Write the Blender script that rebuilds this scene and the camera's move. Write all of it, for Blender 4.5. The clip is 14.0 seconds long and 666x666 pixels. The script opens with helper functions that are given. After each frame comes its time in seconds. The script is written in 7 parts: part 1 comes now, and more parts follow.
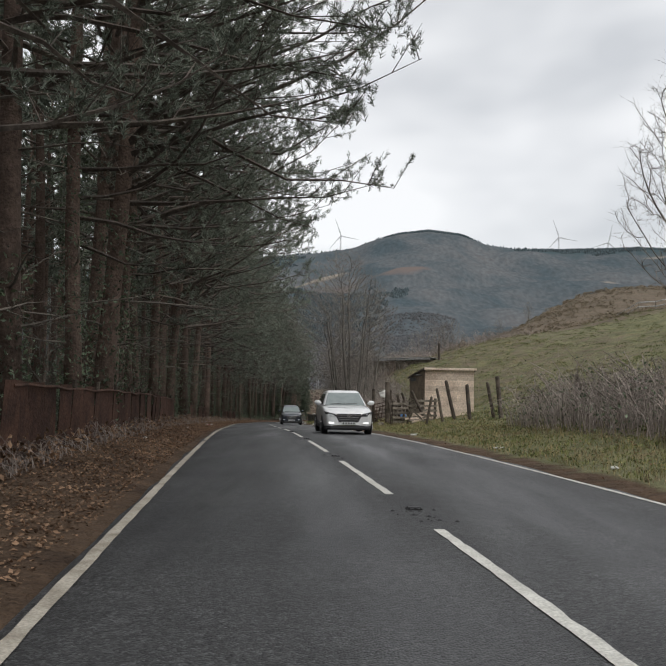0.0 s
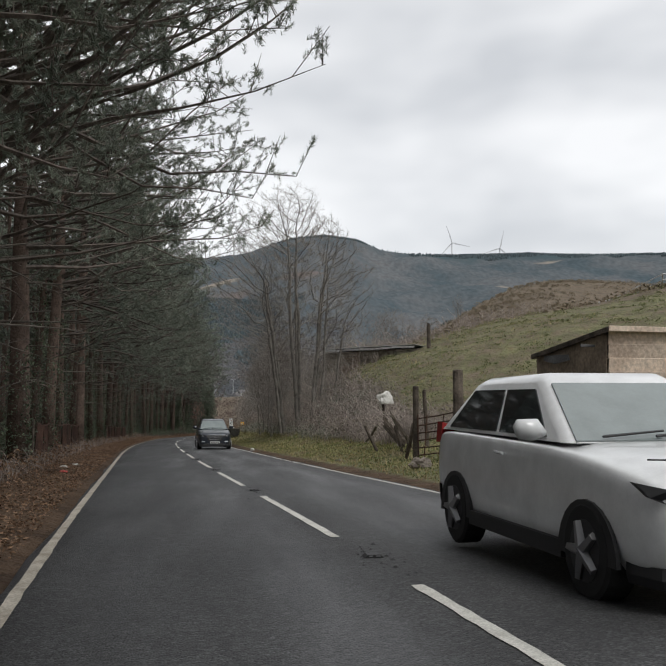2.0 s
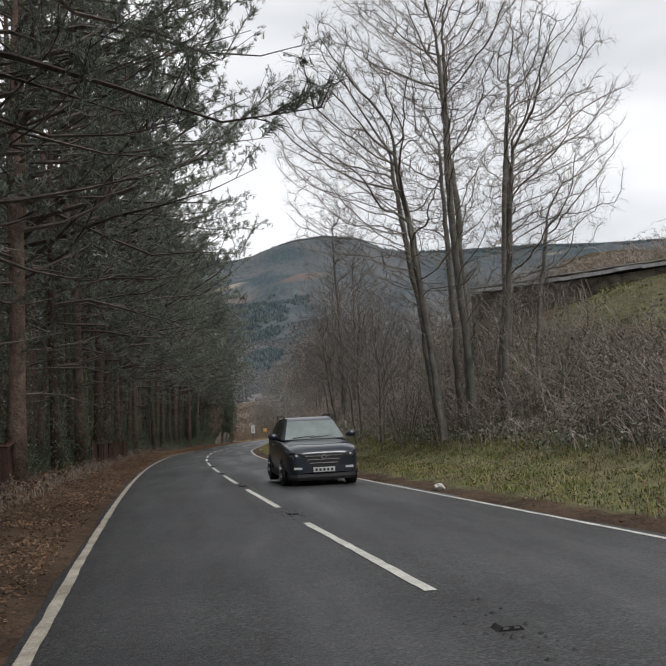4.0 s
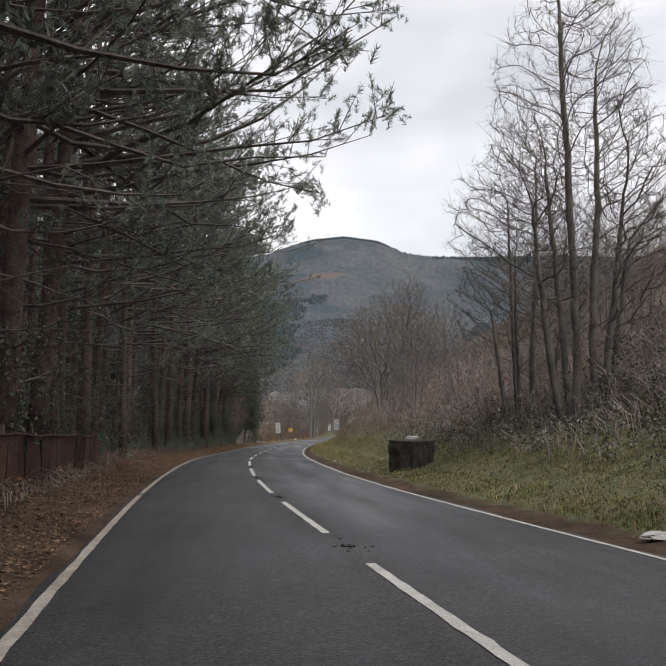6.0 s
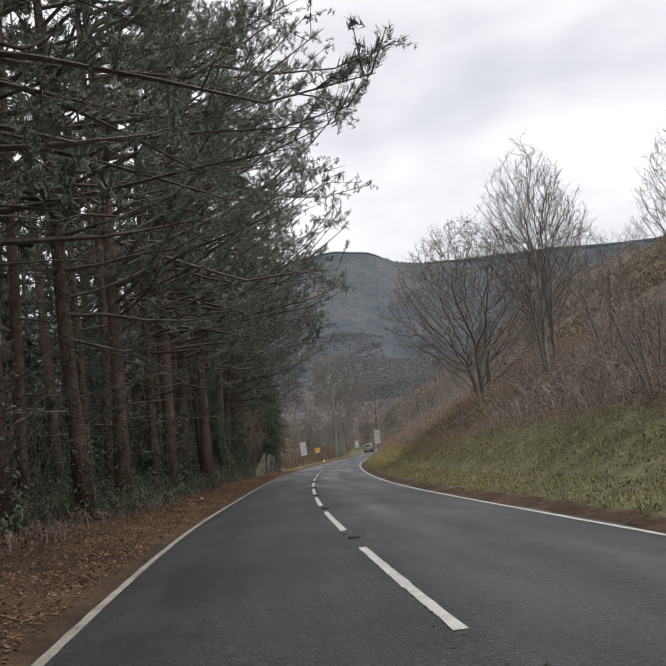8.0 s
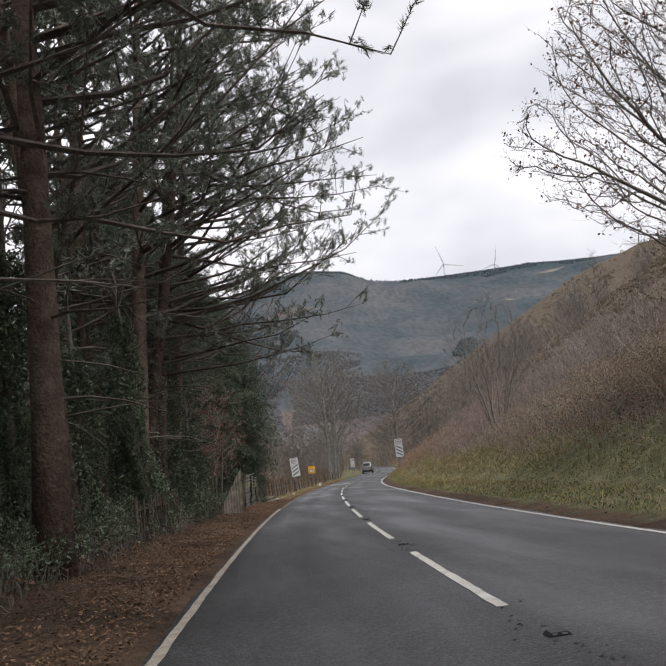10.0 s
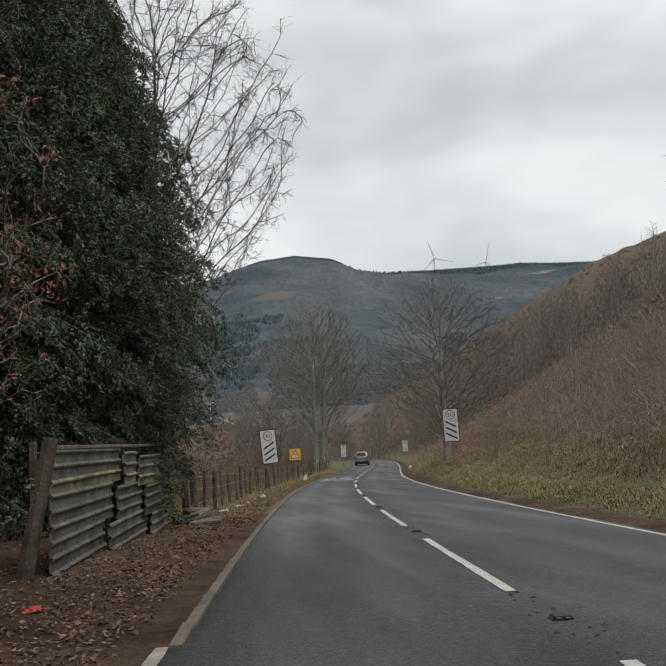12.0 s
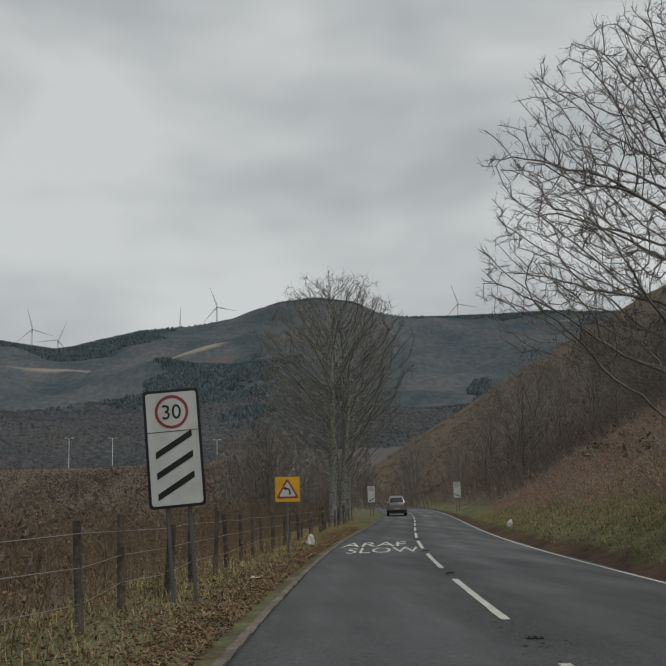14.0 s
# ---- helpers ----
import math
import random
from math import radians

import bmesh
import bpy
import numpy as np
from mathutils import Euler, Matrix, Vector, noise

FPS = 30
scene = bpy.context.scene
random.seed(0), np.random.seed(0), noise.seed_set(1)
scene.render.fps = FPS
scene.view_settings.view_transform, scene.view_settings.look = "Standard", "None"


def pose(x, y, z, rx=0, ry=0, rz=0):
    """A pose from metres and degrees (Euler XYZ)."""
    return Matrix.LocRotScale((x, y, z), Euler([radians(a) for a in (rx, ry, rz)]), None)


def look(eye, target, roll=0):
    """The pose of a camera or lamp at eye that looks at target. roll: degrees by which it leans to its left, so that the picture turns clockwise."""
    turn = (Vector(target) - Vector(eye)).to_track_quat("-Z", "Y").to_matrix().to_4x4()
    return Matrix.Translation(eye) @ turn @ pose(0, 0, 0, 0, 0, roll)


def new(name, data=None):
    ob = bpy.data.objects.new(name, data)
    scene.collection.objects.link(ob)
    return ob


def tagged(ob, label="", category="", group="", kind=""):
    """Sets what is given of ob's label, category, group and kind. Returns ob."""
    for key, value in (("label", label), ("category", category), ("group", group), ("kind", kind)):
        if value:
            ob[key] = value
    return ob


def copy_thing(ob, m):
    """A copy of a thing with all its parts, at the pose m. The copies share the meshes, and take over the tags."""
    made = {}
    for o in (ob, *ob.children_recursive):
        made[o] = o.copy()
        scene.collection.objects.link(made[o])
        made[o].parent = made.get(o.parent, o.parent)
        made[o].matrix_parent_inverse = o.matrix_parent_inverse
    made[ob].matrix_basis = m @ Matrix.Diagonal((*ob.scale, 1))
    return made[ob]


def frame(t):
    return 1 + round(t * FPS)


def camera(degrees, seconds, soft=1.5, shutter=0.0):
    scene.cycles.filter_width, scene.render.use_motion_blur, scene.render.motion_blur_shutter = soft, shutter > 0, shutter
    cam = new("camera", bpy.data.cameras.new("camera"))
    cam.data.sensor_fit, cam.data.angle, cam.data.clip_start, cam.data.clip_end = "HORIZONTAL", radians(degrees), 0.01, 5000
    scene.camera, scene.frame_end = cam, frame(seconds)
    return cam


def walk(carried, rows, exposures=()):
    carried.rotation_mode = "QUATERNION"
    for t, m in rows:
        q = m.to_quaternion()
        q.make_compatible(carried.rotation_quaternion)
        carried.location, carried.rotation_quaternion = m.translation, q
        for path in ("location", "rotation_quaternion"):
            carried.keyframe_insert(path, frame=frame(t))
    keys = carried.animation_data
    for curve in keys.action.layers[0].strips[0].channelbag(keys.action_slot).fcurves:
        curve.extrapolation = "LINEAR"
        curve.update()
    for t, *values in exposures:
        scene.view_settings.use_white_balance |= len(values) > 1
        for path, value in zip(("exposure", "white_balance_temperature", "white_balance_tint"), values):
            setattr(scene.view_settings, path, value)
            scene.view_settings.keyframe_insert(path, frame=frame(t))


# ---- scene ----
cam = camera(39.47, 14.0, soft=1.5)
PATH = [
    (0, pose(-2.074, 2.780, 1.304, 93.698, -0.879, 0.574)),
    (0.5, pose(-2.827, 9.944, 1.322, 94.054, 0.796, -1.269)),
    (1, pose(-3.727, 17.082, 1.304, 94.012, 1.068, -6.134)),
    (1.5, pose(-4.595, 24.147, 1.252, 94.215, 0.137, -6.204)),
    (2, pose(-5.306, 31.295, 1.163, 94.197, 0.079, -5.976)),
    (2.5, pose(-6.039, 38.529, 1.030, 94.437, 0.182, -3.790)),
    (3, pose(-6.814, 45.903, 0.847, 94.407, 2.139, -3.263)),
    (5.5, pose(-10.304, 83.726, -0.229, 94.592, 1.233, -7.899)),
    (6, pose(-10.867, 91.607, -0.463, 94.692, -0.276, -5.111)),
    (6.5, pose(-11.524, 99.685, -0.708, 95.069, 0.770, -4.023)),
    (7, pose(-11.903, 107.861, -0.956, 95.064, 3.224, -3.607)),
    (9.5, pose(-12.131, 150.373, -2.140, 97.364, 7.155, -5.509)),
    (10, pose(-11.873, 158.981, -2.412, 97.185, 7.035, -6.283)),
    (10.5, pose(-11.474, 167.897, -2.661, 97.072, 6.639, -6.625)),
    (11, pose(-10.956, 176.896, -2.887, 97.095, 4.780, -7.072)),
    (11.5, pose(-10.245, 185.713, -3.094, 96.778, 3.304, -7.279)),
    (12, pose(-9.508, 194.458, -3.291, 96.510, 3.268, -7.815)),
    (12.5, pose(-8.638, 203.250, -3.499, 96.279, -0.152, -7.976)),
    (13, pose(-7.616, 211.806, -3.715, 97.105, 0.334, -7.693)),
    (13.5, pose(-6.658, 219.894, -3.918, 97.963, 1.328, -7.825)),
    (14, pose(-5.624, 228.065, -4.119, 99.406, 1.570, -6.811)),
]
walk(cam, PATH, exposures=[(0, 0.05, 6500, 10), (1.5, 0.2, 6500, 10), (2.0, 0.05, 6500, 10), (2.5, 0.18, 6500, 10), (3.0, 0.14, 6500, 10), (6.0, 0.2, 6500, 13), (6.5, 0.34, 6500, 13), (7.0, 0.28, 6500, 13), (10.0, 0.22, 6500, 15), (11.0, 0.15, 6500, 13), (12.0, -0.1, 6500, 8), (13.0, -0.36, 6500, 7), (14.0, -0.63, 6500, 6)])

# ---- world and sun: an overcast winter afternoon ----
SUN_ELEVATION, SUN_AZIMUTH = radians(56), radians(150)
world = bpy.data.worlds.new("overcast_sky")
scene.world = world
world.use_nodes = True
wn, wl = world.node_tree.nodes, world.node_tree.links
wn.clear()
w_sky = wn.new("ShaderNodeTexSky")
w_sky.sky_type, w_sky.sun_disc = "NISHITA", False
w_sky.sun_elevation, w_sky.sun_rotation = SUN_ELEVATION, SUN_AZIMUTH
w_co = wn.new("ShaderNodeTexCoord")
w_map = wn.new("ShaderNodeMapping")
w_map.inputs["Scale"].default_value = (1.5, 1.5, 3.4)
w_noise = wn.new("ShaderNodeTexNoise")
w_noise.inputs["Scale"].default_value = 2.3
w_noise.inputs["Detail"].default_value = 3
w_noise.inputs["Roughness"].default_value = 0.48
w_noise.inputs["Distortion"].default_value = 0.1
w_ramp = wn.new("ShaderNodeValToRGB")
w_ramp.color_ramp.elements[0].position, w_ramp.color_ramp.elements[0].color = 0.36, (0.60, 0.615, 0.635, 1)
w_ramp.color_ramp.elements[1].position, w_ramp.color_ramp.elements[1].color = 0.64, (0.90, 0.905, 0.91, 1)
w_mix = wn.new("ShaderNodeMix")
w_mix.data_type = "RGBA"
w_mix.inputs[0].default_value = 0.012
w_bg = wn.new("ShaderNodeBackground")
w_bg.inputs["Strength"].default_value = 1.0
w_out = wn.new("ShaderNodeOutputWorld")
wl.new(w_co.outputs["Generated"], w_map.inputs["Vector"])
wl.new(w_map.outputs["Vector"], w_noise.inputs["Vector"])
wl.new(w_noise.outputs["Fac"], w_ramp.inputs["Fac"])
wl.new(w_ramp.outputs["Color"], w_mix.inputs[6])
wl.new(w_sky.outputs["Color"], w_mix.inputs[7])
wl.new(w_mix.outputs[2], w_bg.inputs["Color"])
wl.new(w_bg.outputs["Background"], w_out.inputs["Surface"])

sun = new("sun", bpy.data.lights.new("sun", "SUN"))
sun.data.energy, sun.data.angle, sun.data.color = 1.7, radians(30), (1.0, 0.98, 0.95)
sun.matrix_world = look((math.sin(SUN_AZIMUTH) * 34, math.cos(SUN_AZIMUTH) * 34, 50), (0, 0, 0))


# ---- materials ----
def surface(name, low, high, size=1.0, rough=0.9, fine=40.0, relief=0.3, third=None, metal=0.0, spread=(0.35, 0.65), wander=0.0, spec=0.3, patch=0.0):
    """A worn surface: two colours mixed by noise at two scales, bumped, at world size; third: a rarer stain; patch: random tone from thing to thing."""
    m = bpy.data.materials.new(name)
    m.use_nodes = True
    n, k = m.node_tree.nodes, m.node_tree.links
    b = n["Principled BSDF"]
    geo = n.new("ShaderNodeNewGeometry")
    big = n.new("ShaderNodeTexNoise")
    big.inputs["Scale"].default_value, big.inputs["Detail"].default_value = 1.0 / size, 6
    big.inputs["Roughness"].default_value = 0.62
    small = n.new("ShaderNodeTexNoise")
    small.inputs["Scale"].default_value, small.inputs["Detail"].default_value = fine, 4
    k.new(geo.outputs["Position"], big.inputs["Vector"])
    k.new(geo.outputs["Position"], small.inputs["Vector"])
    ramp = n.new("ShaderNodeValToRGB")
    ramp.color_ramp.elements[0].position, ramp.color_ramp.elements[0].color = spread[0], (*low, 1)
    ramp.color_ramp.elements[1].position, ramp.color_ramp.elements[1].color = spread[1], (*high, 1)
    if third:
        e = ramp.color_ramp.elements.new(min(0.99, spread[1] + 0.1))
        e.color = (*third, 1)
    k.new(big.outputs["Fac"], ramp.inputs["Fac"])
    mul = n.new("ShaderNodeMix")
    mul.data_type, mul.blend_type = "RGBA", "MULTIPLY"
    mul.inputs[0].default_value = 0.55
    grain = n.new("ShaderNodeMapRange")
    grain.inputs["From Min"].default_value, grain.inputs["From Max"].default_value = 0.25, 0.75
    grain.inputs["To Min"].default_value, grain.inputs["To Max"].default_value = 0.35, 1.45
    k.new(small.outputs["Fac"], grain.inputs["Value"])
    k.new(ramp.outputs["Color"], mul.inputs[6])
    k.new(grain.outputs["Result"], mul.inputs[7])
    last = mul.outputs[2]
    if patch:
        info = n.new("ShaderNodeObjectInfo")
        tone = n.new("ShaderNodeMapRange")
        tone.inputs["To Min"].default_value, tone.inputs["To Max"].default_value = 1 - patch, 1 + patch
        k.new(info.outputs["Random"], tone.inputs["Value"])
        mul2 = n.new("ShaderNodeMix")
        mul2.data_type, mul2.blend_type = "RGBA", "MULTIPLY"
        mul2.inputs[0].default_value = 1.0
        k.new(last, mul2.inputs[6])
        k.new(tone.outputs["Result"], mul2.inputs[7])
        last = mul2.outputs[2]
    if wander:
        isl = n.new("ShaderNodeMapRange")
        isl.inputs["To Min"].default_value, isl.inputs["To Max"].default_value = 1 - wander, 1 + wander
        k.new(geo.outputs["Random Per Island"], isl.inputs["Value"])
        mul3 = n.new("ShaderNodeMix")
        mul3.data_type, mul3.blend_type = "RGBA", "MULTIPLY"
        mul3.inputs[0].default_value = 1.0
        k.new(last, mul3.inputs[6])
        k.new(isl.outputs["Result"], mul3.inputs[7])
        last = mul3.outputs[2]
    k.new(last, b.inputs["Base Color"])
    b.inputs["Roughness"].default_value, b.inputs["Metallic"].default_value = rough, metal
    b.inputs["Specular IOR Level"].default_value = spec
    if relief:
        bump = n.new("ShaderNodeBump")
        bump.inputs["Strength"].default_value = relief
        bump.inputs["Distance"].default_value = 0.6 / fine
        k.new(small.outputs["Fac"], bump.inputs["Height"])
        k.new(bump.outputs["Normal"], b.inputs["Normal"])
    return m


def asphalt_material():
    """Worn chippings in dark binder: single stones, polished wheel tracks, a coarse strip along the middle, damp sheen in long streaks."""
    m = surface("asphalt", (0.029, 0.0295, 0.0305), (0.056, 0.0565, 0.0575), 2.4, 0.6, 30.0, 0.0, spread=(0.3, 0.7), spec=0.5)
    n, k = m.node_tree.nodes, m.node_tree.links
    b = n["Principled BSDF"]
    base = b.inputs["Base Color"].links[0].from_socket
    geo = n["Geometry"]
    chips = n.new("ShaderNodeTexVoronoi")
    chips.inputs["Scale"].default_value = 62
    k.new(geo.outputs["Position"], chips.inputs["Vector"])
    tone = n.new("ShaderNodeSeparateColor")
    k.new(chips.outputs["Color"], tone.inputs["Color"])
    power = n.new("ShaderNodeMath")
    power.operation = "POWER"
    power.inputs[1].default_value = 2.2
    k.new(tone.outputs["Red"], power.inputs[0])
    light = n.new("ShaderNodeMapRange")
    light.inputs["To Min"].default_value, light.inputs["To Max"].default_value = 0.5, 2.3
    k.new(power.outputs[0], light.inputs["Value"])
    blot = n.new("ShaderNodeTexNoise")
    blot.inputs["Scale"].default_value, blot.inputs["Detail"].default_value, blot.inputs["Roughness"].default_value = 7.0, 5, 0.7
    k.new(geo.outputs["Position"], blot.inputs["Vector"])
    dark = n.new("ShaderNodeMapRange")
    dark.inputs["From Min"].default_value, dark.inputs["From Max"].default_value = 0.3, 0.7
    dark.inputs["To Min"].default_value, dark.inputs["To Max"].default_value = 0.72, 1.22
    k.new(blot.outputs["Fac"], dark.inputs["Value"])
    mul = n.new("ShaderNodeMix")
    mul.data_type, mul.blend_type = "RGBA", "MULTIPLY"
    mul.inputs[0].default_value = 1.0
    k.new(base, mul.inputs[6])
    k.new(light.outputs["Result"], mul.inputs[7])
    mul2 = n.new("ShaderNodeMix")
    mul2.data_type, mul2.blend_type = "RGBA", "MULTIPLY"
    mul2.inputs[0].default_value = 1.0
    k.new(mul.outputs[2], mul2.inputs[6])
    k.new(dark.outputs["Result"], mul2.inputs[7])
    k.new(mul2.outputs[2], b.inputs["Base Color"])
    # wear: red where tyres polish the stones, green along the rough middle joint
    wear = n.new("ShaderNodeVertexColor")
    wear.layer_name = "wear"
    sep = n.new("ShaderNodeSeparateColor")
    k.new(wear.outputs["Color"], sep.inputs["Color"])
    mp = n.new("ShaderNodeMapping")
    mp.inputs["Scale"].default_value = (0.9, 0.10, 1)
    wet = n.new("ShaderNodeTexNoise")
    wet.inputs["Scale"].default_value, wet.inputs["Detail"].default_value = 1.0, 3
    r = n.new("ShaderNodeMapRange")
    r.inputs["From Min"].default_value, r.inputs["From Max"].default_value = 0.4, 0.72
    r.inputs["To Min"].default_value, r.inputs["To Max"].default_value = 0.72, 0.46
    k.new(geo.outputs["Position"], mp.inputs["Vector"])
    k.new(mp.outputs["Vector"], wet.inputs["Vector"])
    k.new(wet.outputs["Fac"], r.inputs["Value"])
    polish = n.new("ShaderNodeMath")
    polish.operation = "MULTIPLY_ADD"
    polish.inputs[1].default_value = -0.14
    k.new(sep.outputs["Red"], polish.inputs[0])
    k.new(r.outputs["Result"], polish.inputs[2])
    k.new(polish.outputs[0], b.inputs["Roughness"])
    height = n.new("ShaderNodeMath")
    height.operation = "MULTIPLY_ADD"
    height.inputs[1].default_value = -1.0
    k.new(chips.outputs["Distance"], height.inputs[0])
    k.new(blot.outputs["Fac"], height.inputs[2])
    deep = n.new("ShaderNodeMapRange")
    deep.inputs["To Min"].default_value, deep.inputs["To Max"].default_value = 0.55, 1.0
    k.new(sep.outputs["Green"], deep.inputs["Value"])
    bump = n.new("ShaderNodeBump")
    bump.inputs["Distance"].default_value = 0.010
    k.new(deep.outputs["Result"], bump.inputs["Strength"])
    k.new(height.outputs[0], bump.inputs["Height"])
    k.new(bump.outputs["Normal"], b.inputs["Normal"])
    return m


def plain(name, colour, rough=0.4, metal=0.0, spec=0.5, coat=0.0):
    m = surface(name, tuple(c * 0.85 for c in colour), tuple(min(1, c * 1.05) for c in colour), 0.35, rough, 60, 0.0, metal=metal, spec=spec)
    m.node_tree.nodes["Principled BSDF"].inputs["Base Color"].links[0].from_node.inputs[0].default_value = 0.06
    if coat:
        m.node_tree.nodes["Principled BSDF"].inputs["Coat Weight"].default_value = coat
        m.node_tree.nodes["Principled BSDF"].inputs["Coat Roughness"].default_value = 0.06
    return m


def ground_material():
    """Turf, bare brown soil and dead bracken, each in patches of its own."""
    m = surface("ground_cover", (0.100, 0.104, 0.056), (0.188, 0.182, 0.100), 1.4, 0.95, 22, 0.9, third=(0.19, 0.15, 0.08), spread=(0.32, 0.62), spec=0.1)
    n, k = m.node_tree.nodes, m.node_tree.links
    b = n["Principled BSDF"]
    grass = b.inputs["Base Color"].links[0].from_socket
    cover = n.new("ShaderNodeVertexColor")
    cover.layer_name = "cover"
    geo = n.new("ShaderNodeNewGeometry")
    d = n.new("ShaderNodeTexNoise")
    d.inputs["Scale"].default_value, d.inputs["Detail"].default_value, d.inputs["Roughness"].default_value = 0.55, 8, 0.7
    k.new(geo.outputs["Position"], d.inputs["Vector"])
    soil = n.new("ShaderNodeValToRGB")
    soil.color_ramp.elements[0].position, soil.color_ramp.elements[0].color = 0.32, (0.040, 0.027, 0.020, 1)
    soil.color_ramp.elements[1].position, soil.color_ramp.elements[1].color = 0.7, (0.135, 0.092, 0.062, 1)
    k.new(d.outputs["Fac"], soil.inputs["Fac"])
    heath = n.new("ShaderNodeValToRGB")
    heath.color_ramp.elements[0].position, heath.color_ramp.elements[0].color = 0.33, (0.090, 0.074, 0.056, 1)
    heath.color_ramp.elements[1].position, heath.color_ramp.elements[1].color = 0.66, (0.172, 0.137, 0.100, 1)
    k.new(d.outputs["Fac"], heath.inputs["Fac"])
    sep = n.new("ShaderNodeSeparateColor")
    k.new(cover.outputs["Color"], sep.inputs["Color"])
    edge = n.new("ShaderNodeTexNoise")
    edge.inputs["Scale"].default_value, edge.inputs["Detail"].default_value = 1.1, 5
    k.new(geo.outputs["Position"], edge.inputs["Vector"])
    last = grass
    for channel, ramp in (("Red", soil), ("Green", heath)):
        add = n.new("ShaderNodeMath")
        add.operation = "ADD"
        k.new(sep.outputs[channel], add.inputs[0])
        k.new(edge.outputs["Fac"], add.inputs[1])
        rng = n.new("ShaderNodeMapRange")
        rng.inputs["From Min"].default_value, rng.inputs["From Max"].default_value = 0.85, 1.15
        k.new(add.outputs[0], rng.inputs["Value"])
        mx = n.new("ShaderNodeMix")
        mx.data_type = "RGBA"
        k.new(rng.outputs["Result"], mx.inputs[0])
        k.new(last, mx.inputs[6])
        k.new(ramp.outputs["Color"], mx.inputs[7])
        last = mx.outputs[2]
    k.new(last, b.inputs["Base Color"])
    hummock = n.new("ShaderNodeTexNoise")
    hummock.inputs["Scale"].default_value, hummock.inputs["Detail"].default_value, hummock.inputs["Roughness"].default_value = 1.5, 5, 0.6
    k.new(geo.outputs["Position"], hummock.inputs["Vector"])
    swell = n.new("ShaderNodeBump")
    swell.inputs["Strength"].default_value, swell.inputs["Distance"].default_value = 0.9, 0.45
    k.new(hummock.outputs["Fac"], swell.inputs["Height"])
    k.new(b.inputs["Normal"].links[0].from_socket, swell.inputs["Normal"])
    k.new(swell.outputs["Normal"], b.inputs["Normal"])
    return m


def hill_material():
    """Far valley side: conifer plantations, leafless woods, bracken and tracks, in patches; blue-grey distance haze is
    painted into the colours.
    """
    m = surface("haze_tinted_valley_woods", (0.068, 0.088, 0.099), (0.120, 0.126, 0.131), 90, 1.0, 0.17, 0.0, spread=(0.34, 0.62), third=(0.122, 0.118, 0.118), spec=0.0)
    n, k = m.node_tree.nodes, m.node_tree.links
    b = n["Principled BSDF"]
    woods = b.inputs["Base Color"].links[0].from_socket
    woods.node.inputs[0].default_value = 0.4
    squash = n.new("ShaderNodeMapping")
    squash.inputs["Scale"].default_value = (1.0, 0.5, 0.9)
    k.new(n["Geometry"].outputs["Position"], squash.inputs["Vector"])
    crowns = n.new("ShaderNodeMapping")
    crowns.inputs["Scale"].default_value = (1.0, 0.4, 0.5)
    k.new(n["Geometry"].outputs["Position"], crowns.inputs["Vector"])
    for node in [q for q in n if q.type == "TEX_NOISE"]:
        fine_grain = node.inputs["Scale"].default_value > 0.1
        k.new((crowns if fine_grain else squash).outputs["Vector"], node.inputs["Vector"])
    cover = n.new("ShaderNodeVertexColor")
    cover.layer_name = "cover"
    sep = n.new("ShaderNodeSeparateColor")
    k.new(cover.outputs["Color"], sep.inputs["Color"])
    geo = n.new("ShaderNodeNewGeometry")
    edge = n.new("ShaderNodeTexNoise")
    edge.inputs["Scale"].default_value, edge.inputs["Detail"].default_value = 0.012, 6
    k.new(geo.outputs["Position"], edge.inputs["Vector"])
    last = woods
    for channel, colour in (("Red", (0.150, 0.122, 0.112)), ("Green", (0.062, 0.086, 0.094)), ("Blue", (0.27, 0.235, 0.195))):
        add = n.new("ShaderNodeMath")
        add.operation = "ADD"
        k.new(sep.outputs[channel], add.inputs[0])
        k.new(edge.outputs["Fac"], add.inputs[1])
        rng = n.new("ShaderNodeMapRange")
        rng.inputs["From Min"].default_value, rng.inputs["From Max"].default_value = 0.88, 1.08
        k.new(add.outputs[0], rng.inputs["Value"])
        mx = n.new("ShaderNodeMix")
        mx.data_type = "RGBA"
        mx.inputs[7].default_value = (*colour, 1)
        k.new(rng.outputs["Result"], mx.inputs[0])
        k.new(last, mx.inputs[6])
        last = mx.outputs[2]
    k.new(last, b.inputs["Base Color"])
    return m


def glass_material():
    m = plain("car_glass", (0.02, 0.026, 0.028), 0.05, 0.0, 0.8)
    return m


ASPHALT = asphalt_material()
GROUND = ground_material()
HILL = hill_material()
PAINT = surface("road_paint", (0.42, 0.41, 0.37), (0.62, 0.61, 0.56), 0.25, 0.7, 55, 0.35, spread=(0.25, 0.6), third=(0.66, 0.65, 0.6))
PAINT_DULL = surface("dull_edge_paint", (0.26, 0.23, 0.18), (0.50, 0.46, 0.39), 0.35, 0.8, 45, 0.4, spread=(0.3, 0.65))
KERB = surface("kerb_stone", (0.10, 0.085, 0.07), (0.22, 0.19, 0.16), 0.5, 0.9, 30, 0.6)
BARK_PINE = surface("pine_bark", (0.086, 0.063, 0.052), (0.205, 0.150, 0.122), 0.30, 0.95, 16, 1.0, spread=(0.3, 0.7), patch=0.3, spec=0.1)
BARK_DEAD = surface("dead_branch_bark", (0.10, 0.09, 0.078), (0.23, 0.205, 0.175), 0.5, 0.95, 30, 0.5, patch=0.25, spec=0.1)
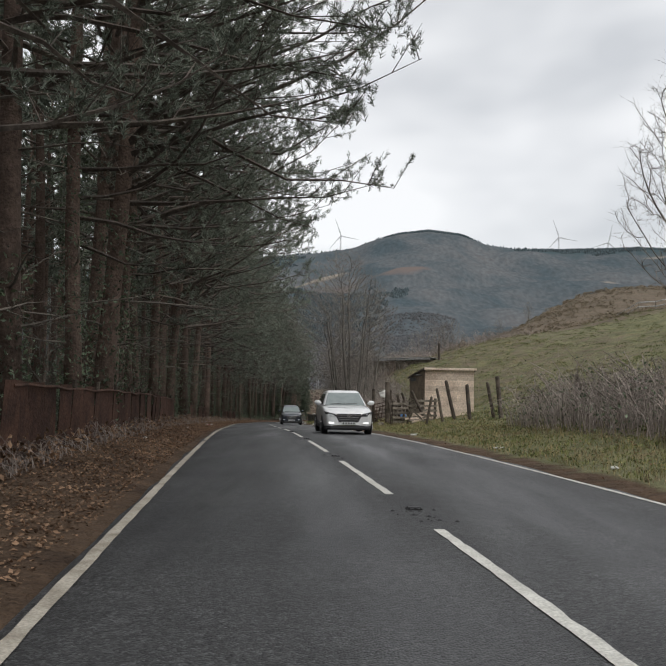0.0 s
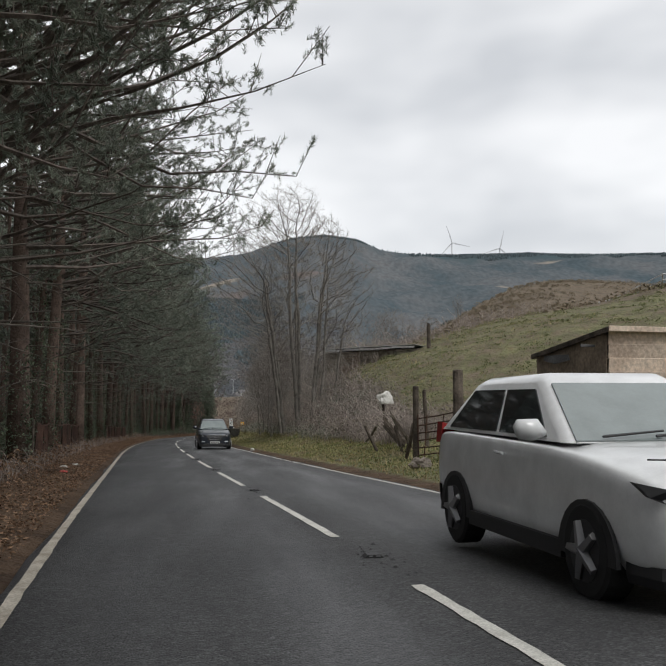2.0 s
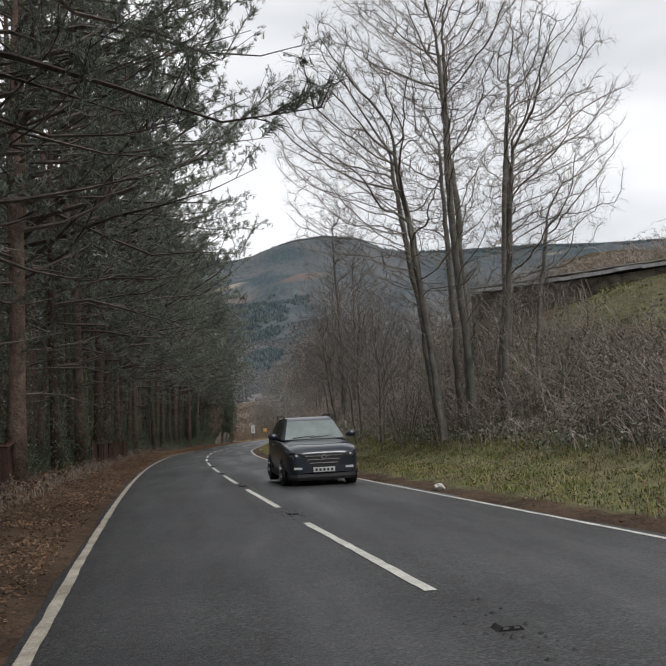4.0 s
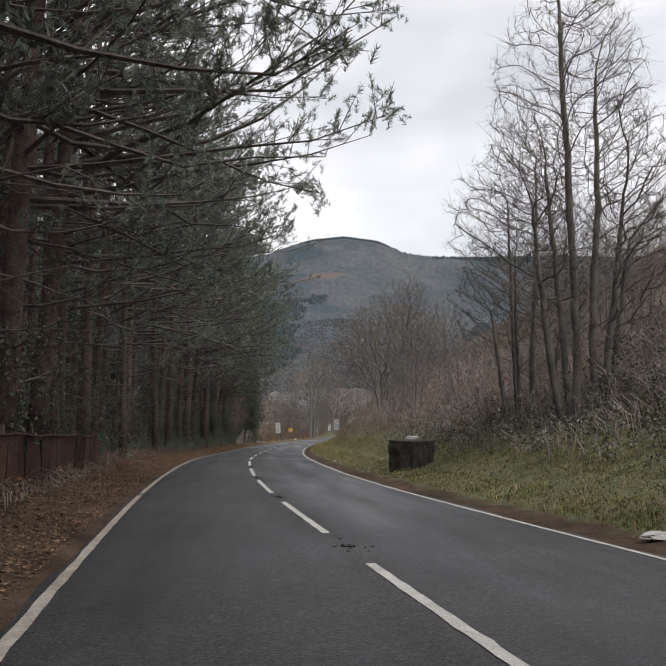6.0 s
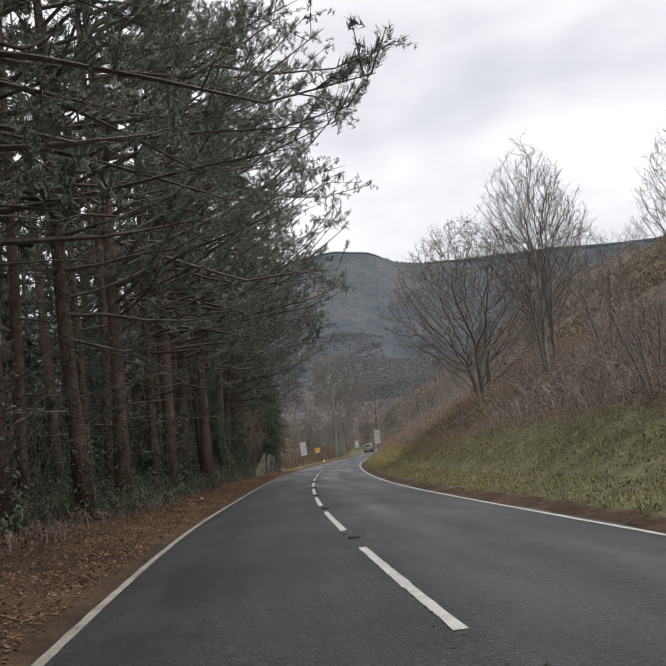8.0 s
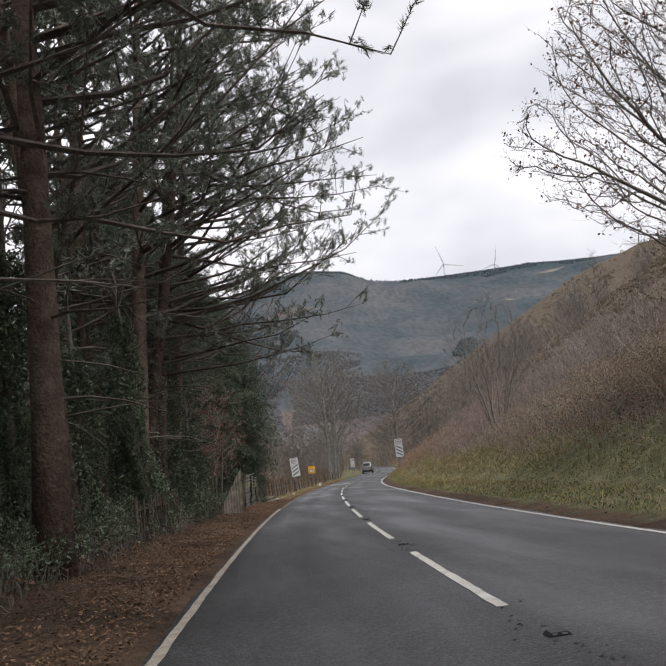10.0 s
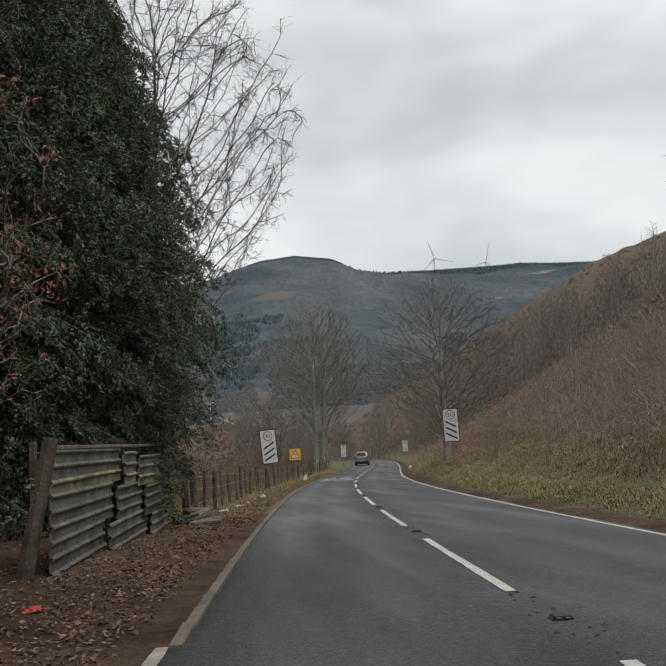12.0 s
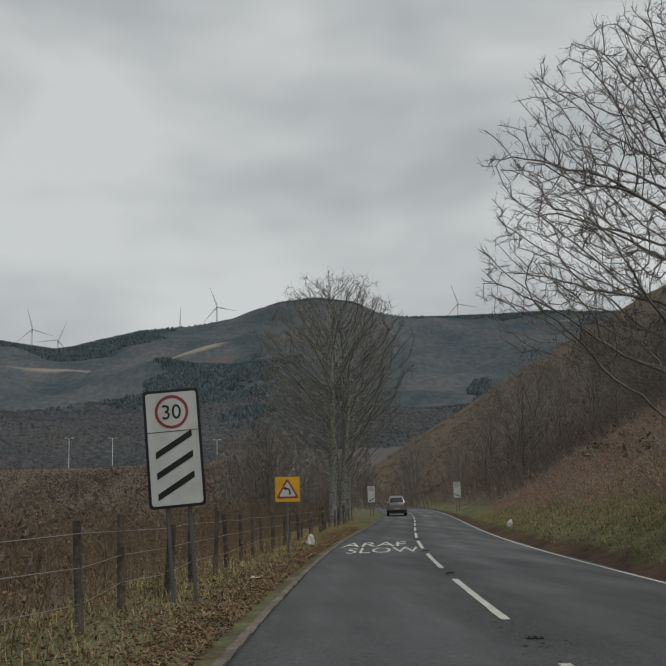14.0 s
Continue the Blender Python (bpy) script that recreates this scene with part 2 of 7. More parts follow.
BARK_GREY = surface("grey_bark", (0.130, 0.120, 0.105), (0.270, 0.250, 0.220), 0.5, 0.95, 30, 0.6, third=(0.13, 0.14, 0.09), patch=0.2, spec=0.1)
# Limb bark and needles are lightened to stand in for veiling haze.
BARK_LIMB = surface("pine_limb_bark", (0.080, 0.068, 0.060), (0.172, 0.146, 0.126), 0.4, 0.95, 18, 0.6, patch=0.25, spec=0.1)
TWIG = surface("winter_twigs", (0.140, 0.124, 0.110), (0.262, 0.236, 0.208), 2.0, 0.95, 9, 0.0, patch=0.2, wander=0.25, spec=0.1)
NEEDLES = surface("pine_needles", (0.145, 0.172, 0.136), (0.228, 0.252, 0.200), 1.6, 0.75, 7, 0.0, patch=0.25, wander=0.35, spec=0.25)
YEW = surface("dark_evergreen_leaves", (0.056, 0.080, 0.052), (0.115, 0.140, 0.092), 0.9, 0.7, 9, 0.0, patch=0.2, wander=0.4, spec=0.3)
IVY = surface("ivy_leaves", (0.058, 0.086, 0.048), (0.130, 0.165, 0.095), 0.7, 0.45, 12, 0.0, wander=0.5, spec=0.5)
BRAMBLE = surface("bramble_stems", (0.185, 0.155, 0.138), (0.360, 0.310, 0.275), 1.6, 0.9, 6, 0.0, wander=0.4, spec=0.15)
BRACKEN = surface("dead_bracken", (0.150, 0.098, 0.062), (0.30, 0.205, 0.130), 1.3, 0.95, 6, 0.0, wander=0.25, spec=0.1)
DEAD_LEAF = surface("withered_bramble_leaves", (0.140, 0.118, 0.096), (0.290, 0.250, 0.200), 1.2, 0.9, 7, 0.0, wander=0.4, spec=0.15)
STRAW = surface("dead_grass", (0.225, 0.175, 0.088), (0.43, 0.345, 0.180), 1.3, 0.95, 6, 0.0, wander=0.4, spec=0.1)
GRASS = surface("verge_grass", (0.094, 0.118, 0.038), (0.205, 0.213, 0.080), 1.1, 0.85, 5, 0.0, wander=0.4, third=(0.25, 0.205, 0.128), spread=(0.30, 0.48), spec=0.2)
LITTER = surface("fallen_leaves", (0.115, 0.070, 0.044), (0.270, 0.172, 0.108), 0.8, 0.85, 9, 0.0, wander=0.5, spec=0.25)
RUST = surface("rusty_sheet_iron", (0.040, 0.024, 0.019), (0.105, 0.056, 0.040), 0.5, 0.85, 18, 0.5, patch=0.3, spread=(0.3, 0.7), spec=0.2)
TIMBER = surface("pale_softwood_boards", (0.52, 0.41, 0.325), (0.72, 0.60, 0.49), 0.6, 0.8, 14, 0.3, patch=0.16)
TIMBER_DARK = surface("dark_softwood", (0.21, 0.165, 0.125), (0.34, 0.27, 0.205), 0.6, 0.85, 14, 0.3)
WEATHERED = surface("weathered_grey_wood", (0.105, 0.088, 0.068), (0.27, 0.24, 0.195), 0.35, 0.9, 22, 0.7, third=(0.19, 0.20, 0.085), patch=0.25)
POSTWOOD = surface("weathered_fence_post", (0.050, 0.040, 0.033), (0.14, 0.115, 0.092), 0.3, 0.95, 25, 0.8, patch=0.25)
FELT = surface("roofing_felt", (0.10, 0.10, 0.105), (0.19, 0.19, 0.195), 0.5, 0.9, 30, 0.4)
CONCRETE = surface("dark_mossy_concrete", (0.034, 0.032, 0.028), (0.090, 0.084, 0.074), 0.4, 0.95, 18, 0.8, third=(0.085, 0.095, 0.045))
TIN = surface("weathered_tin_sheet", (0.42, 0.42, 0.42), (0.66, 0.66, 0.66), 0.7, 0.55, 20, 0.2, metal=0.05)
WIRE = plain("galvanised_wire", (0.22, 0.21, 0.20), 0.5, 0.6)
STEEL = plain("grey_steel_pole", (0.16, 0.165, 0.165), 0.5, 0.5)
SIGN_WHITE = plain("sign_white", (0.56, 0.57, 0.555), 0.45)
SIGN_BLACK = plain("sign_black", (0.015, 0.015, 0.016), 0.45)
SIGN_RED = plain("sign_red", (0.27, 0.045, 0.055), 0.45)
SIGN_YELLOW = plain("sign_yellow", (0.72, 0.40, 0.02), 0.45)
WHITE_PAINT = plain("white_car_paint", (0.74, 0.75, 0.75), 0.3, 0.0, 0.5, 0.8)
DARK_PAINT = plain("dark_blue_car_paint", (0.012, 0.018, 0.028), 0.3, 0.2, 0.5, 0.9)
SILVER_PAINT = plain("silver_grey_car_paint", (0.21, 0.205, 0.205), 0.35, 0.35, 0.5, 0.6)
GLASS = glass_material()
# The pale base colour stands in for sky reflected in the windscreens.
SCREEN = plain("windscreen_painted_sky", (0.20, 0.235, 0.23), 0.08, 0.0, 0.9)
RUBBER = plain("tyre_rubber", (0.016, 0.016, 0.016), 0.85)
ALLOY = plain("alloy_rim", (0.30, 0.30, 0.31), 0.35, 0.8)
TRIM = plain("black_plastic_trim", (0.022, 0.022, 0.023), 0.6)
CHROME = plain("chrome", (0.62, 0.62, 0.63), 0.18, 1.0)
LENS = plain("headlamp_lens", (0.60, 0.62, 0.64), 0.12, 0.2)
LIT_LENS = plain("lit_running_lamp", (0.85, 0.87, 0.9), 0.2)
LIT_LENS.node_tree.nodes["Principled BSDF"].inputs["Emission Color"].default_value = (1.0, 0.98, 0.95, 1)
LIT_LENS.node_tree.nodes["Principled BSDF"].inputs["Emission Strength"].default_value = 1.1
RED_LENS = plain("red_lamp_lens", (0.30, 0.02, 0.02), 0.2)
TURBINE = plain("turbine_white", (0.62, 0.63, 0.64), 0.5)
RENDERED = surface("house_render", (0.50, 0.48, 0.45), (0.66, 0.64, 0.60), 3, 0.9, 6, 0.1, patch=0.2)
SLATE = surface("slate_roof", (0.10, 0.10, 0.11), (0.19, 0.185, 0.19), 2, 0.7, 4, 0.2, patch=0.2)
PALE_LITTER = plain("pale_plastic_litter", (0.55, 0.54, 0.50), 0.5)
BLUE_LITTER = plain("blue_plastic_litter", (0.06, 0.20, 0.48), 0.45)
RED_LITTER = plain("red_plastic_litter", (0.55, 0.06, 0.05), 0.45)


# ---- mesh building ----
class Shape:
    """Gathers points and faces for one mesh."""

    def __init__(self):
        self.v, self.f = [], []

    def add(self, points, faces):
        o = len(self.v)
        self.v.extend(tuple(p) for p in points)
        self.f.extend(tuple(i + o for i in f) for f in faces)
        return self

    def box(self, m, x, y, z):
        """A box of full sizes x, y, z, standing on the origin of m."""
        pts = [m @ Vector((sx * x / 2, sy * y / 2, sz * z)) for sz in (0, 1) for sx, sy in ((-1, -1), (1, -1), (1, 1), (-1, 1))]
        return self.add(pts, [(3, 2, 1, 0), (4, 5, 6, 7), (0, 1, 5, 4), (1, 2, 6, 5), (2, 3, 7, 6), (3, 0, 4, 7)])

    def tube(self, path, radii, sides=5, caps=True):
        rings, n = [], len(path)
        o = len(self.v)
        up = Vector((0.31, 0.17, 0.93))
        for i, p in enumerate(path):
            p = Vector(p)
            d = Vector(path[min(i + 1, n - 1)]) - Vector(path[max(i - 1, 0)])
            if d.length < 1e-6:
                d = Vector((0, 0, 1))
            d.normalize()
            a = d.cross(up)
            if a.length < 0.05:
                a = d.cross(Vector((1, 0, 0)))
            a.normalize()
            b = d.cross(a)
            r = radii[i]
            for j in range(sides):
                t = 2 * math.pi * j / sides
                self.v.append(tuple(p + a * (r * math.cos(t)) + b * (r * math.sin(t))))
        for i in range(n - 1):
            for j in range(sides):
                q = (j + 1) % sides
                self.f.append((o + i * sides + j, o + i * sides + q, o + (i + 1) * sides + q, o + (i + 1) * sides + j))
        if caps:
            self.f.append(tuple(o + (n - 1) * sides + j for j in range(sides)))
            self.f.append(tuple(o + j for j in reversed(range(sides))))
        return self

    def prism(self, m, outline, depth, back=0.0):
        """A flat plate: outline in m's x-z plane, thickness along y from back to back+depth."""
        n = len(outline)
        pts = [m @ Vector((x, back, z)) for x, z in outline] + [m @ Vector((x, back + depth, z)) for x, z in outline]
        faces = [tuple(range(n)), tuple(reversed(range(n, 2 * n)))]
        faces += [(i, i + n, (i + 1) % n + n, (i + 1) % n) for i in range(n)]
        return self.add(pts, faces)

    def mesh(self, name):
        me = bpy.data.meshes.new(name)
        me.from_pydata(self.v, [], self.f)
        me.validate()
        me.update()
        return me


def part(name, shape, material, parent=None, label="", smooth=False):
    """Links a shape as one mesh object, under a thing or a part if one is given."""
    me = shape.mesh(name) if isinstance(shape, Shape) else shape
    if not me.materials:
        me.materials.append(material)
    if smooth:
        me.polygons.foreach_set("use_smooth", [True] * len(me.polygons))
    ob = new(name, me)
    if parent:
        ob.parent = parent
    return tagged(ob, label) if label else ob


def soup(name, points, faces, material):
    """One mesh from arrays of points and faces."""
    me = bpy.data.meshes.new(name)
    me.from_pydata(np.asarray(points, dtype=float).reshape(-1, 3).tolist(), [], np.asarray(faces).tolist())
    me.materials.append(material)
    me.update()
    return me


def thing(name, m, label, category, group="", kind=""):
    ob = new(name)
    ob.empty_display_size = 0.2
    ob.matrix_basis = m
    return tagged(ob, label, category, group, kind)


# ---- the line of the road: heading and fall every 20 m ----
KNOTS = np.arange(-10, 331, 20.0)
HEADING = np.radians([5.63, 5.77, 5.98, 5.68, 5.6, 4.51, 3.2, 0.58, -2.13, -3.53, -5.0, -6.12, -7.46, -9.4, -11.47, -11.85, -11.05, -8.81])
FALL = np.array([0.0139, 0.0002, -0.0137, -0.031, -0.0264, -0.0301, -0.0305, -0.0233, -0.0338, -0.0255, -0.0221, -0.0255, -0.0241, -0.0221, -0.018, -0.0146, -0.0109, -0.0054])
KNOTS = np.concatenate([[-90], KNOTS, [355, 400, 700]])
HEADING = np.concatenate([[HEADING[0]], HEADING, np.radians([-5.0, 3.0, 3.0])])
FALL = np.concatenate([[FALL[0]], FALL, [-0.004, 0.0, 0.0]])
STEPS = np.arange(-90, 700.5, 1.0)
_th, _gr = np.interp(STEPS, KNOTS, HEADING), np.interp(STEPS, KNOTS, FALL)


def _run(a):
    c = np.concatenate([[0], np.cumsum((a[1:] + a[:-1]) / 2)])
    return c - c[90]


LINE_X, LINE_Y, LINE_Z = _run(-np.sin(_th) * np.cos(_gr)), _run(np.cos(_th) * np.cos(_gr)), _run(np.sin(_gr))
LEFT_LINE, RIGHT_LINE = -2.945, 3.16


def smooth_step(a, b, x):
    t = np.clip((np.asarray(x, float) - a) / (b - a), 0, 1)
    return t * t * (3 - 2 * t)


def lump(x, y, size, seed=0.0):
    """Cheap smooth bumps, -1 to 1."""
    x, y = np.asarray(x, float) / size + seed * 7.3, np.asarray(y, float) / size - seed * 3.1
    return 0.5 * np.sin(x * 1.9 + 1.3 * np.sin(y * 1.1)) * np.cos(y * 1.7 + 0.6 * np.sin(x * 2.3)) + 0.3 * np.sin(x * 4.3 + y * 2.9) + 0.2 * np.cos(y * 6.1 - x * 3.7)


def rise(s, off):
    """Height of the ground over the road's surface, off metres to the right of the centre line."""
    s, off = np.broadcast_arrays(np.asarray(s, float), np.asarray(off, float))
    r = np.maximum(off - 3.35, 0)
    verge = np.interp(s, [0, 40, 80, 110, 170, 230, 240, 250, 270, 300, 330], [0.10, 0.10, 0.14, 0.16, 0.16, 0.16, 0.48, 0.60, 0.55, 0.35, 0.15])
    bank = np.interp(s, [0, 70, 95, 120, 160, 190, 230, 260, 330], [0.16, 0.16, 0.5, 0.5, 0.6, 0.62, 0.5, 0.6, 0.45])
    hill = np.interp(s, [0, 80, 105, 140, 170, 215, 245, 330], [0.33, 0.33, 0.33, 0.33, 0.45, 0.56, 0.60, 0.58])
    crest = np.interp(s, [0, 60, 110, 140, 170, 200, 260, 330, 430], [12.8, 14.0, 14.6, 13, 16.5, 23, 37, 49, 63])
    crest = crest - np.interp(s, [140, 180], [0.22, 0.0]) * np.maximum(off - 49, 0) - np.interp(s, [140, 180], [0.0, 0.09]) * np.maximum(off - 60, 0)
    crest = np.maximum(crest, 3)
    right = verge * np.minimum(r, 2.0) + bank * np.clip(r - 2.0, 0, 7) + hill * np.maximum(r - 9, 0)
    right = np.where(right > crest - 4, crest - 4 + 4 * (1 - np.exp(-(np.maximum(right - crest + 4, 0)) / 4)), right)
    right = right + smooth_step(5, 12, off) * (0.22 * lump(s, off, 3.1) + 0.5 * lump(s, off, 9.0, 2) * smooth_step(10, 40, off))
    right = right + 1.9 * smooth_step(8, 13, off) * (1 - smooth_step(19, 34, off)) * smooth_step(70, 86, s) * (1 - smooth_step(104, 122, s))
    l = np.maximum(-off - 3.2, 0)
    wood = 0.10 * np.minimum(l, 3.5) + 0.02 * np.maximum(l - 3.5, 0) + smooth_step(1.0, 5, l) * 0.15 * lump(s, off, 2.3, 1)
    open_side = 0.03 * np.minimum(l, 1.5) - 0.16 * np.clip(l - 2.2, 0, 5) - 0.03 * np.clip(l - 7, 0, 40) + 0.3 * smooth_step(2, 10, l) * lump(s, off, 4.0, 3)
    left = wood + (open_side - wood) * smooth_step(206, 226, s)
    left = left + smooth_step(4, 12, l) * 0.075 * np.maximum(s - 325, 0)
    return np.where(off > 0, right, left) - 0.03 * (np.abs(off) < 3.3)


def spot(s, off, up=None, on_ground=True):
    """A place by its distance along the road and to its right."""
    t = float(np.interp(s, STEPS, _th))
    x = float(np.interp(s, STEPS, LINE_X)) + math.cos(t) * off
    y = float(np.interp(s, STEPS, LINE_Y)) + math.sin(t) * off
    z = float(np.interp(s, STEPS, LINE_Z)) + (float(rise(s, off)) if on_ground else 0.0) + (up or 0.0)
    return Vector((x, y, z))


def spots(s, off, up=0.0, on_ground=True):
    t = np.interp(s, STEPS, _th)
    z = np.interp(s, STEPS, LINE_Z) + up
    if on_ground:
        z = z + rise(s, off)
    return np.stack([np.interp(s, STEPS, LINE_X) + np.cos(t) * off, np.interp(s, STEPS, LINE_Y) + np.sin(t) * off, z], -1)


def stand(s, off, turn=0.0, up=0.0, scale=1.0, lean=0.0, on_ground=True):
    """The pose of a thing that stands there; its y looks along the road, its x to the right."""
    t = math.degrees(float(np.interp(s, STEPS, _th)))
    p = spot(s, off, up, on_ground)
    return pose(p.x, p.y, p.z, 0, lean, t + turn) @ Matrix.Scale(scale, 4)


def ribbon(s_values, offsets, up):
    """A strip that follows the road: rows of s, columns of offsets."""
    sv, ov = np.meshgrid(s_values, offsets, indexing="ij")
    pts = spots(sv.ravel(), ov.ravel(), 0.0, False)
    pts[:, 2] += np.broadcast_to(up, sv.shape).ravel()
    nr, nc = sv.shape
    faces = [(i * nc + j, i * nc + j + 1, (i + 1) * nc + j + 1, (i + 1) * nc + j) for i in range(nr - 1) for j in range(nc - 1)]
    return pts, faces


# ---- ground, road and its markings ----
def build_ground():
    s_values = np.concatenate([np.arange(-80, -10, 6.0), np.arange(-10, 262, 1.5), np.arange(262, 480, 4.0)])
    side = np.array([3.1, 3.35, 3.7, 4.1, 4.6, 5.2, 5.9, 6.6, 7.4, 8.3, 9.3, 10.5, 12, 14, 16.5, 19.5, 23, 27, 32, 38, 45, 52, 60, 70, 85, 105, 130, 160, 200, 250])
    offsets = np.concatenate([-side[::-1], [0], side])
    sv, ov = np.meshgrid(s_values, offsets, indexing="ij")
    pts = spots(sv.ravel(), ov.ravel())
    nr, nc = sv.shape
    faces = [(i * nc + j, i * nc + j + 1, (i + 1) * nc + j + 1, (i + 1) * nc + j) for i in range(nr - 1) for j in range(nc - 1)]
    me = soup("ground", pts, faces, GROUND)
    me.polygons.foreach_set("use_smooth", [True] * len(me.polygons))
    # cover: red is bare leafy soil, green is bracken and heath
    S, O = sv.ravel(), ov.ravel()
    soil = np.where(O < 0, 1.0 - smooth_step(214, 224, S) * smooth_step(2.9, 3.2, -O) * 0.75, 0.0)
    soil = np.maximum(soil, np.where((O > 0) & (O < 4.6), 0.8 - 0.6 * smooth_step(3.5, 4.1, O), 0.0))
    heath = np.where(O > 0, smooth_step(85, 100, S) * smooth_step(6.5, 9, O), smooth_step(205, 225, S) * smooth_step(5, 8, -O))
    heath = np.maximum(heath, np.where(O > 0, smooth_step(5.5, 8.5, O) * (1 - smooth_step(22, 34, S)) * (1 - smooth_step(10, 14, O)), 0))
    heath = np.maximum(heath, np.where(O > 55, 0.9, 0) * 1.0)
    heath = np.maximum(heath, np.where(O > 0, 0.75 * smooth_step(185, 215, S) * smooth_step(5.2, 6.2, O), 0))
    heath = np.maximum(heath, 0.46 * smooth_step(6.5, 9, O) * smooth_step(50, 62, S) * (1 - smooth_step(26, 40, O)))
    heath = np.maximum(heath, 0.30 * smooth_step(9, 14, O))
    col = me.color_attributes.new("cover", "FLOAT_COLOR", "POINT")
    col.data.foreach_set("color", np.stack([soil, heath, soil * 0, soil * 0 + 1], -1).astype(np.float32).ravel())
    ob = new("ground", me)
    return tagged(ob, "grassy verge, leafy soil and rough heath beside the road", "ground", kind="structure")


def build_road():
    s_values = np.arange(-85, 480, 1.5)
    offsets = np.array([-3.16, -3.05, -2.6, -2.2, -1.6, -1.1, -0.7, -0.35, 0.0, 0.35, 0.7, 1.1, 1.6, 2.2, 2.7, 3.3, 3.42])
    up = np.concatenate([[-0.12], np.interp(offsets[1:-1], [-3.2, -2.2, -1.1, 0, 1.1, 2.2, 3.3], [0, 0.012, 0.02, 0.025, 0.02, 0.012, 0]), [-0.12]])[None, :] * np.ones((len(s_values), 1))
    pts, faces = ribbon(s_values, offsets, up)
    rng = np.random.default_rng(3)
    wob = 0.06 * np.sin(s_values * 1.7) + 0.05 * np.sin(s_values * 0.63 + 1) + rng.normal(0, 0.025, len(s_values))
    grid = pts.reshape(len(s_values), len(offsets), 3)
    th = np.interp(s_values, STEPS, _th)
    inset = 0.25 * smooth_step(200, 203, s_values)
    for c in (0, 1):
        grid[:, c, 0] += inset * np.cos(th)
        grid[:, c, 1] += inset * np.sin(th)
    for c, sign in ((0, -0.4), (1, -0.4), (15, 1), (16, 1)):
        grid[:, c, 0] += sign * wob * np.cos(th)
        grid[:, c, 1] += sign * wob * np.sin(th)
    me = soup("road", grid.reshape(-1, 3), faces, ASPHALT)
    me.polygons.foreach_set("use_smooth", [True] * len(me.polygons))
    polish = np.interp(offsets, [-3.2, -2.5, -2.2, -1.6, -1.0, -0.7, -0.2, 0.2, 0.8, 1.1, 1.7, 2.3, 2.6, 3.4], [0, 0.4, 1, 0.2, 1, 0.8, 0, 0, 0.8, 1, 0.2, 1, 0.5, 0])
    rough = np.exp(-(offsets / 0.4) ** 2)
    wear = np.stack([polish, rough, rough * 0, rough * 0 + 1], -1)[None].repeat(len(s_values), 0)
    me.color_attributes.new("wear", "FLOAT_COLOR", "POINT").data.foreach_set("color", wear.astype(np.float32).ravel())
    return tagged(new("road", me), "two-lane dark asphalt country road with worn damp surface", "road", kind="structure")


def crown(off):
    return np.interp(off, [-3.2, -2.2, -1.1, 0, 1.1, 2.2, 3.3], [0, 0.012, 0.02, 0.025, 0.02, 0.012, 0])


def marking(s0, s1, off, width, seed, rag=0.004, step=0.2):
    """A ragged painted strip laid 6 mm over the road."""
    rng = np.random.default_rng(seed)
    n = max(3, int((s1 - s0) / step) + 1)
    s = np.linspace(s0, s1, n)
    a = off - width / 2 + rng.normal(0, rag, n)
    b = off + width / 2 + rng.normal(0, rag, n)
    A, B = spots(s, a, crown(a) + 0.007, False), spots(s, b, crown(b) + 0.007, False)
    pts = np.stack([A, B], 1).reshape(-1, 3)
    faces = [(2 * i, 2 * i + 1, 2 * i + 3, 2 * i + 2) for i in range(n - 1)]
    return pts, faces


def letter_mesh(text, size, extrude, material, name):
    """Words in the built-in font as a mesh."""
    cu = bpy.data.curves.new(name, "FONT")
    cu.body, cu.size, cu.extrude, cu.align_x = text, size, extrude, "CENTER"
    cu.resolution_u = 3
    ob = bpy.data.objects.new(name, cu)
    scene.collection.objects.link(ob)
    me = bpy.data.meshes.new_from_object(ob.evaluated_get(bpy.context.evaluated_depsgraph_get()))
    bpy.data.objects.remove(ob)
    me.name = name
    me.materials.clear()
    me.materials.append(material)
    return me


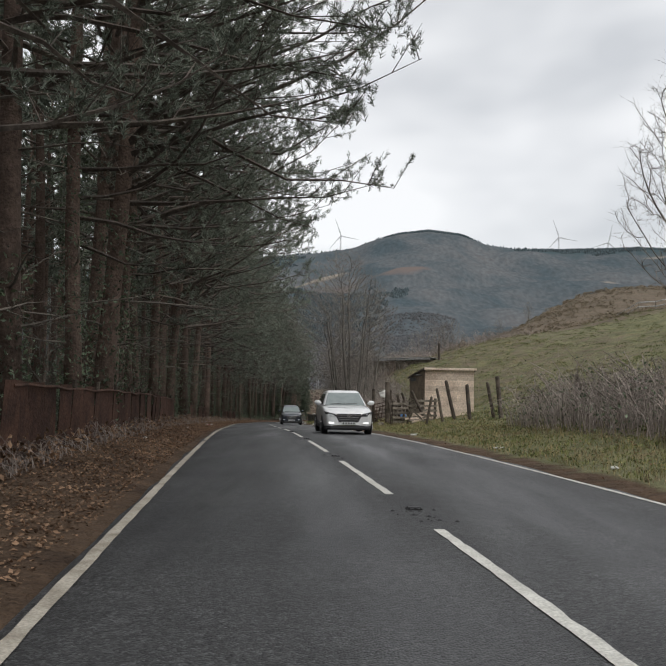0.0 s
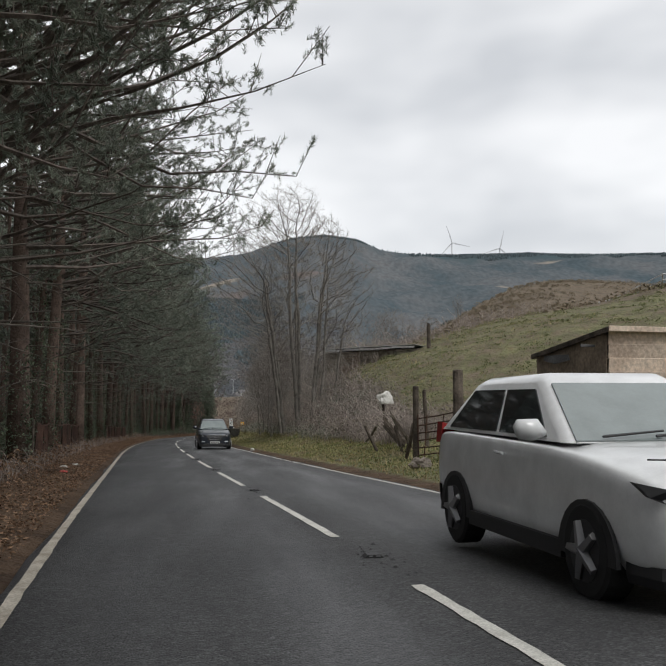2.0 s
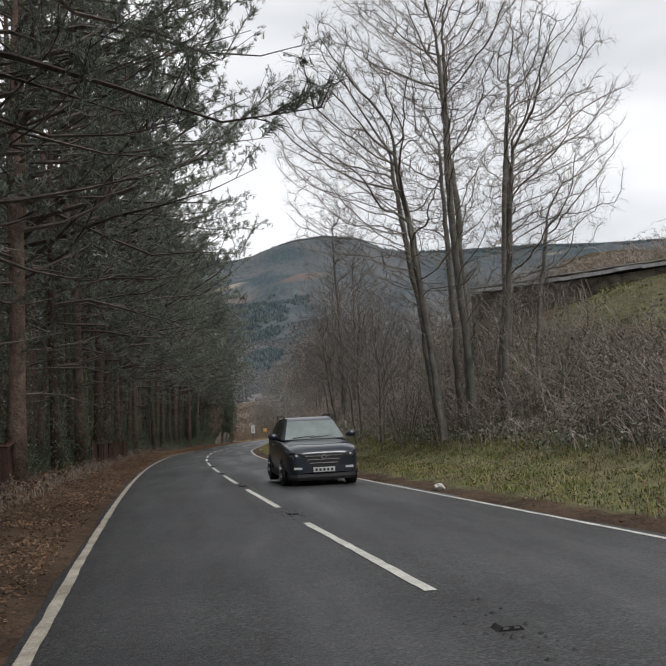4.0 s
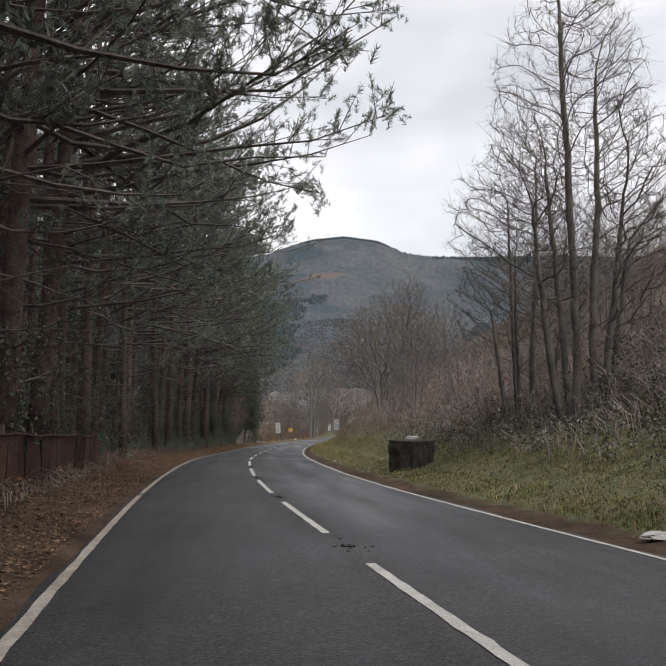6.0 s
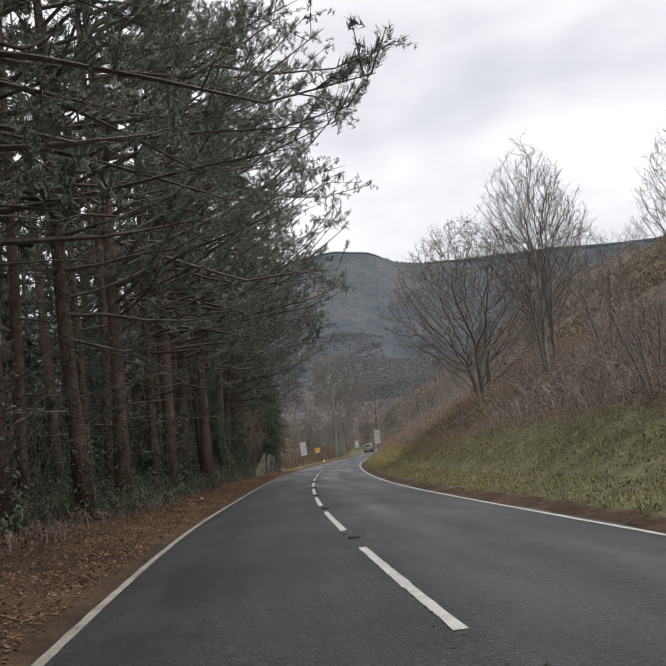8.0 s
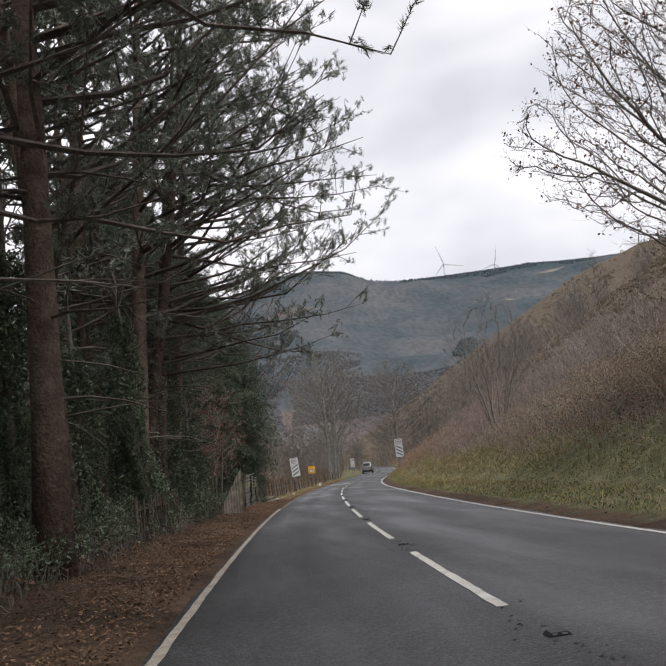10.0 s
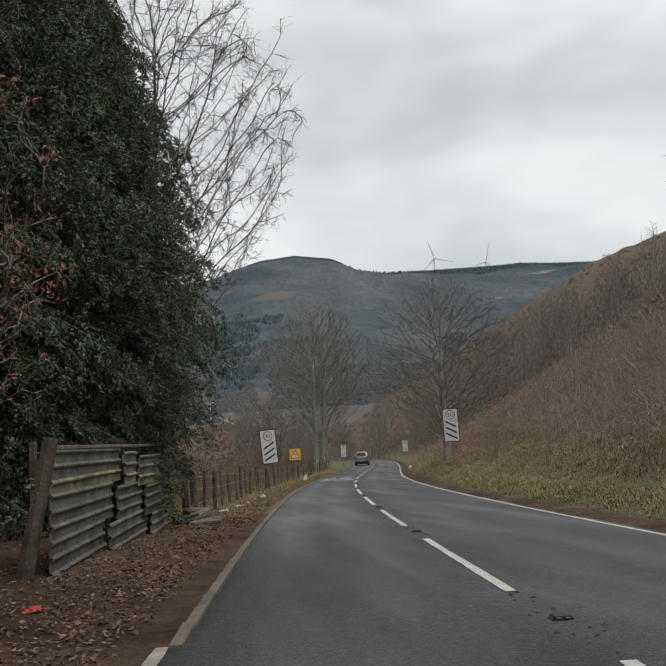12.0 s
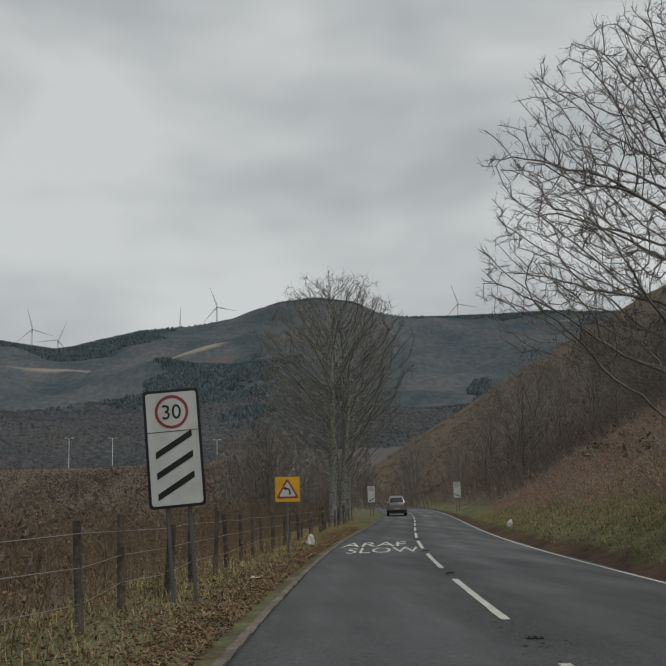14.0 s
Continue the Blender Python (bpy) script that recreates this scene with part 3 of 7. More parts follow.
def build_markings(road):
    first = 5.50
    for k in range(-2, 37):
        pts, faces = marking(first + 9 * k, first + 9 * k + 6, -0.015, 0.105, 40 + k, 0.005)
        ob = new("centre_dash", soup("centre_dash", pts, faces, PAINT))
        ob.parent = road
    # edge lines, worn away in places
    rng = np.random.default_rng(9)
    for off, a, gaps, mat, w in ((LEFT_LINE, -20.0, ((29.1, 29.7), (113.3, 113.9)), PAINT_DULL, 0.105), (RIGHT_LINE, -20.0, ((27.5, 28.3), (45, 45.5), (62.0, 62.5), (64.0, 64.4), (66, 66.5), (69.5, 70.0)), PAINT, 0.085)):
        cuts = [g for g in gaps]
        end = 202.0 if off < 0 else 345.0
        s = a
        for g0, g1 in cuts + [(end, end + 1)]:
            pts, faces = marking(s, g0, off, w, int(s) + 500, 0.005, 0.3)
            ob = new("edge_line", soup("edge_line", pts, faces, mat))
            ob.parent = road
            s = g1
    # low worn kerb where the open verge begins
    k = 0
    s = 202.0
    while s < 300:
        sh = Shape()
        a, b = spot(s, -2.85, 0, False), spot(s + 0.88, -2.85, 0, False)
        m = Matrix.Translation((a + b) / 2) @ pose(0, 0, -0.088, 0, 0, math.degrees(float(np.interp(s, STEPS, _th))) + random.uniform(-0.4, 0.4))
        sh.box(m, 0.10, 0.885, 0.115 + random.uniform(-0.008, 0.006))
        ob = part("kerb_stone", sh, KERB, road)
        s += 0.9
        k += 1
    # cat's eyes in the gaps, each in a scuffed dark patch
    stud_body, stud_eye, patch_mesh = Shape(), Shape(), Shape()
    stud_body.prism(pose(0, 0, 0), [(-0.09, 0), (0.09, 0), (0.06, 0.03), (-0.06, 0.03)], 0.13, -0.065)
    stud_eye.box(pose(0, -0.068, 0.012), 0.04, 0.008, 0.014)
    body_me, eye_me = stud_body.mesh("housing"), stud_eye.mesh("lens")
    body_me.materials.append(TRIM)
    eye_me.materials.append(CHROME)
    first_stud = None
    for k in range(-1, 33):
        m = stand(first + 9 * k + 7.5, 0.02, on_ground=False, up=0.026)
        st = thing("road_stud", m, "dark cast-iron reflective road stud set in the asphalt", "road stud", "studs along the centre line")
        part("housing", body_me, TRIM, st)
        for x in (-0.035, 0.035):
            part("lens", eye_me, CHROME, st).location.x = x
    # scuffed stone chippings round the studs
    P, F = [], []
    for k in range(-1, 30):
        for j in range(26):
            c = spot(first + 9 * k + 7.5 + random.gauss(0, 0.7), random.gauss(0.02, 0.12), 0.026, False)
            r = random.uniform(0.01, 0.032)
            o = len(P)
            P += [(c.x + r * math.cos(t + r * 90), c.y + r * math.sin(t + r * 90), c.z) for t in (0, 1.6, 3.1, 4.6)] + [(c.x, c.y, c.z + r * 0.55)]
            F += [(o, o + 1, o + 4), (o + 1, o + 2, o + 4), (o + 2, o + 3, o + 4), (o + 3, o, o + 4)]
    tagged(new("loose_chippings", soup("loose_chippings", P, F, surface("dark_chippings", (0.02, 0.02, 0.02), (0.06, 0.06, 0.06), 0.2, 0.6, 60, 0))), "loose dark stone chippings along the centre line", "chippings", kind="stuff")
    # painted words across the lane
    for text, s, h in (("SLOW", 255.6, 1.9), ("ARAF", 259.7, 1.9)):
        me = letter_mesh(text, 1.0, 0.0, PAINT, "painted_word")
        v = np.array([q.co for q in me.vertices])
        wide = v[:, 0].max() - v[:, 0].min()
        tall = v[:, 1].max() - v[:, 1].min()
        off = -1.55 + (v[:, 0] - v[:, 0].mean()) / wide * 2.15
        sv = s + (v[:, 1] - v[:, 1].min()) / tall * (3.1 if text == "SLOW" else 3.4)
        me.vertices.foreach_set("co", spots(sv, off, crown(off) + 0.012, False).ravel())
        me.update()
        ob = new("painted_word", me)
        ob.parent = road
        tagged(ob, "worn white lettering %s painted on the lane" % text)


ground = build_ground()
road = build_road()
build_markings(road)


# ---- the far valley: one sheet to the horizon ----
VALLEY_X, VALLEY_Y, RIDGE = -5.6, 228.0, 1670.0
SKY_AZ = np.array([-180, -60, -30, -20, -13, -9.8, -8.8, -4.8, -1, 0.9, 2.2, 4, 6, 8.3, 10.2, 12, 14.7, 19, 25, 35, 60, 180.0])
SKY_EL = np.array([4, 7, 8, 8.6, 8.8, 8.45, 8.6, 9.6, 10.0, 10.27, 10.85, 11.3, 11.5, 11.2, 10.45, 10.2, 10.05, 10.0, 9.7, 9.3, 8, 4.0])


def valley_height(az, r):
    top = np.tan(np.radians(np.interp(az, SKY_AZ, SKY_EL))) * RIDGE - 4
    low = np.interp(r, [0, 130, 250, 330, 420, 600], [-16, -14, -9, 4, 14, 45])
    frac = np.interp(r, [420, 600, 800, 1100, 1400, 1570, 1670, 1720, 2200, 3200, 4700], [0, 0.13, 0.24, 0.47, 0.76, 0.94, 1.0, 1.0, 0.97, 0.8, 0.6])
    x, y = r * np.sin(np.radians(az)), r * np.cos(np.radians(az))
    z = np.where(r < 420, low, np.maximum(low, frac * top))
    folds = lump(x, y, 150, 4) * 16 + lump(x, y, 60, 5) * 5
    return z + folds * smooth_step(380, 700, r) * (1 - smooth_step(1450, 1640, r))


def valley_point(az, r, up=0.0):
    return Vector((VALLEY_X + r * math.sin(math.radians(az)), VALLEY_Y + r * math.cos(math.radians(az)), float(valley_height(np.array(az), np.array(r))) + up))


def build_valley():
    az = np.concatenate([np.arange(-180, -42, 6.0), np.arange(-42, 48, 0.4), np.arange(48, 180.1, 6.0)])
    rs = np.concatenate([np.arange(60, 400, 40.0), np.arange(400, 1560, 25.0), np.arange(1560, 1740, 15.0), [1800, 2000, 2400, 3200, 4700]])
    A, Rr = np.meshgrid(az, rs, indexing="ij")
    z = valley_height(A, Rr)
    pts = np.stack([VALLEY_X + Rr * np.sin(np.radians(A)), VALLEY_Y + Rr * np.cos(np.radians(A)), z], -1).reshape(-1, 3)
    nr, nc = A.shape
    faces = [(i * nc + j, (i + 1) * nc + j, (i + 1) * nc + j + 1, i * nc + j + 1) for i in range(nr - 1) for j in range(nc - 1)]
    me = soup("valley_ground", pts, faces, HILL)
    me.polygons.foreach_set("use_smooth", [True] * len(me.polygons))
    a, r = A.ravel(), Rr.ravel()

    def blob(a0, r0, wa, wr):
        return np.exp(-(((a - a0) / wa) ** 2 + ((r - r0) / wr) ** 2))
    bracken = 0.5 * (1 - smooth_step(380, 560, r)) + blob(4.0, 1190, 4.0, 55) * 0.62 + blob(-3, 1180, 4, 50) * 0.5 + blob(22, 1000, 10, 90) * 0.35 + blob(1.5, 480, 4, 60) * 0.4
    fir = blob(-7, 1500, 6, 110) * 0.75 + blob(1.5, 980, 2.2, 130) * 0.7 + blob(20, 1560, 12, 70) * 0.6 + blob(1.5, 560, 2, 60) * 0.6 + blob(16, 760, 1.5, 160) * 0.5
    clearing = blob(-6.5, 1272, 8.5, 11) * 0.76 + blob(-1.2, 1255, 2.2, 16) * 0.7 + blob(19, 1250, 1.6, 14) * 0.6 + blob(21.5, 1505, 3, 9) * 0.7
    col = me.color_attributes.new("cover", "FLOAT_COLOR", "POINT")
    col.data.foreach_set("color", np.stack([bracken, fir, clearing, a * 0 + 1], -1).astype(np.float32).ravel())
    tagged(new("valley_ground", me), "wooded valley side with plantations, bracken and painted-in haze under the ridge", "hillside", kind="structure")


def leaf_clouds(points, heights, widths, per, size, seed):
    """Bushes as loose half-domes of small bent leaves and twig ends, one array."""
    rng = np.random.default_rng(seed)
    n = len(points)
    d = rng.normal(size=(n, per, 3))
    d[:, :, 2] = np.abs(d[:, :, 2])
    d /= np.linalg.norm(d, axis=2, keepdims=True)
    r = rng.uniform(0.55, 1.05, (n, per, 1)) * rng.uniform(0.75, 1.2, (n, per, 1))
    c = points[:, None, :] + d * r * np.stack([widths / 2, widths / 2, heights], -1)[:, None, :]
    return flakes(c.reshape(-1, 3), size, seed + 1)


def cone_soup(points, heights, widths, sides, seed, round_top=False):
    """Many small far trees as uneven cones or rounded clumps, one array."""
    rng = np.random.default_rng(seed)
    n = len(points)
    ang = np.linspace(0, 2 * math.pi, sides, endpoint=False)[None, :] + rng.uniform(0, 6, n)[:, None]
    rad = widths[:, None] * rng.uniform(0.65, 1.25, (n, sides)) * 0.5
    ring = np.stack([points[:, 0, None] + rad * np.cos(ang), points[:, 1, None] + rad * np.sin(ang), points[:, 2, None] + heights[:, None] * rng.uniform(-0.35, 0.05, (n, sides))], -1)
    lift = 0.66 if round_top else 0.45
    ring2 = np.stack([points[:, 0, None] + rad * (0.85 if round_top else 0.6) * np.cos(ang + 0.4), points[:, 1, None] + rad * (0.85 if round_top else 0.6) * np.sin(ang + 0.4), points[:, 2, None] + heights[:, None] * rng.uniform(lift - 0.1, lift + 0.1, (n, sides))], -1)
    tip = np.stack([points[:, 0], points[:, 1], points[:, 2] + heights], -1)[:, None, :]
    allp = np.concatenate([ring, ring2, tip], 1).reshape(-1, 3)
    per = 2 * sides + 1
    f = []
    for j in range(sides):
        q = (j + 1) % sides
        f += [(j, q, sides + q), (j, sides + q, sides + j), (sides + j, sides + q, 2 * sides)]
    faces = (np.arange(n)[:, None, None] * per + np.array(f)[None]).reshape(-1, 3)
    return allp, faces


# Distant woods: blue-grey haze is mixed into both base colours.
FIR_FAR = surface("haze_tinted_conifers", (0.064, 0.086, 0.094), (0.090, 0.110, 0.117), 60, 1.0, 0.3, 0.0, wander=0.4, spec=0.0)
WOOD_FAR = surface("haze_tinted_leafless_wood", (0.074, 0.080, 0.086), (0.104, 0.103, 0.104), 70, 1.0, 0.5, 0.0, wander=0.14, spec=0.0)


def softened(me):
    me.polygons.foreach_set("use_smooth", [True] * len(me.polygons))
    return me


def build_far_woods():
    rng = np.random.default_rng(11)

    def pick(n, az0, az1, r0, r1):
        a, r = rng.uniform(az0, az1, n), np.sqrt(rng.uniform(r0 ** 2, r1 ** 2, n))
        return a, r

    def to_points(a, r):
        return np.stack([VALLEY_X + r * np.sin(np.radians(a)), VALLEY_Y + r * np.cos(np.radians(a)), valley_height(a, r) - 0.6], -1)
    # plantations in blocks on the slope and a fringe along the ridge
    parts = []
    for n, a0, a1, r0, r1 in ((5200, -16, -2.5, 1390, 1640), (6200, -4.6, 3.6, 800, 1130), (520, 0.0, 3.4, 500, 600), (1700, -7, 0, 570, 830), (500, 3.0, 5.2, 980, 1120), (3600, 12, 30, 1540, 1650), (700, 15.2, 16.8, 640, 940), (900, 3, 9, 1600, 1660)):
        a, r = pick(int(n * 1.5), a0, a1, r0, r1)
        u, v = (a - (a0 + a1) / 2) / (a1 - a0) * 2, (r - (r0 + r1) / 2) / (r1 - r0) * 2
        inside = u * u + v * v < 0.85 + 0.6 * lump(a * 17, r, 70.0, r0 * 0.01) + 0.5 * lump(a * 17, r, 26.0, r0 * 0.02)
        parts.append(to_points(a[inside], r[inside]))
    a = np.concatenate([rng.uniform(-16, 30, 900), rng.normal(6, 1.3, 160), rng.normal(13.3, 0.5, 25), rng.normal(16, 0.8, 30)])
    parts.append(to_points(a, rng.uniform(1655, 1690, len(a))))
    p = np.concatenate(parts)
    pts, faces = cone_soup(p, rng.uniform(2.2, 5.4, len(p)), rng.uniform(3, 5.5, len(p)), 4, 12)
    tagged(new("far_conifer_wood", soup("far_conifer_wood", pts, faces, FIR_FAR)), "dark haze-tinted conifer plantation on the far valley side", "woodland", kind="stuff")
    parts = [to_points(*pick(n, a0, a1, r0, r1)) for n, a0, a1, r0, r1 in ((6000, 4, 26, 400, 640), (12000, -30, 3, 290, 560), (2600, -30, 4, 540, 660), (1200, -30, 5, 640, 780), (4200, -8, 9, 560, 860))]
    p = np.concatenate(parts)
    pts, faces = cone_soup(p, rng.uniform(1.2, 2.4, len(p)), rng.uniform(2.5, 4.6, len(p)), 5, 13, True)
    tagged(new("haze_tinted_leafless_wood", softened(soup("haze_tinted_leafless_wood", pts, faces, WOOD_FAR))), "leafless woodland across the valley, greyed by painted haze", "woodland", kind="stuff")


def build_turbine():
    t = thing("wind_turbine", Matrix(), "white three-bladed wind turbine on the far ridge", "wind turbine", "turbines on the ridge")
    part("tower", Shape().tube([(0, 0, 0), (0, 0, 30), (0, 0, 62)], [2.4, 1.9, 1.3], 12), TURBINE, t, smooth=True)
    part("nacelle", Shape().tube([(0, -3, 63), (0, -2, 63), (0, 4, 63), (0, 5.5, 63)], [1.1, 1.8, 1.8, 1.2], 8), TURBINE, t)
    part("hub", Shape().tube([(0, -5, 63), (0, -4.4, 63), (0, -3, 63)], [0.3, 1.2, 1.5], 8), TURBINE, t)
    return t


def build_blade():
    sh = Shape()
    sh.prism(pose(0, 0, 0), [(-0.8, 0.8), (0.8, 0.8), (1.7, 7), (1.2, 16), (0.45, 35), (-0.15, 36), (-0.5, 16), (-0.9, 7)], 0.5, -4.2)
    return sh


def build_turbines():
    blade = build_blade().mesh("blade")
    blade.materials.append(TURBINE)
    tower = None
    for az, r, sink, turn in ((-11.15, 1690, 36, -14), (-9.65, 1720, 46, 22), (-2.45, 1760, 52, 2), (-0.15, 1690, 37, -20), (14.9, 1700, 40, -18), (18.1, 1730, 48, 12)):
        p = valley_point(az, r, -sink + 6)
        t = build_turbine()
        t.matrix_basis = pose(p.x, p.y, p.z - 2, 0, 0, 8 - az) @ Matrix.Scale(1.05, 4)
        for k in range(3):
            b = part("blade", blade, TURBINE, t)
            b.matrix_basis = pose(0, 0, 63, 0, turn + 120 * k, 0)


build_valley()
build_turbines()


# ---- trees ----
def unit(rng):
    v = rng.normal(size=3)
    return v / np.linalg.norm(v)


def tufts(centres, axes, count, length, width, seed, spread=0.85):
    """Needle tufts: thin triangles that spray from each centre round its axis."""
    rng = np.random.default_rng(seed)
    c, a = np.asarray(centres), np.asarray(axes)
    n = len(c)
    d = rng.normal(size=(n, count, 3))
    d /= np.linalg.norm(d, axis=2, keepdims=True)
    d = d * spread + a[:, None, :] * 0.75
    d /= np.linalg.norm(d, axis=2, keepdims=True)
    L = length * rng.uniform(0.7, 1.2, (n, count, 1))
    w = np.cross(d, rng.normal(size=(n, count, 3)))
    w /= np.linalg.norm(w, axis=2, keepdims=True) + 1e-9
    base = c[:, None, :] + rng.normal(0, 0.035, (n, count, 3))
    tri = np.stack([base - w * width, base + w * width, base + d * L], 2).reshape(-1, 3)
    faces = np.arange(n * count * 3).reshape(-1, 3)
    return tri, faces


def shoots(tips, axes, count, length, needle, width, seed):
    """Bottlebrush shoots: needles that stand off a short axis, pointing forward."""
    rng = np.random.default_rng(seed)
    c, a = np.asarray(tips), np.asarray(axes)
    a = a / np.linalg.norm(a, axis=1, keepdims=True)
    n = len(c)
    d = rng.normal(size=(n, count, 3))
    d -= (d * a[:, None, :]).sum(2, keepdims=True) * a[:, None, :]
    d /= np.linalg.norm(d, axis=2, keepdims=True) + 1e-9
    u = rng.uniform(0, 1, (n, count, 1))
    base = c[:, None, :] - a[:, None, :] * length * u
    d = d * (0.85 - 0.25 * (1 - u)) + a[:, None, :] * 0.75
    d /= np.linalg.norm(d, axis=2, keepdims=True)
    L = needle * rng.uniform(0.75, 1.2, (n, count, 1))
    w = np.cross(d, rng.normal(size=(n, count, 3)))
    w /= np.linalg.norm(w, axis=2, keepdims=True) + 1e-9
    tri = np.stack([base - w * width, base + w * width, base + d * L], 2).reshape(-1, 3)
    return tri, np.arange(n * count * 3).reshape(-1, 3)


def flakes(centres, size, seed, flat=0.0, ups=None):
    """Small bent leaves (two triangles each) scattered on the centres."""
    rng = np.random.default_rng(seed)
    c = np.asarray(centres)
    n = len(c)
    a = rng.normal(size=(n, 3))
    a[:, 2] *= 1 - flat
    a /= np.linalg.norm(a, axis=1, keepdims=True)
    b = rng.normal(size=(n, 3))
    b[:, 2] *= 1 - flat
    b -= (b * a).sum(1, keepdims=True) * a
    b /= np.linalg.norm(b, axis=1, keepdims=True) + 1e-9
    s = size * rng.uniform(0.6, 1.3, (n, 1))
    up = np.cross(a, b) * s * rng.uniform(0.1, 0.45, (n, 1))
    pts = np.stack([c - a * s, c - b * s * 0.55 + up, c + a * s, c + b * s * 0.55 + up], 1).reshape(-1, 3)
    k = np.arange(n)[:, None] * 4
    faces = np.concatenate([k + [[0, 1, 2]], k + [[0, 2, 3]]], 0)
    return pts, faces


def trunk_path(rng, height, lean, bend, n=9):
    p, out = np.zeros(3), []
    d = np.array([lean[0], lean[1], 1.0])
    for i in range(n):
        out.append(p.copy())
        d = d + np.array([rng.normal(0, bend), rng.normal(0, bend), 0])
        d = d / np.linalg.norm(d)
        p = p + d * height / (n - 1)
    return np.array(out)


def along(path, t):
    n = len(path) - 1
    i = min(int(t * n), n - 1)
    return path[i] + (path[i + 1] - path[i]) * (t * n - i)


def pine(seed, height, live_from, reach, limbs, twigs, per_twig, needles, name="pine_tree", dead=14, side=0.0, stout=1.0, ivy=0.0):
    """A Scots pine: bare reddish trunk, dead lower branches, needle tufts on the live limbs. side: how much the limbs favour +x, the road."""
    rng = np.random.default_rng(seed)
    t = thing(name, Matrix(), "tall dark Scots pine with bare lower trunk at the roadside", "tree", "pines along the road")
    path = trunk_path(rng, height, (rng.normal(0, 0.02), rng.normal(0, 0.02)), 0.012)
    r0 = 0.0125 * height * stout
    radii = np.interp(np.linspace(0, 1, 9), [0, 0.06, 0.6, 1], [r0 * 1.25, r0, r0 * 0.62, 0.03])
    trunk = Shape().tube(path, radii, 8)
    # roots flare
    part("trunk", trunk, BARK_PINE, t, smooth=True)
    dead_sh, live_sh = Shape(), Shape()
    for i in range(dead):
        h = rng.uniform(0.09, live_from + 0.15)
        az = rng.uniform(0, 2 * math.pi)
        L = rng.uniform(0.8, 3.2)
        o = along(path, h)
        pts, d = [o], np.array([math.cos(az), math.sin(az), rng.uniform(-0.15, 0.25)])
        for k in range(4):
            d = d + np.array([rng.normal(0, 0.18), rng.normal(0, 0.18), rng.normal(-0.02, 0.12)])
            pts.append(pts[-1] + d / np.linalg.norm(d) * L / 4)
        dead_sh.tube(pts, [0.035, 0.026, 0.019, 0.012, 0.004], 4, False)
        for k in range(4):
            q = along(np.array(pts), rng.uniform(0.3, 0.95))
            e = d / np.linalg.norm(d) * 0.6 + unit(rng) * 0.8
            dead_sh.tube([q, q + e * 0.3, q + e * 0.55 + np.array([0, 0, rng.uniform(-0.1, 0.15)])], [0.011, 0.008, 0.003], 3, False)
    tagged(part("dead_branch", dead_sh, BARK_DEAD, t, "bare grey snags on the lower trunk"), kind="stuff")
    C, A = [], []
    for i in range(limbs):
        f = (i + rng.uniform(0, 1)) / limbs
        h = live_from + (0.985 - live_from) * f ** 0.9
        az = rng.uniform(0, 2 * math.pi)
        if rng.uniform() < side:
            az = rng.normal(0, 0.62)
        road_side = math.cos(az) > 0.4
        L = reach * float(np.interp(f, [0, 0.12, 0.5, 0.8, 1], [0.8, 1.0, 0.92, 0.6, 0.2])) * rng.uniform(0.65, 1.08) * (1.0 if road_side or not side else 0.62)
        o = along(path, h)
        d = np.array([math.cos(az), math.sin(az), rng.uniform(-0.1, 0.5) + 0.45 * f])
        pts = [o]
        for k in range(5):
            d = d + np.array([rng.normal(0, 0.14), rng.normal(0, 0.14), rng.normal(-0.07 + 0.06 * k, 0.14)])
            pts.append(pts[-1] + d / np.linalg.norm(d) * L / 5)
        P = np.array(pts)
        live_sh.tube(P, list(np.array([0.052, 0.042, 0.031, 0.021, 0.013, 0.005]) * (0.5 + L / 7)), 4, False)
        for k in range(twigs):
            u = 1.0 - 0.68 * rng.uniform(0, 1) ** 1.3
            q = along(P, u)
            e = d / np.linalg.norm(d) * 0.45 + unit(rng) * np.array([1, 1, 0.55]) * 0.75 + np.array([0, 0, 0.15])
            e /= np.linalg.norm(e)
            l = rng.uniform(0.5, 1.25) * (1.15 - 0.5 * u) * (0.6 + L / 9)
            tip = q + e * l + np.array([0, 0, 0.12])
            if needles > 10:
                live_sh.tube([q, tip], [0.013, 0.005], 3, False)
            for j in range(per_twig):
                C.append(q + (tip - q) * rng.uniform(0.35, 1.05) + rng.normal(0, 0.05, 3))
                A.append(e * 0.55 + unit(rng) * 0.6 + np.array([0, 0, 0.35]))
    tagged(part("limb", live_sh, BARK_LIMB, t), kind="stuff")
    pts, faces = shoots(C, A, needles, 0.25, 0.13, 0.0068, seed + 1) if needles > 10 else tufts(C, A, needles, 0.27, 0.04, seed + 1)
    part("crown", soup("crown", pts, faces, NEEDLES), NEEDLES, t, "grey-green tufts of pine needles")
    if ivy:
        n = int(2000 * ivy)
        h = rng.uniform(0, 1, n) ** 1.3 * height * 0.5 * ivy
        az = rng.uniform(0, 2 * math.pi, n)
        rad = r0 * 1.1 + np.abs(rng.normal(0, 0.14, n))
        base = np.array([along(path, min(v / height, 0.99)) for v in h])
        pts, faces = flakes(base + np.stack([rad * np.cos(az), rad * np.sin(az), rng.normal(0, 0.05, n)], -1), 0.055, seed + 2)
        part("ivy", soup("ivy", pts, faces, IVY), IVY, t, "glossy green ivy climbing the trunk")
    return t


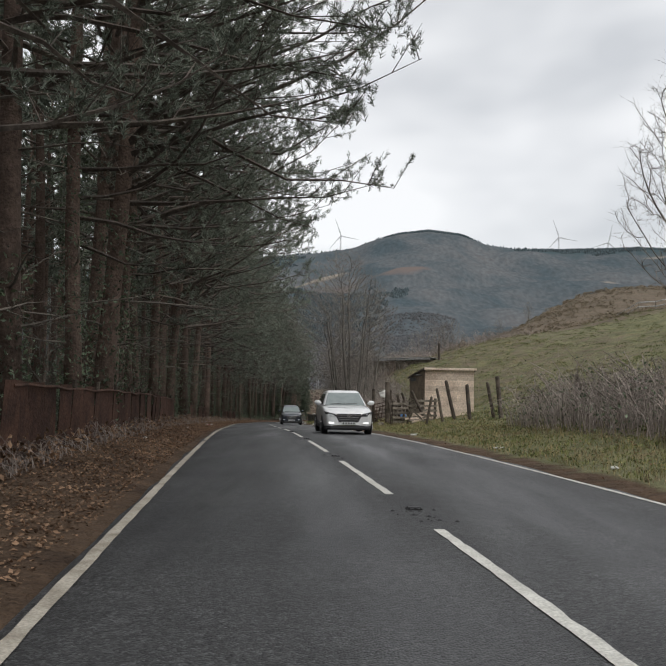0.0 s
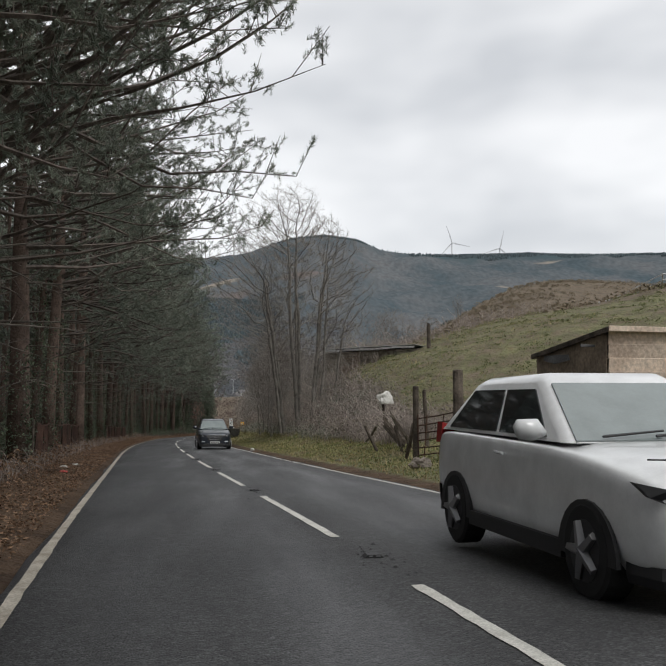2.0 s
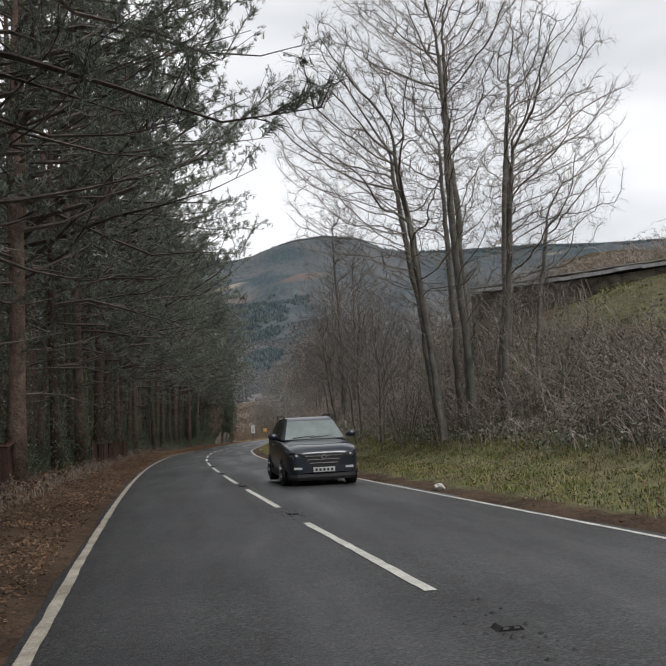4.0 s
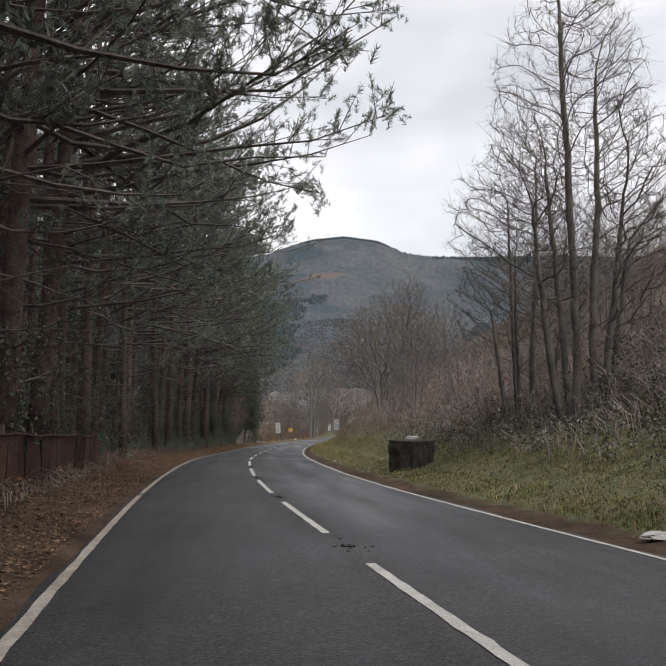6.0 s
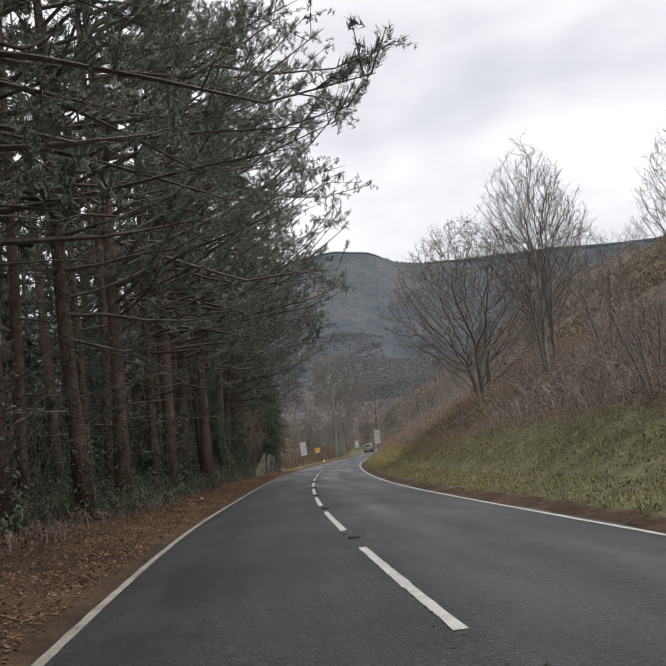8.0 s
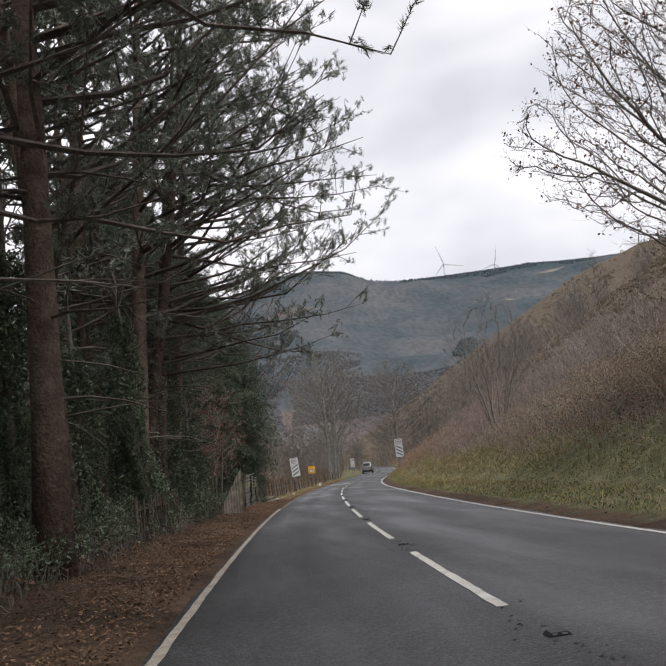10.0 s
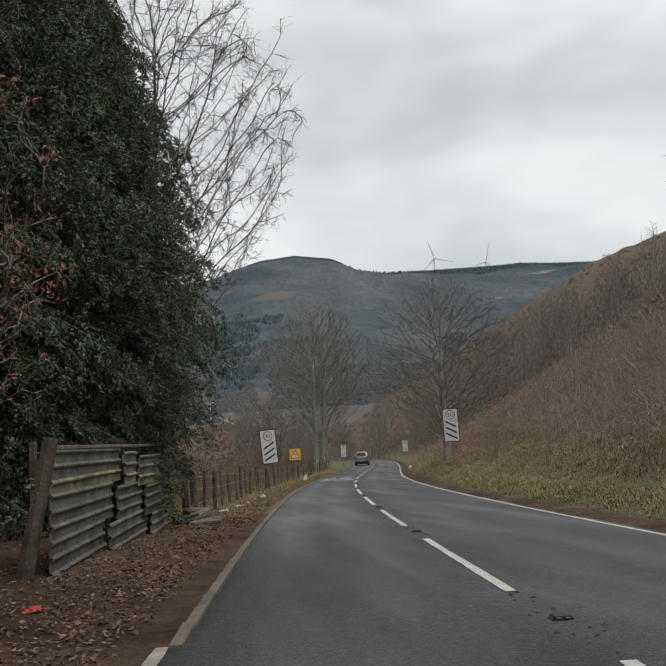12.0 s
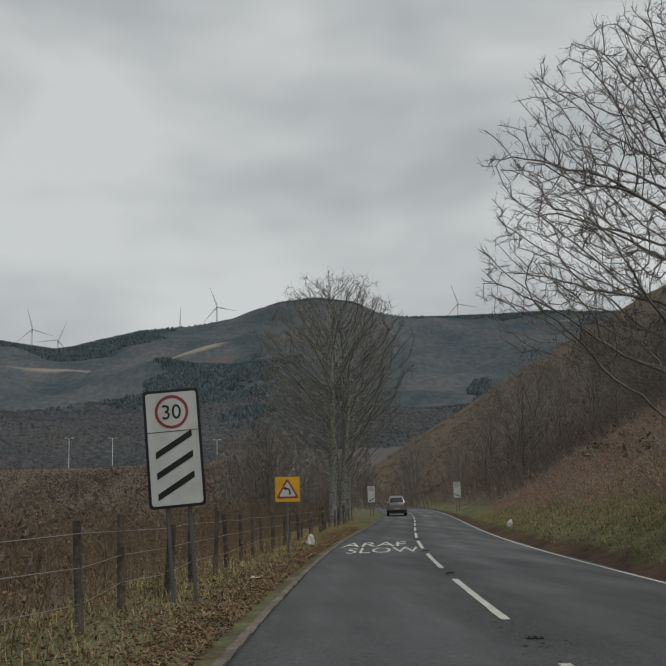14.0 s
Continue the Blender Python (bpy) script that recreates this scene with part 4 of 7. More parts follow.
def colonise(rng, stems, goals, step, reach, kill, up=0.06, most=14000):
    """Grows branches from the stems towards the goals until each goal is met; gives points and parents."""
    pos, par, kids = np.zeros((most, 3)), np.full(most, -1), np.zeros(most, int)
    n = 0
    for path in stems:
        for k, p in enumerate(path):
            pos[n], par[n] = p, n - 1 if k else -1
            n += 1
    d2, near = np.full(len(goals), 1e9), np.zeros(len(goals), int)

    def look_again(first, last):
        d = ((goals[:, None, :] - pos[None, first:last, :]) ** 2).sum(2)
        k = d.argmin(1)
        better = d[np.arange(len(goals)), k] < d2
        d2[better], near[better] = d[better, k[better]], k[better] + first
    look_again(0, n)
    for turn in range(160):
        on = (d2 < reach ** 2) & (d2 > kill ** 2)
        if not on.any():
            break
        idx = near[on]
        v = goals[on] - pos[idx]
        v /= np.linalg.norm(v, axis=1, keepdims=True)
        pull = np.zeros((n, 3))
        np.add.at(pull, idx, v)
        grow = np.unique(idx)
        grow = grow[kids[grow] < 3]
        if not len(grow) or n + len(grow) > most:
            break
        before = pos[grow] - pos[np.maximum(par[grow], 0)]
        before /= np.linalg.norm(before, axis=1, keepdims=True) + 1e-9
        d = pull[grow] / (np.linalg.norm(pull[grow], axis=1, keepdims=True) + 1e-9) + before * 0.25 + rng.normal(0, 0.19, (len(grow), 3)) + np.array([0, 0, up])
        d /= np.linalg.norm(d, axis=1, keepdims=True)
        pos[n:n + len(grow)], par[n:n + len(grow)] = pos[grow] + d * step, grow
        kids[grow] += 1
        look_again(n, n + len(grow))
        n += len(grow)
    return pos[:n], par[:n]


def spikes(base, tip, radius, seed):
    """Fine twigs: slim bent three-sided tapers from base to tip."""
    rng = np.random.default_rng(seed)
    n = len(base)
    d = tip - base
    L = np.linalg.norm(d, axis=1, keepdims=True) + 1e-9
    a = np.cross(d, rng.normal(size=(n, 3)))
    a /= np.linalg.norm(a, axis=1, keepdims=True) + 1e-9
    b = np.cross(d / L, a)
    ringp = [base + radius * (math.cos(t) * a + math.sin(t) * b) for t in (0, 2.1, 4.2)]
    pts = np.stack(ringp + [tip], 1).reshape(-1, 3)
    faces = (np.arange(n)[:, None, None] * 4 + np.array([(0, 1, 3), (1, 2, 3), (2, 0, 3)])[None]).reshape(-1, 3)
    return pts, faces


def grown_tree(seed, name, label, stems, profile, goals, step=0.36, base_r=0.13, sweep=0.55, reach=2.6, group="", twigs=3, twig=0.42, droop=0.0, tip_r=0.0065, bark=None, crown_mat=None, leaves=0, leaf_mat=None, leaf_size=0.07):
    """A leafless tree. stems: (x, y, lean x, lean y, height); profile: (height, radius) of the crown; sweep: how steeply the limbs climb."""
    rng = np.random.default_rng(seed)
    t = thing(name, Matrix(), label, "tree", group)
    prof = np.array(profile, float)
    zz = np.linspace(prof[0, 0], prof[-1, 0], 60)
    rr = np.interp(zz, prof[:, 0], prof[:, 1])
    w = np.cumsum(rr ** 1.6)
    z = np.interp(rng.uniform(0, 1, goals), w / w[-1], zz)
    ang = rng.uniform(0, 2 * math.pi, goals)
    edge = 1 + 0.14 * np.sin(ang * 3 + seed) + 0.10 * np.sin(ang * 5 + z * 1.3)
    rho = np.interp(z, zz, rr) * edge * rng.uniform(0.0, 1, goals) ** 0.42
    cx, cy = stems[0][2] * 0.5, stems[0][3] * 0.5
    G = np.stack([rho * np.cos(ang) + cx * z, rho * np.sin(ang) + cy * z, z - sweep * rho], -1)
    paths = []
    for x, y, lx, ly, h in stems:
        k = max(4, int(h / step))
        f = np.arange(k + 1) / k * h
        wob = np.cumsum(rng.normal(0, 0.018, (k + 1, 2)), 0)
        P = np.stack([x + lx * f + wob[:, 0], y + ly * f + wob[:, 1], f - 0.2], -1)
        P[:, 2] -= sweep * np.hypot(P[:, 0] - cx * f, P[:, 1] - cy * f)
        paths.append(P)
    pos, par = colonise(rng, paths, G, step, reach, step * 0.9)
    pos[:, 2] += sweep * np.hypot(pos[:, 0] - cx * pos[:, 2], pos[:, 1] - cy * pos[:, 2])
    n = len(pos)
    load, main = np.ones(n), np.full(n, -1)
    for i in range(n - 1, -1, -1):
        if par[i] >= 0:
            load[par[i]] += load[i]
            if main[par[i]] < 0 or load[i] > load[main[par[i]]]:
                main[par[i]] = i
    root = np.arange(n)
    for i in range(n):
        if par[i] >= 0:
            root[i] = root[par[i]]
    top = load[par < 0].max()
    foot = base_r * (load[root] / top) ** 0.25
    rad = tip_r + (foot - tip_r) * np.clip((load - 1) / load[root], 0, 1) ** 0.56
    wood, fine = Shape(), Shape()
    for i in range(n):
        if par[i] >= 0 and main[par[i]] == i:
            continue
        chain, r, k = ([pos[par[i]]], [rad[i]], i) if par[i] >= 0 else ([], [], i)
        while k >= 0:
            chain.append(pos[k])
            r.append(rad[k])
            k = main[k]
        if len(chain) < 2:
            continue
        thick = r[0] > 0.026
        (wood if thick else fine).tube(chain, r, 7 if r[0] > 0.07 else (5 if thick else 3), False)
    part("trunk", wood, bark or BARK_GREY, t, smooth=True)
    thin = np.flatnonzero((rad < 0.022) & (par >= 0))
    k = np.repeat(thin, twigs)
    d = pos[k] - pos[par[k]]
    d /= np.linalg.norm(d, axis=1, keepdims=True) + 1e-9
    d = d * 0.75 + rng.normal(0, 0.48, d.shape) + np.array([0, 0, 0.22 - droop])
    d /= np.linalg.norm(d, axis=1, keepdims=True) + 1e-9
    L = twig * rng.uniform(0.45, 1.25, (len(k), 1))
    b0 = pos[k] - (pos[k] - pos[par[k]]) * rng.uniform(0, 1, (len(k), 1))
    b1 = b0 + d * L
    pts, faces = spikes(b0, b1, tip_r * 0.85, seed + 1)
    d2 = d * 0.7 + rng.normal(0, 0.5, d.shape) + np.array([0, 0, 0.15 - droop])
    mid = b0 + d * L * rng.uniform(0.3, 0.8, (len(k), 1))
    pts2, faces2 = spikes(mid, mid + d2 * L * 0.55, tip_r * 0.6, seed + 2)
    o = len(fine.v)
    fine.v.extend(map(tuple, np.concatenate([pts, pts2])))
    fine.f.extend(map(tuple, np.concatenate([faces + o, faces2 + o + len(pts)])))
    part("crown", fine, crown_mat or TWIG, t, "fine leafless twigs")
    if leaves:
        c = b1[rng.integers(0, len(b1), leaves)] + rng.normal(0, 0.05, (leaves, 3))
        lp, lf = flakes(c, leaf_size, seed + 5)
        part("leaves", soup("leaves", lp, lf, leaf_mat), leaf_mat, t, "withered brown leaves that still hang on")
    return t


def evergreen(seed, height, width, n_sprays, name, label, droop=0.5, mat=None, leaf=(7, 0.13, 0.015), low=0.03, frond=14, splay=1.0):
    """A dense dark evergreen with drooping sprays: trunk, limbs and thousands of small scale leaves."""
    rng = np.random.default_rng(seed)
    t = thing(name, Matrix(), label, "tree")
    path = trunk_path(rng, height * 0.97, (0, 0), 0.015)
    part("trunk", Shape().tube(path, list(np.linspace(0.24, 0.03, 9)), 7), BARK_GREY, t, smooth=True)
    limb, C, A = Shape(), [], []
    for i in range(n_sprays):
        f = rng.uniform(low, 1.0)
        az = rng.uniform(0, 2 * math.pi)
        L = width * float(np.interp(f, [0, 0.12, 0.3, 0.6, 0.85, 1], [0.6, 0.72, 1.0, 0.85, 0.5, 0.12])) * rng.uniform(0.6, 1.1)
        o = along(path, f)
        d = np.array([math.cos(az), math.sin(az), 0.35])
        pts = [o]
        for k in range(4):
            d = d + np.array([rng.normal(0, 0.1), rng.normal(0, 0.1), -droop * 0.28])
            pts.append(pts[-1] + d / np.linalg.norm(d) * L / 4)
        P = np.array(pts)
        limb.tube(P, [0.03, 0.024, 0.016, 0.01, 0.004], 3, False)
        side_v = np.array([-math.sin(az), math.cos(az), 0])
        for k in range(frond):
            u = 0.12 + 0.88 * (k + rng.uniform(0, 1)) / frond
            q = along(P, min(u, 0.999))
            e = d / np.linalg.norm(d) * 0.5 + side_v * rng.uniform(-1, 1) + rng.normal(0, 0.15, 3)
            l = rng.uniform(0.35, 0.8) * (1.15 - 0.5 * u)
            for j in range(6):
                f2 = (j + 0.6) / 6
                C.append(q + e * l * f2 + np.array([0, 0, -droop * 0.9 * l * f2 ** 1.6]) + rng.normal(0, 0.025, 3))
                A.append(e * 0.9 + np.array([0, 0, -droop * 1.3 * f2]))
    part("limb", limb, BARK_DEAD, t)
    pts, faces = tufts(C, A, *leaf, seed + 3, splay)
    part("crown", soup("crown", pts, faces, mat or YEW), mat or YEW, t, "dense dark evergreen foliage")
    return t


build_far_woods()


class Nursery:
    """Prototypes that are placed once themselves and copied from then on."""

    def __init__(self, makers):
        self.makers, self.made = makers, [None] * len(makers)

    def plant(self, i, m, label=""):
        i %= len(self.makers)
        if self.made[i] is None:
            self.made[i] = self.makers[i]()
            self.made[i].matrix_basis = m
            ob = self.made[i]
        else:
            src = self.made[i]
            keep = src.matrix_basis.copy()
            src.matrix_basis = Matrix()
            ob = copy_thing(src, m)
            src.matrix_basis = keep
        if label:
            ob["label"] = label
        return ob


FRONT = Nursery([lambda k=k: pine(100 + k, (20, 22, 19, 21, 18)[k], (0.28, 0.22, 0.30, 0.25, 0.2)[k], (8.8, 7.2, 7.8, 9.4, 6.6)[k], 40, 12, 5, 32, dead=12, side=0.55, stout=(1.0, 0.8, 1.15, 0.9, 0.75)[k], ivy=(0.35, 0.8, 0, 0.5, 1.0)[k]) for k in range(5)])
BACK = Nursery([lambda k=k: pine(200 + k, (20, 18, 21)[k], (0.26, 0.3, 0.22)[k], 3.6, 24, 8, 3, 8, dead=7, stout=(0.8, 0.7, 0.9)[k]) for k in range(3)])


def build_forest():
    rng = np.random.default_rng(21)
    s = 0.5
    i = 0
    while s < 181:
        FRONT.plant(i + int(rng.integers(0, 2)), stand(s, -6.1 + rng.normal(0, 0.35), rng.uniform(-35, 35), -0.05, rng.uniform(0.88, 1.1), rng.normal(0, 1.5)))
        s += rng.uniform(3.2, 5.0)
        i += 1
    for row, (off, gap) in enumerate(((-8.6, 4.2), (-11.2, 4.6), (-14.5, 5.0), (-18.5, 5.6), (-25, 6.5))):
        s = 3 + row * 2.7
        while s < (194, 194, 192, 190, 188)[row]:
            BACK.plant(i, stand(s, off + rng.normal(0, 0.8), rng.uniform(0, 360), -0.05, rng.uniform(0.85, 1.12), rng.normal(0, 1.8)), "slender pine in the dark roadside wood")
            s += gap * rng.uniform(0.75, 1.3)
            i += 1
    # a few that lean out over the lane
    for k, (s, off, turn, lean, sc) in enumerate(((27.5, -5.6, -10, 3, 1.1), (31.0, -5.9, 12, 2, 1.05), (50.5, -5.8, 0, 2, 0.95), (112.5, -5.8, -8, 3, 1.05), (116.8, -5.9, 10, 2, 1.1), (164.5, -5.9, -6, 3, 1.05), (168.5, -6.0, 8, 2, 1.1))):
        FRONT.plant((3, 0)[k % 2], stand(s, off, turn, -0.05, sc, lean), "tall pine that reaches out over the lane")
    for k, (s, off, turn, lean, sc) in enumerate(((186.2, -7.0, 10, -9, 0.95), (187.4, -6.4, -20, 3, 1.0), (188.6, -6.7, 25, 9, 0.9), (187.6, -7.4, 60, -4, 1.02), (190.4, -6.3, -30, 7, 0.85), (192.2, -7.0, 15, -5, 1.05), (194.6, -6.6, -10, 6, 0.92))):
        FRONT.plant(k + 1, stand(s, off, turn, -0.05, sc, lean), "one of several pine stems grown up together from one spot")


build_forest()

PALE_TWIG = surface("lichened_twigs", (0.17, 0.158, 0.132), (0.29, 0.275, 0.232), 2.0, 0.95, 9, 0.0, patch=0.2, wander=0.25, spec=0.1)
RUSSET = surface("russet_beech_leaves", (0.15, 0.075, 0.058), (0.29, 0.145, 0.110), 1.0, 0.9, 6, 0.0, wander=0.35, spec=0.2)
LICHEN = surface("lichened_bark", (0.10, 0.095, 0.080), (0.40, 0.395, 0.36), 0.10, 0.95, 26, 0.7, spread=(0.42, 0.58), third=(0.20, 0.21, 0.15), spec=0.1)
CLUMP_STEMS = ((-1.0, 0.3, -0.13, 0.01, 9.0), (-0.45, -0.4, -0.06, -0.04, 11.2), (0.1, 0.5, 0.0, 0.02, 12.0), (0.65, -0.2, 0.06, -0.03, 11.0), (1.3, 0.3, 0.12, 0.01, 9.4), (0.4, 1.1, 0.03, 0.11, 9.4), (-0.5, 1.0, -0.08, 0.10, 9.0), (0.2, -0.9, 0.02, -0.12, 8.6), (-1.5, -0.3, -0.16, -0.02, 6.5), (1.8, -0.3, 0.15, -0.02, 6.8))
HAZEL_STEMS = tuple((0.25 * math.cos(a), 0.25 * math.sin(a), 0.3 * math.cos(a), 0.3 * math.sin(a), h) for a, h in ((0.2, 3.6), (1.2, 4.4), (2.3, 3.2), (3.2, 4.6), (4.1, 3.4), (5.0, 4.2), (5.8, 3.0)))
BIRCH = Nursery([
    lambda: grown_tree(301, "birch_tree", "broad leafless birch clump with fine pale twigs on the verge", CLUMP_STEMS, [(2.2, 0.9), (4.0, 2.7), (6.0, 4.3), (7.8, 5.0), (9.8, 5.0), (12.0, 3.9), (14.0, 2.2), (15.3, 0.5)], 5200, 0.27, 0.115, 0.45, reach=1.8, twigs=4, twig=0.36, tip_r=0.005),
    lambda: grown_tree(302, "alder_tree", "tall narrow leafless alder with several stems on the bank", ((-0.3, 0, -0.015, 0, 12.0), (0.35, 0.2, 0.05, 0.01, 10.0), (0.0, 0.7, 0.0, 0.12, 7.4), (-0.8, -0.2, -0.16, 0, 5.6), (0.8, 0.3, 0.18, 0.0, 5.2), (0.1, -0.6, 0.0, -0.16, 6.0)), [(2.0, 1.2), (3.8, 3.0), (6.0, 3.1), (8.5, 2.3), (11.5, 1.4), (14.0, 0.7), (15.4, 0.15)], 3200, 0.27, 0.11, 0.6, group="bare trees on the bank", reach=1.7, twigs=4, twig=0.45, tip_r=0.0055),
    lambda: grown_tree(303, "ash_tree", "leafless young ash on the bank", ((0, 0, 0.02, 0, 5.6), (0.5, 0.2, 0.11, 0.03, 4.6)), [(2.2, 0.8), (4.5, 2.4), (7.0, 2.7), (9.5, 1.7), (11.2, 0.3)], 1300, 0.32, 0.10, 1.1, group="bare trees on the bank", reach=2.2, twigs=4, twig=0.45, tip_r=0.006),
    lambda: grown_tree(305, "ash_tree", "leafless young ash in the wood", ((0, 0, 0, 0, 5.0), (0.5, 0.1, 0.07, 0, 4.6)), [(1.6, 1.2), (4.5, 2.7), (7.5, 2.6), (10.8, 0.4)], 560, 0.5, 0.12, 0.8, group="bare trees at the bend", twigs=3, twig=0.7, tip_r=0.010),
    lambda: grown_tree(304, "hazel_bush", "bare many-stemmed hazel on the slope", HAZEL_STEMS, [(1.6, 1.2), (3.5, 2.4), (5.8, 2.9), (7.4, 2.1), (8.6, 0.6)], 650, 0.34, 0.05, 1.2, reach=1.8, group="bare trees on the bank", twigs=3, twig=0.45),
])
SYCAMORE = Nursery([lambda: grown_tree(311, "sycamore_tree", "leafless sycamore with a round open crown on the verge", ((0, 0, 0.01, 0, 6.8),), [(2.3, 1.7), (3.2, 3.6), (4.6, 4.15), (6.6, 3.8), (8.6, 2.6), (10.0, 0.7)], 4000, 0.26, 0.2, 0.5, reach=3.6, twigs=4, twig=0.24, tip_r=0.006),
                    lambda: grown_tree(312, "lime_tree", "large bare lime tree beside the fence", ((0, 0, 0.015, 0, 10.6), (0.6, 0.2, 0.06, 0.02, 8.8)), [(3.4, 1.4), (6.0, 3.7), (9.0, 4.7), (12.0, 4.5), (14.6, 3.1), (16.2, 0.8)], 2700, 0.4, 0.25, 0.65, group="bare limes beside the road", reach=3.0, twigs=4, twig=0.5, tip_r=0.008, bark=LICHEN, crown_mat=PALE_TWIG)])
OAK = Nursery([lambda: grown_tree(321, "oak_tree", "oak on the bank with withered leaves still hanging", ((0, 0, -0.04, 0.0, 3.8), (0.3, 0.2, 0.08, 0.04, 3.4), (-0.2, 0.1, -0.22, -0.05, 2.8)), [(2.0, 2.2), (3.8, 4.6), (6.0, 5.4), (8.4, 4.6), (10.4, 2.6), (11.6, 0.5)], 3200, 0.32, 0.18, 0.6, reach=3.4, twigs=4, twig=0.38, leaves=7500, leaf_mat=LITTER, leaf_size=0.05)])
LARCH = Nursery([lambda: grown_tree(331, "larch_tree", "leafless larch with a lichened trunk and drooping twigs behind the fence", ((0, 0, 0.0, 0, 12.0),), [(4.8, 1.4), (7.0, 3.2), (10.0, 4.2), (12.5, 3.4), (15.0, 0.8)], 1300, 0.32, 0.125, 1.0, reach=2.6, twigs=6, twig=0.32, droop=0.35, bark=LICHEN, crown_mat=BARK_LIMB)])
BEECH = Nursery([lambda: grown_tree(341, "beech_sapling", "beech sapling with russet winter leaves at the wood's edge", ((0, 0, 0.05, 0, 3.4), (0.2, 0.1, 0.14, 0.02, 3.0), (-0.2, 0, -0.1, 0.05, 2.8)), [(1.2, 0.8), (3.0, 1.7), (4.8, 1.3), (6.0, 0.3)], 520, 0.28, 0.05, 0.7, reach=1.6, twigs=3, twig=0.34, leaves=2400, leaf_mat=RUSSET, leaf_size=0.045)])

BIRCH.plant(0, stand(88.0, 7.3, 20))
BIRCH.plant(2, stand(26.0, 10.6, 130, -0.1, 0.95))
for i, s, off, turn, sc in ((2, 96.5, 6.3, 40, 0.62), (2, 101, 6.4, 200, 0.66), (4, 92.5, 6.2, 30, 0.55), (4, 84.0, 8.2, 75, 0.5), (1, 116.0, 8.5, 10, 1.0), (1, 121.0, 8.6, 140, 0.72), (2, 127, 12.6, 80, 0.62), (2, 131, 15.4, 190, 0.52),
                           (2, 133, 17.4, 300, 0.5), (4, 142, 20, 0, 1.0), (2, 147, 24, 50, 0.7), (4, 151, 26, 90, 0.9), (2, 153, 12.4, 120, 0.6), (2, 168, 11.4, 25, 1.05), (2, 170, 12.3, 160, 0.95),
                           (4, 158, 11, 200, 0.6), (4, 113, 11.6, 110, 0.5), (4, 136, 10, 240, 0.55), (4, 214, 9.6, 60, 1.0), (4, 232, 14, 10, 0.5), (4, 262, 12, 100, 0.6), (2, 190, 16, 70, 0.7), (2, 143, 9.0, 15, 0.5), (4, 147, 8.2, 85, 0.5)):
    BIRCH.plant(i, stand(s, off, turn, -0.1, sc))
OAK.plant(0, stand(181.0, 10.6, 0, -0.1, 1.0))
SYCAMORE.plant(0, stand(246.5, 5.1, 0, -0.05, 1.05))
SYCAMORE.plant(1, stand(297, -6.0, 0, -0.2, 1.16))
SYCAMORE.plant(1, stand(304, -5.3, 130, -0.2, 1.26))
LARCH.plant(0, stand(217.5, -5.25, 0, -0.1, 1.0))
LARCH.plant(0, stand(206.5, -8.6, 60, 0, 0.8))


def ivy_tree(seed, height, girth):
    """A dead trunk smothered in ivy."""
    rng = np.random.default_rng(seed)
    t = thing("ivy_covered_tree", Matrix(), "dead trunk smothered in glossy ivy at the wood's edge", "tree", "ivy-clad trunks at the wood's edge")
    path = trunk_path(rng, height * 1.3, (rng.normal(0, 0.04), rng.normal(0, 0.04)), 0.02)
    trunk = Shape().tube(path, list(np.linspace(0.16, 0.04, 9)), 7)
    for k in range(9):
        q, e = along(path, rng.uniform(0.5, 1)), unit(rng) + np.array([0, 0, 0.3])
        trunk.tube([q, q + e * 0.5, q + e * 1.1 + np.array([0, 0, 0.2])], [0.03, 0.02, 0.006], 4, False)
    part("trunk", trunk, BARK_DEAD, t, smooth=True)
    n = int(2100 * height)
    h = rng.uniform(0, 1, n) ** 1.1
    az = rng.uniform(0, 2 * math.pi, n)
    swell = girth * (0.55 + 0.45 * np.sin(h * 9 + az * 2 + seed)) * (1.15 - 0.75 * h)
    rad = 0.14 + swell * np.sqrt(rng.uniform(0.15, 1, n))
    base = np.array([along(path, min(v / 1.3, 0.99)) for v in h])
    pts, faces = flakes(base + np.stack([rad * np.cos(az), rad * np.sin(az), rng.normal(0, 0.08, n)], -1), 0.045, seed + 2)
    part("ivy", soup("ivy", pts, faces, IVY), IVY, t, "glossy green ivy leaves")
    return t


IVIED = Nursery([lambda k=k: ivy_tree(360 + k, (5.2, 6.4, 3.6)[k], (0.85, 0.7, 1.1)[k]) for k in range(3)])
for k, (s_ivy, off_ivy) in enumerate(((181.5, -6.6), (185.6, -5.9), (188.4, -6.6), (191.0, -5.9), (193.2, -6.7), (195.4, -6.0), (198.2, -6.6), (201.5, -7.4), (172.5, -6.9), (163.0, -7.6), (166.5, -8.3), (169.6, -7.4), (174.5, -8.2), (178.0, -7.2), (181.0, -8.6), (186.5, -8.4), (190.0, -8.8))):
    IVIED.plant(k, stand(s_ivy, off_ivy, 77 * k, -0.05, 0.9 + 0.06 * (k % 4)))
BEECH.plant(0, stand(205.2, -6.2, 0, 0, 1.05))
BEECH.plant(0, stand(203.4, -6.7, 100, 0, 0.85))
CONIFER = evergreen(401, 13.0, 2.8, 260, "cypress_tree", "dense dark cypress at the end of the wood", 0.35, leaf=(9, 0.085, 0.022))
CONIFER.matrix_basis = stand(203.0, -8.2)
copy_thing(CONIFER, stand(210, -11.5, 100, 0, 0.85))
YEW_TREE = evergreen(402, 16.5, 4.7, 1250, "yew_tree", "dark drooping yew beside the tin fence", 0.75, leaf=(9, 0.078, 0.0165), low=0.05, frond=15, splay=0.8)
YEW_TREE.matrix_basis = stand(214.6, -7.8)
copy_thing(YEW_TREE, stand(210.6, -12.6, 130, 0, 1.3))
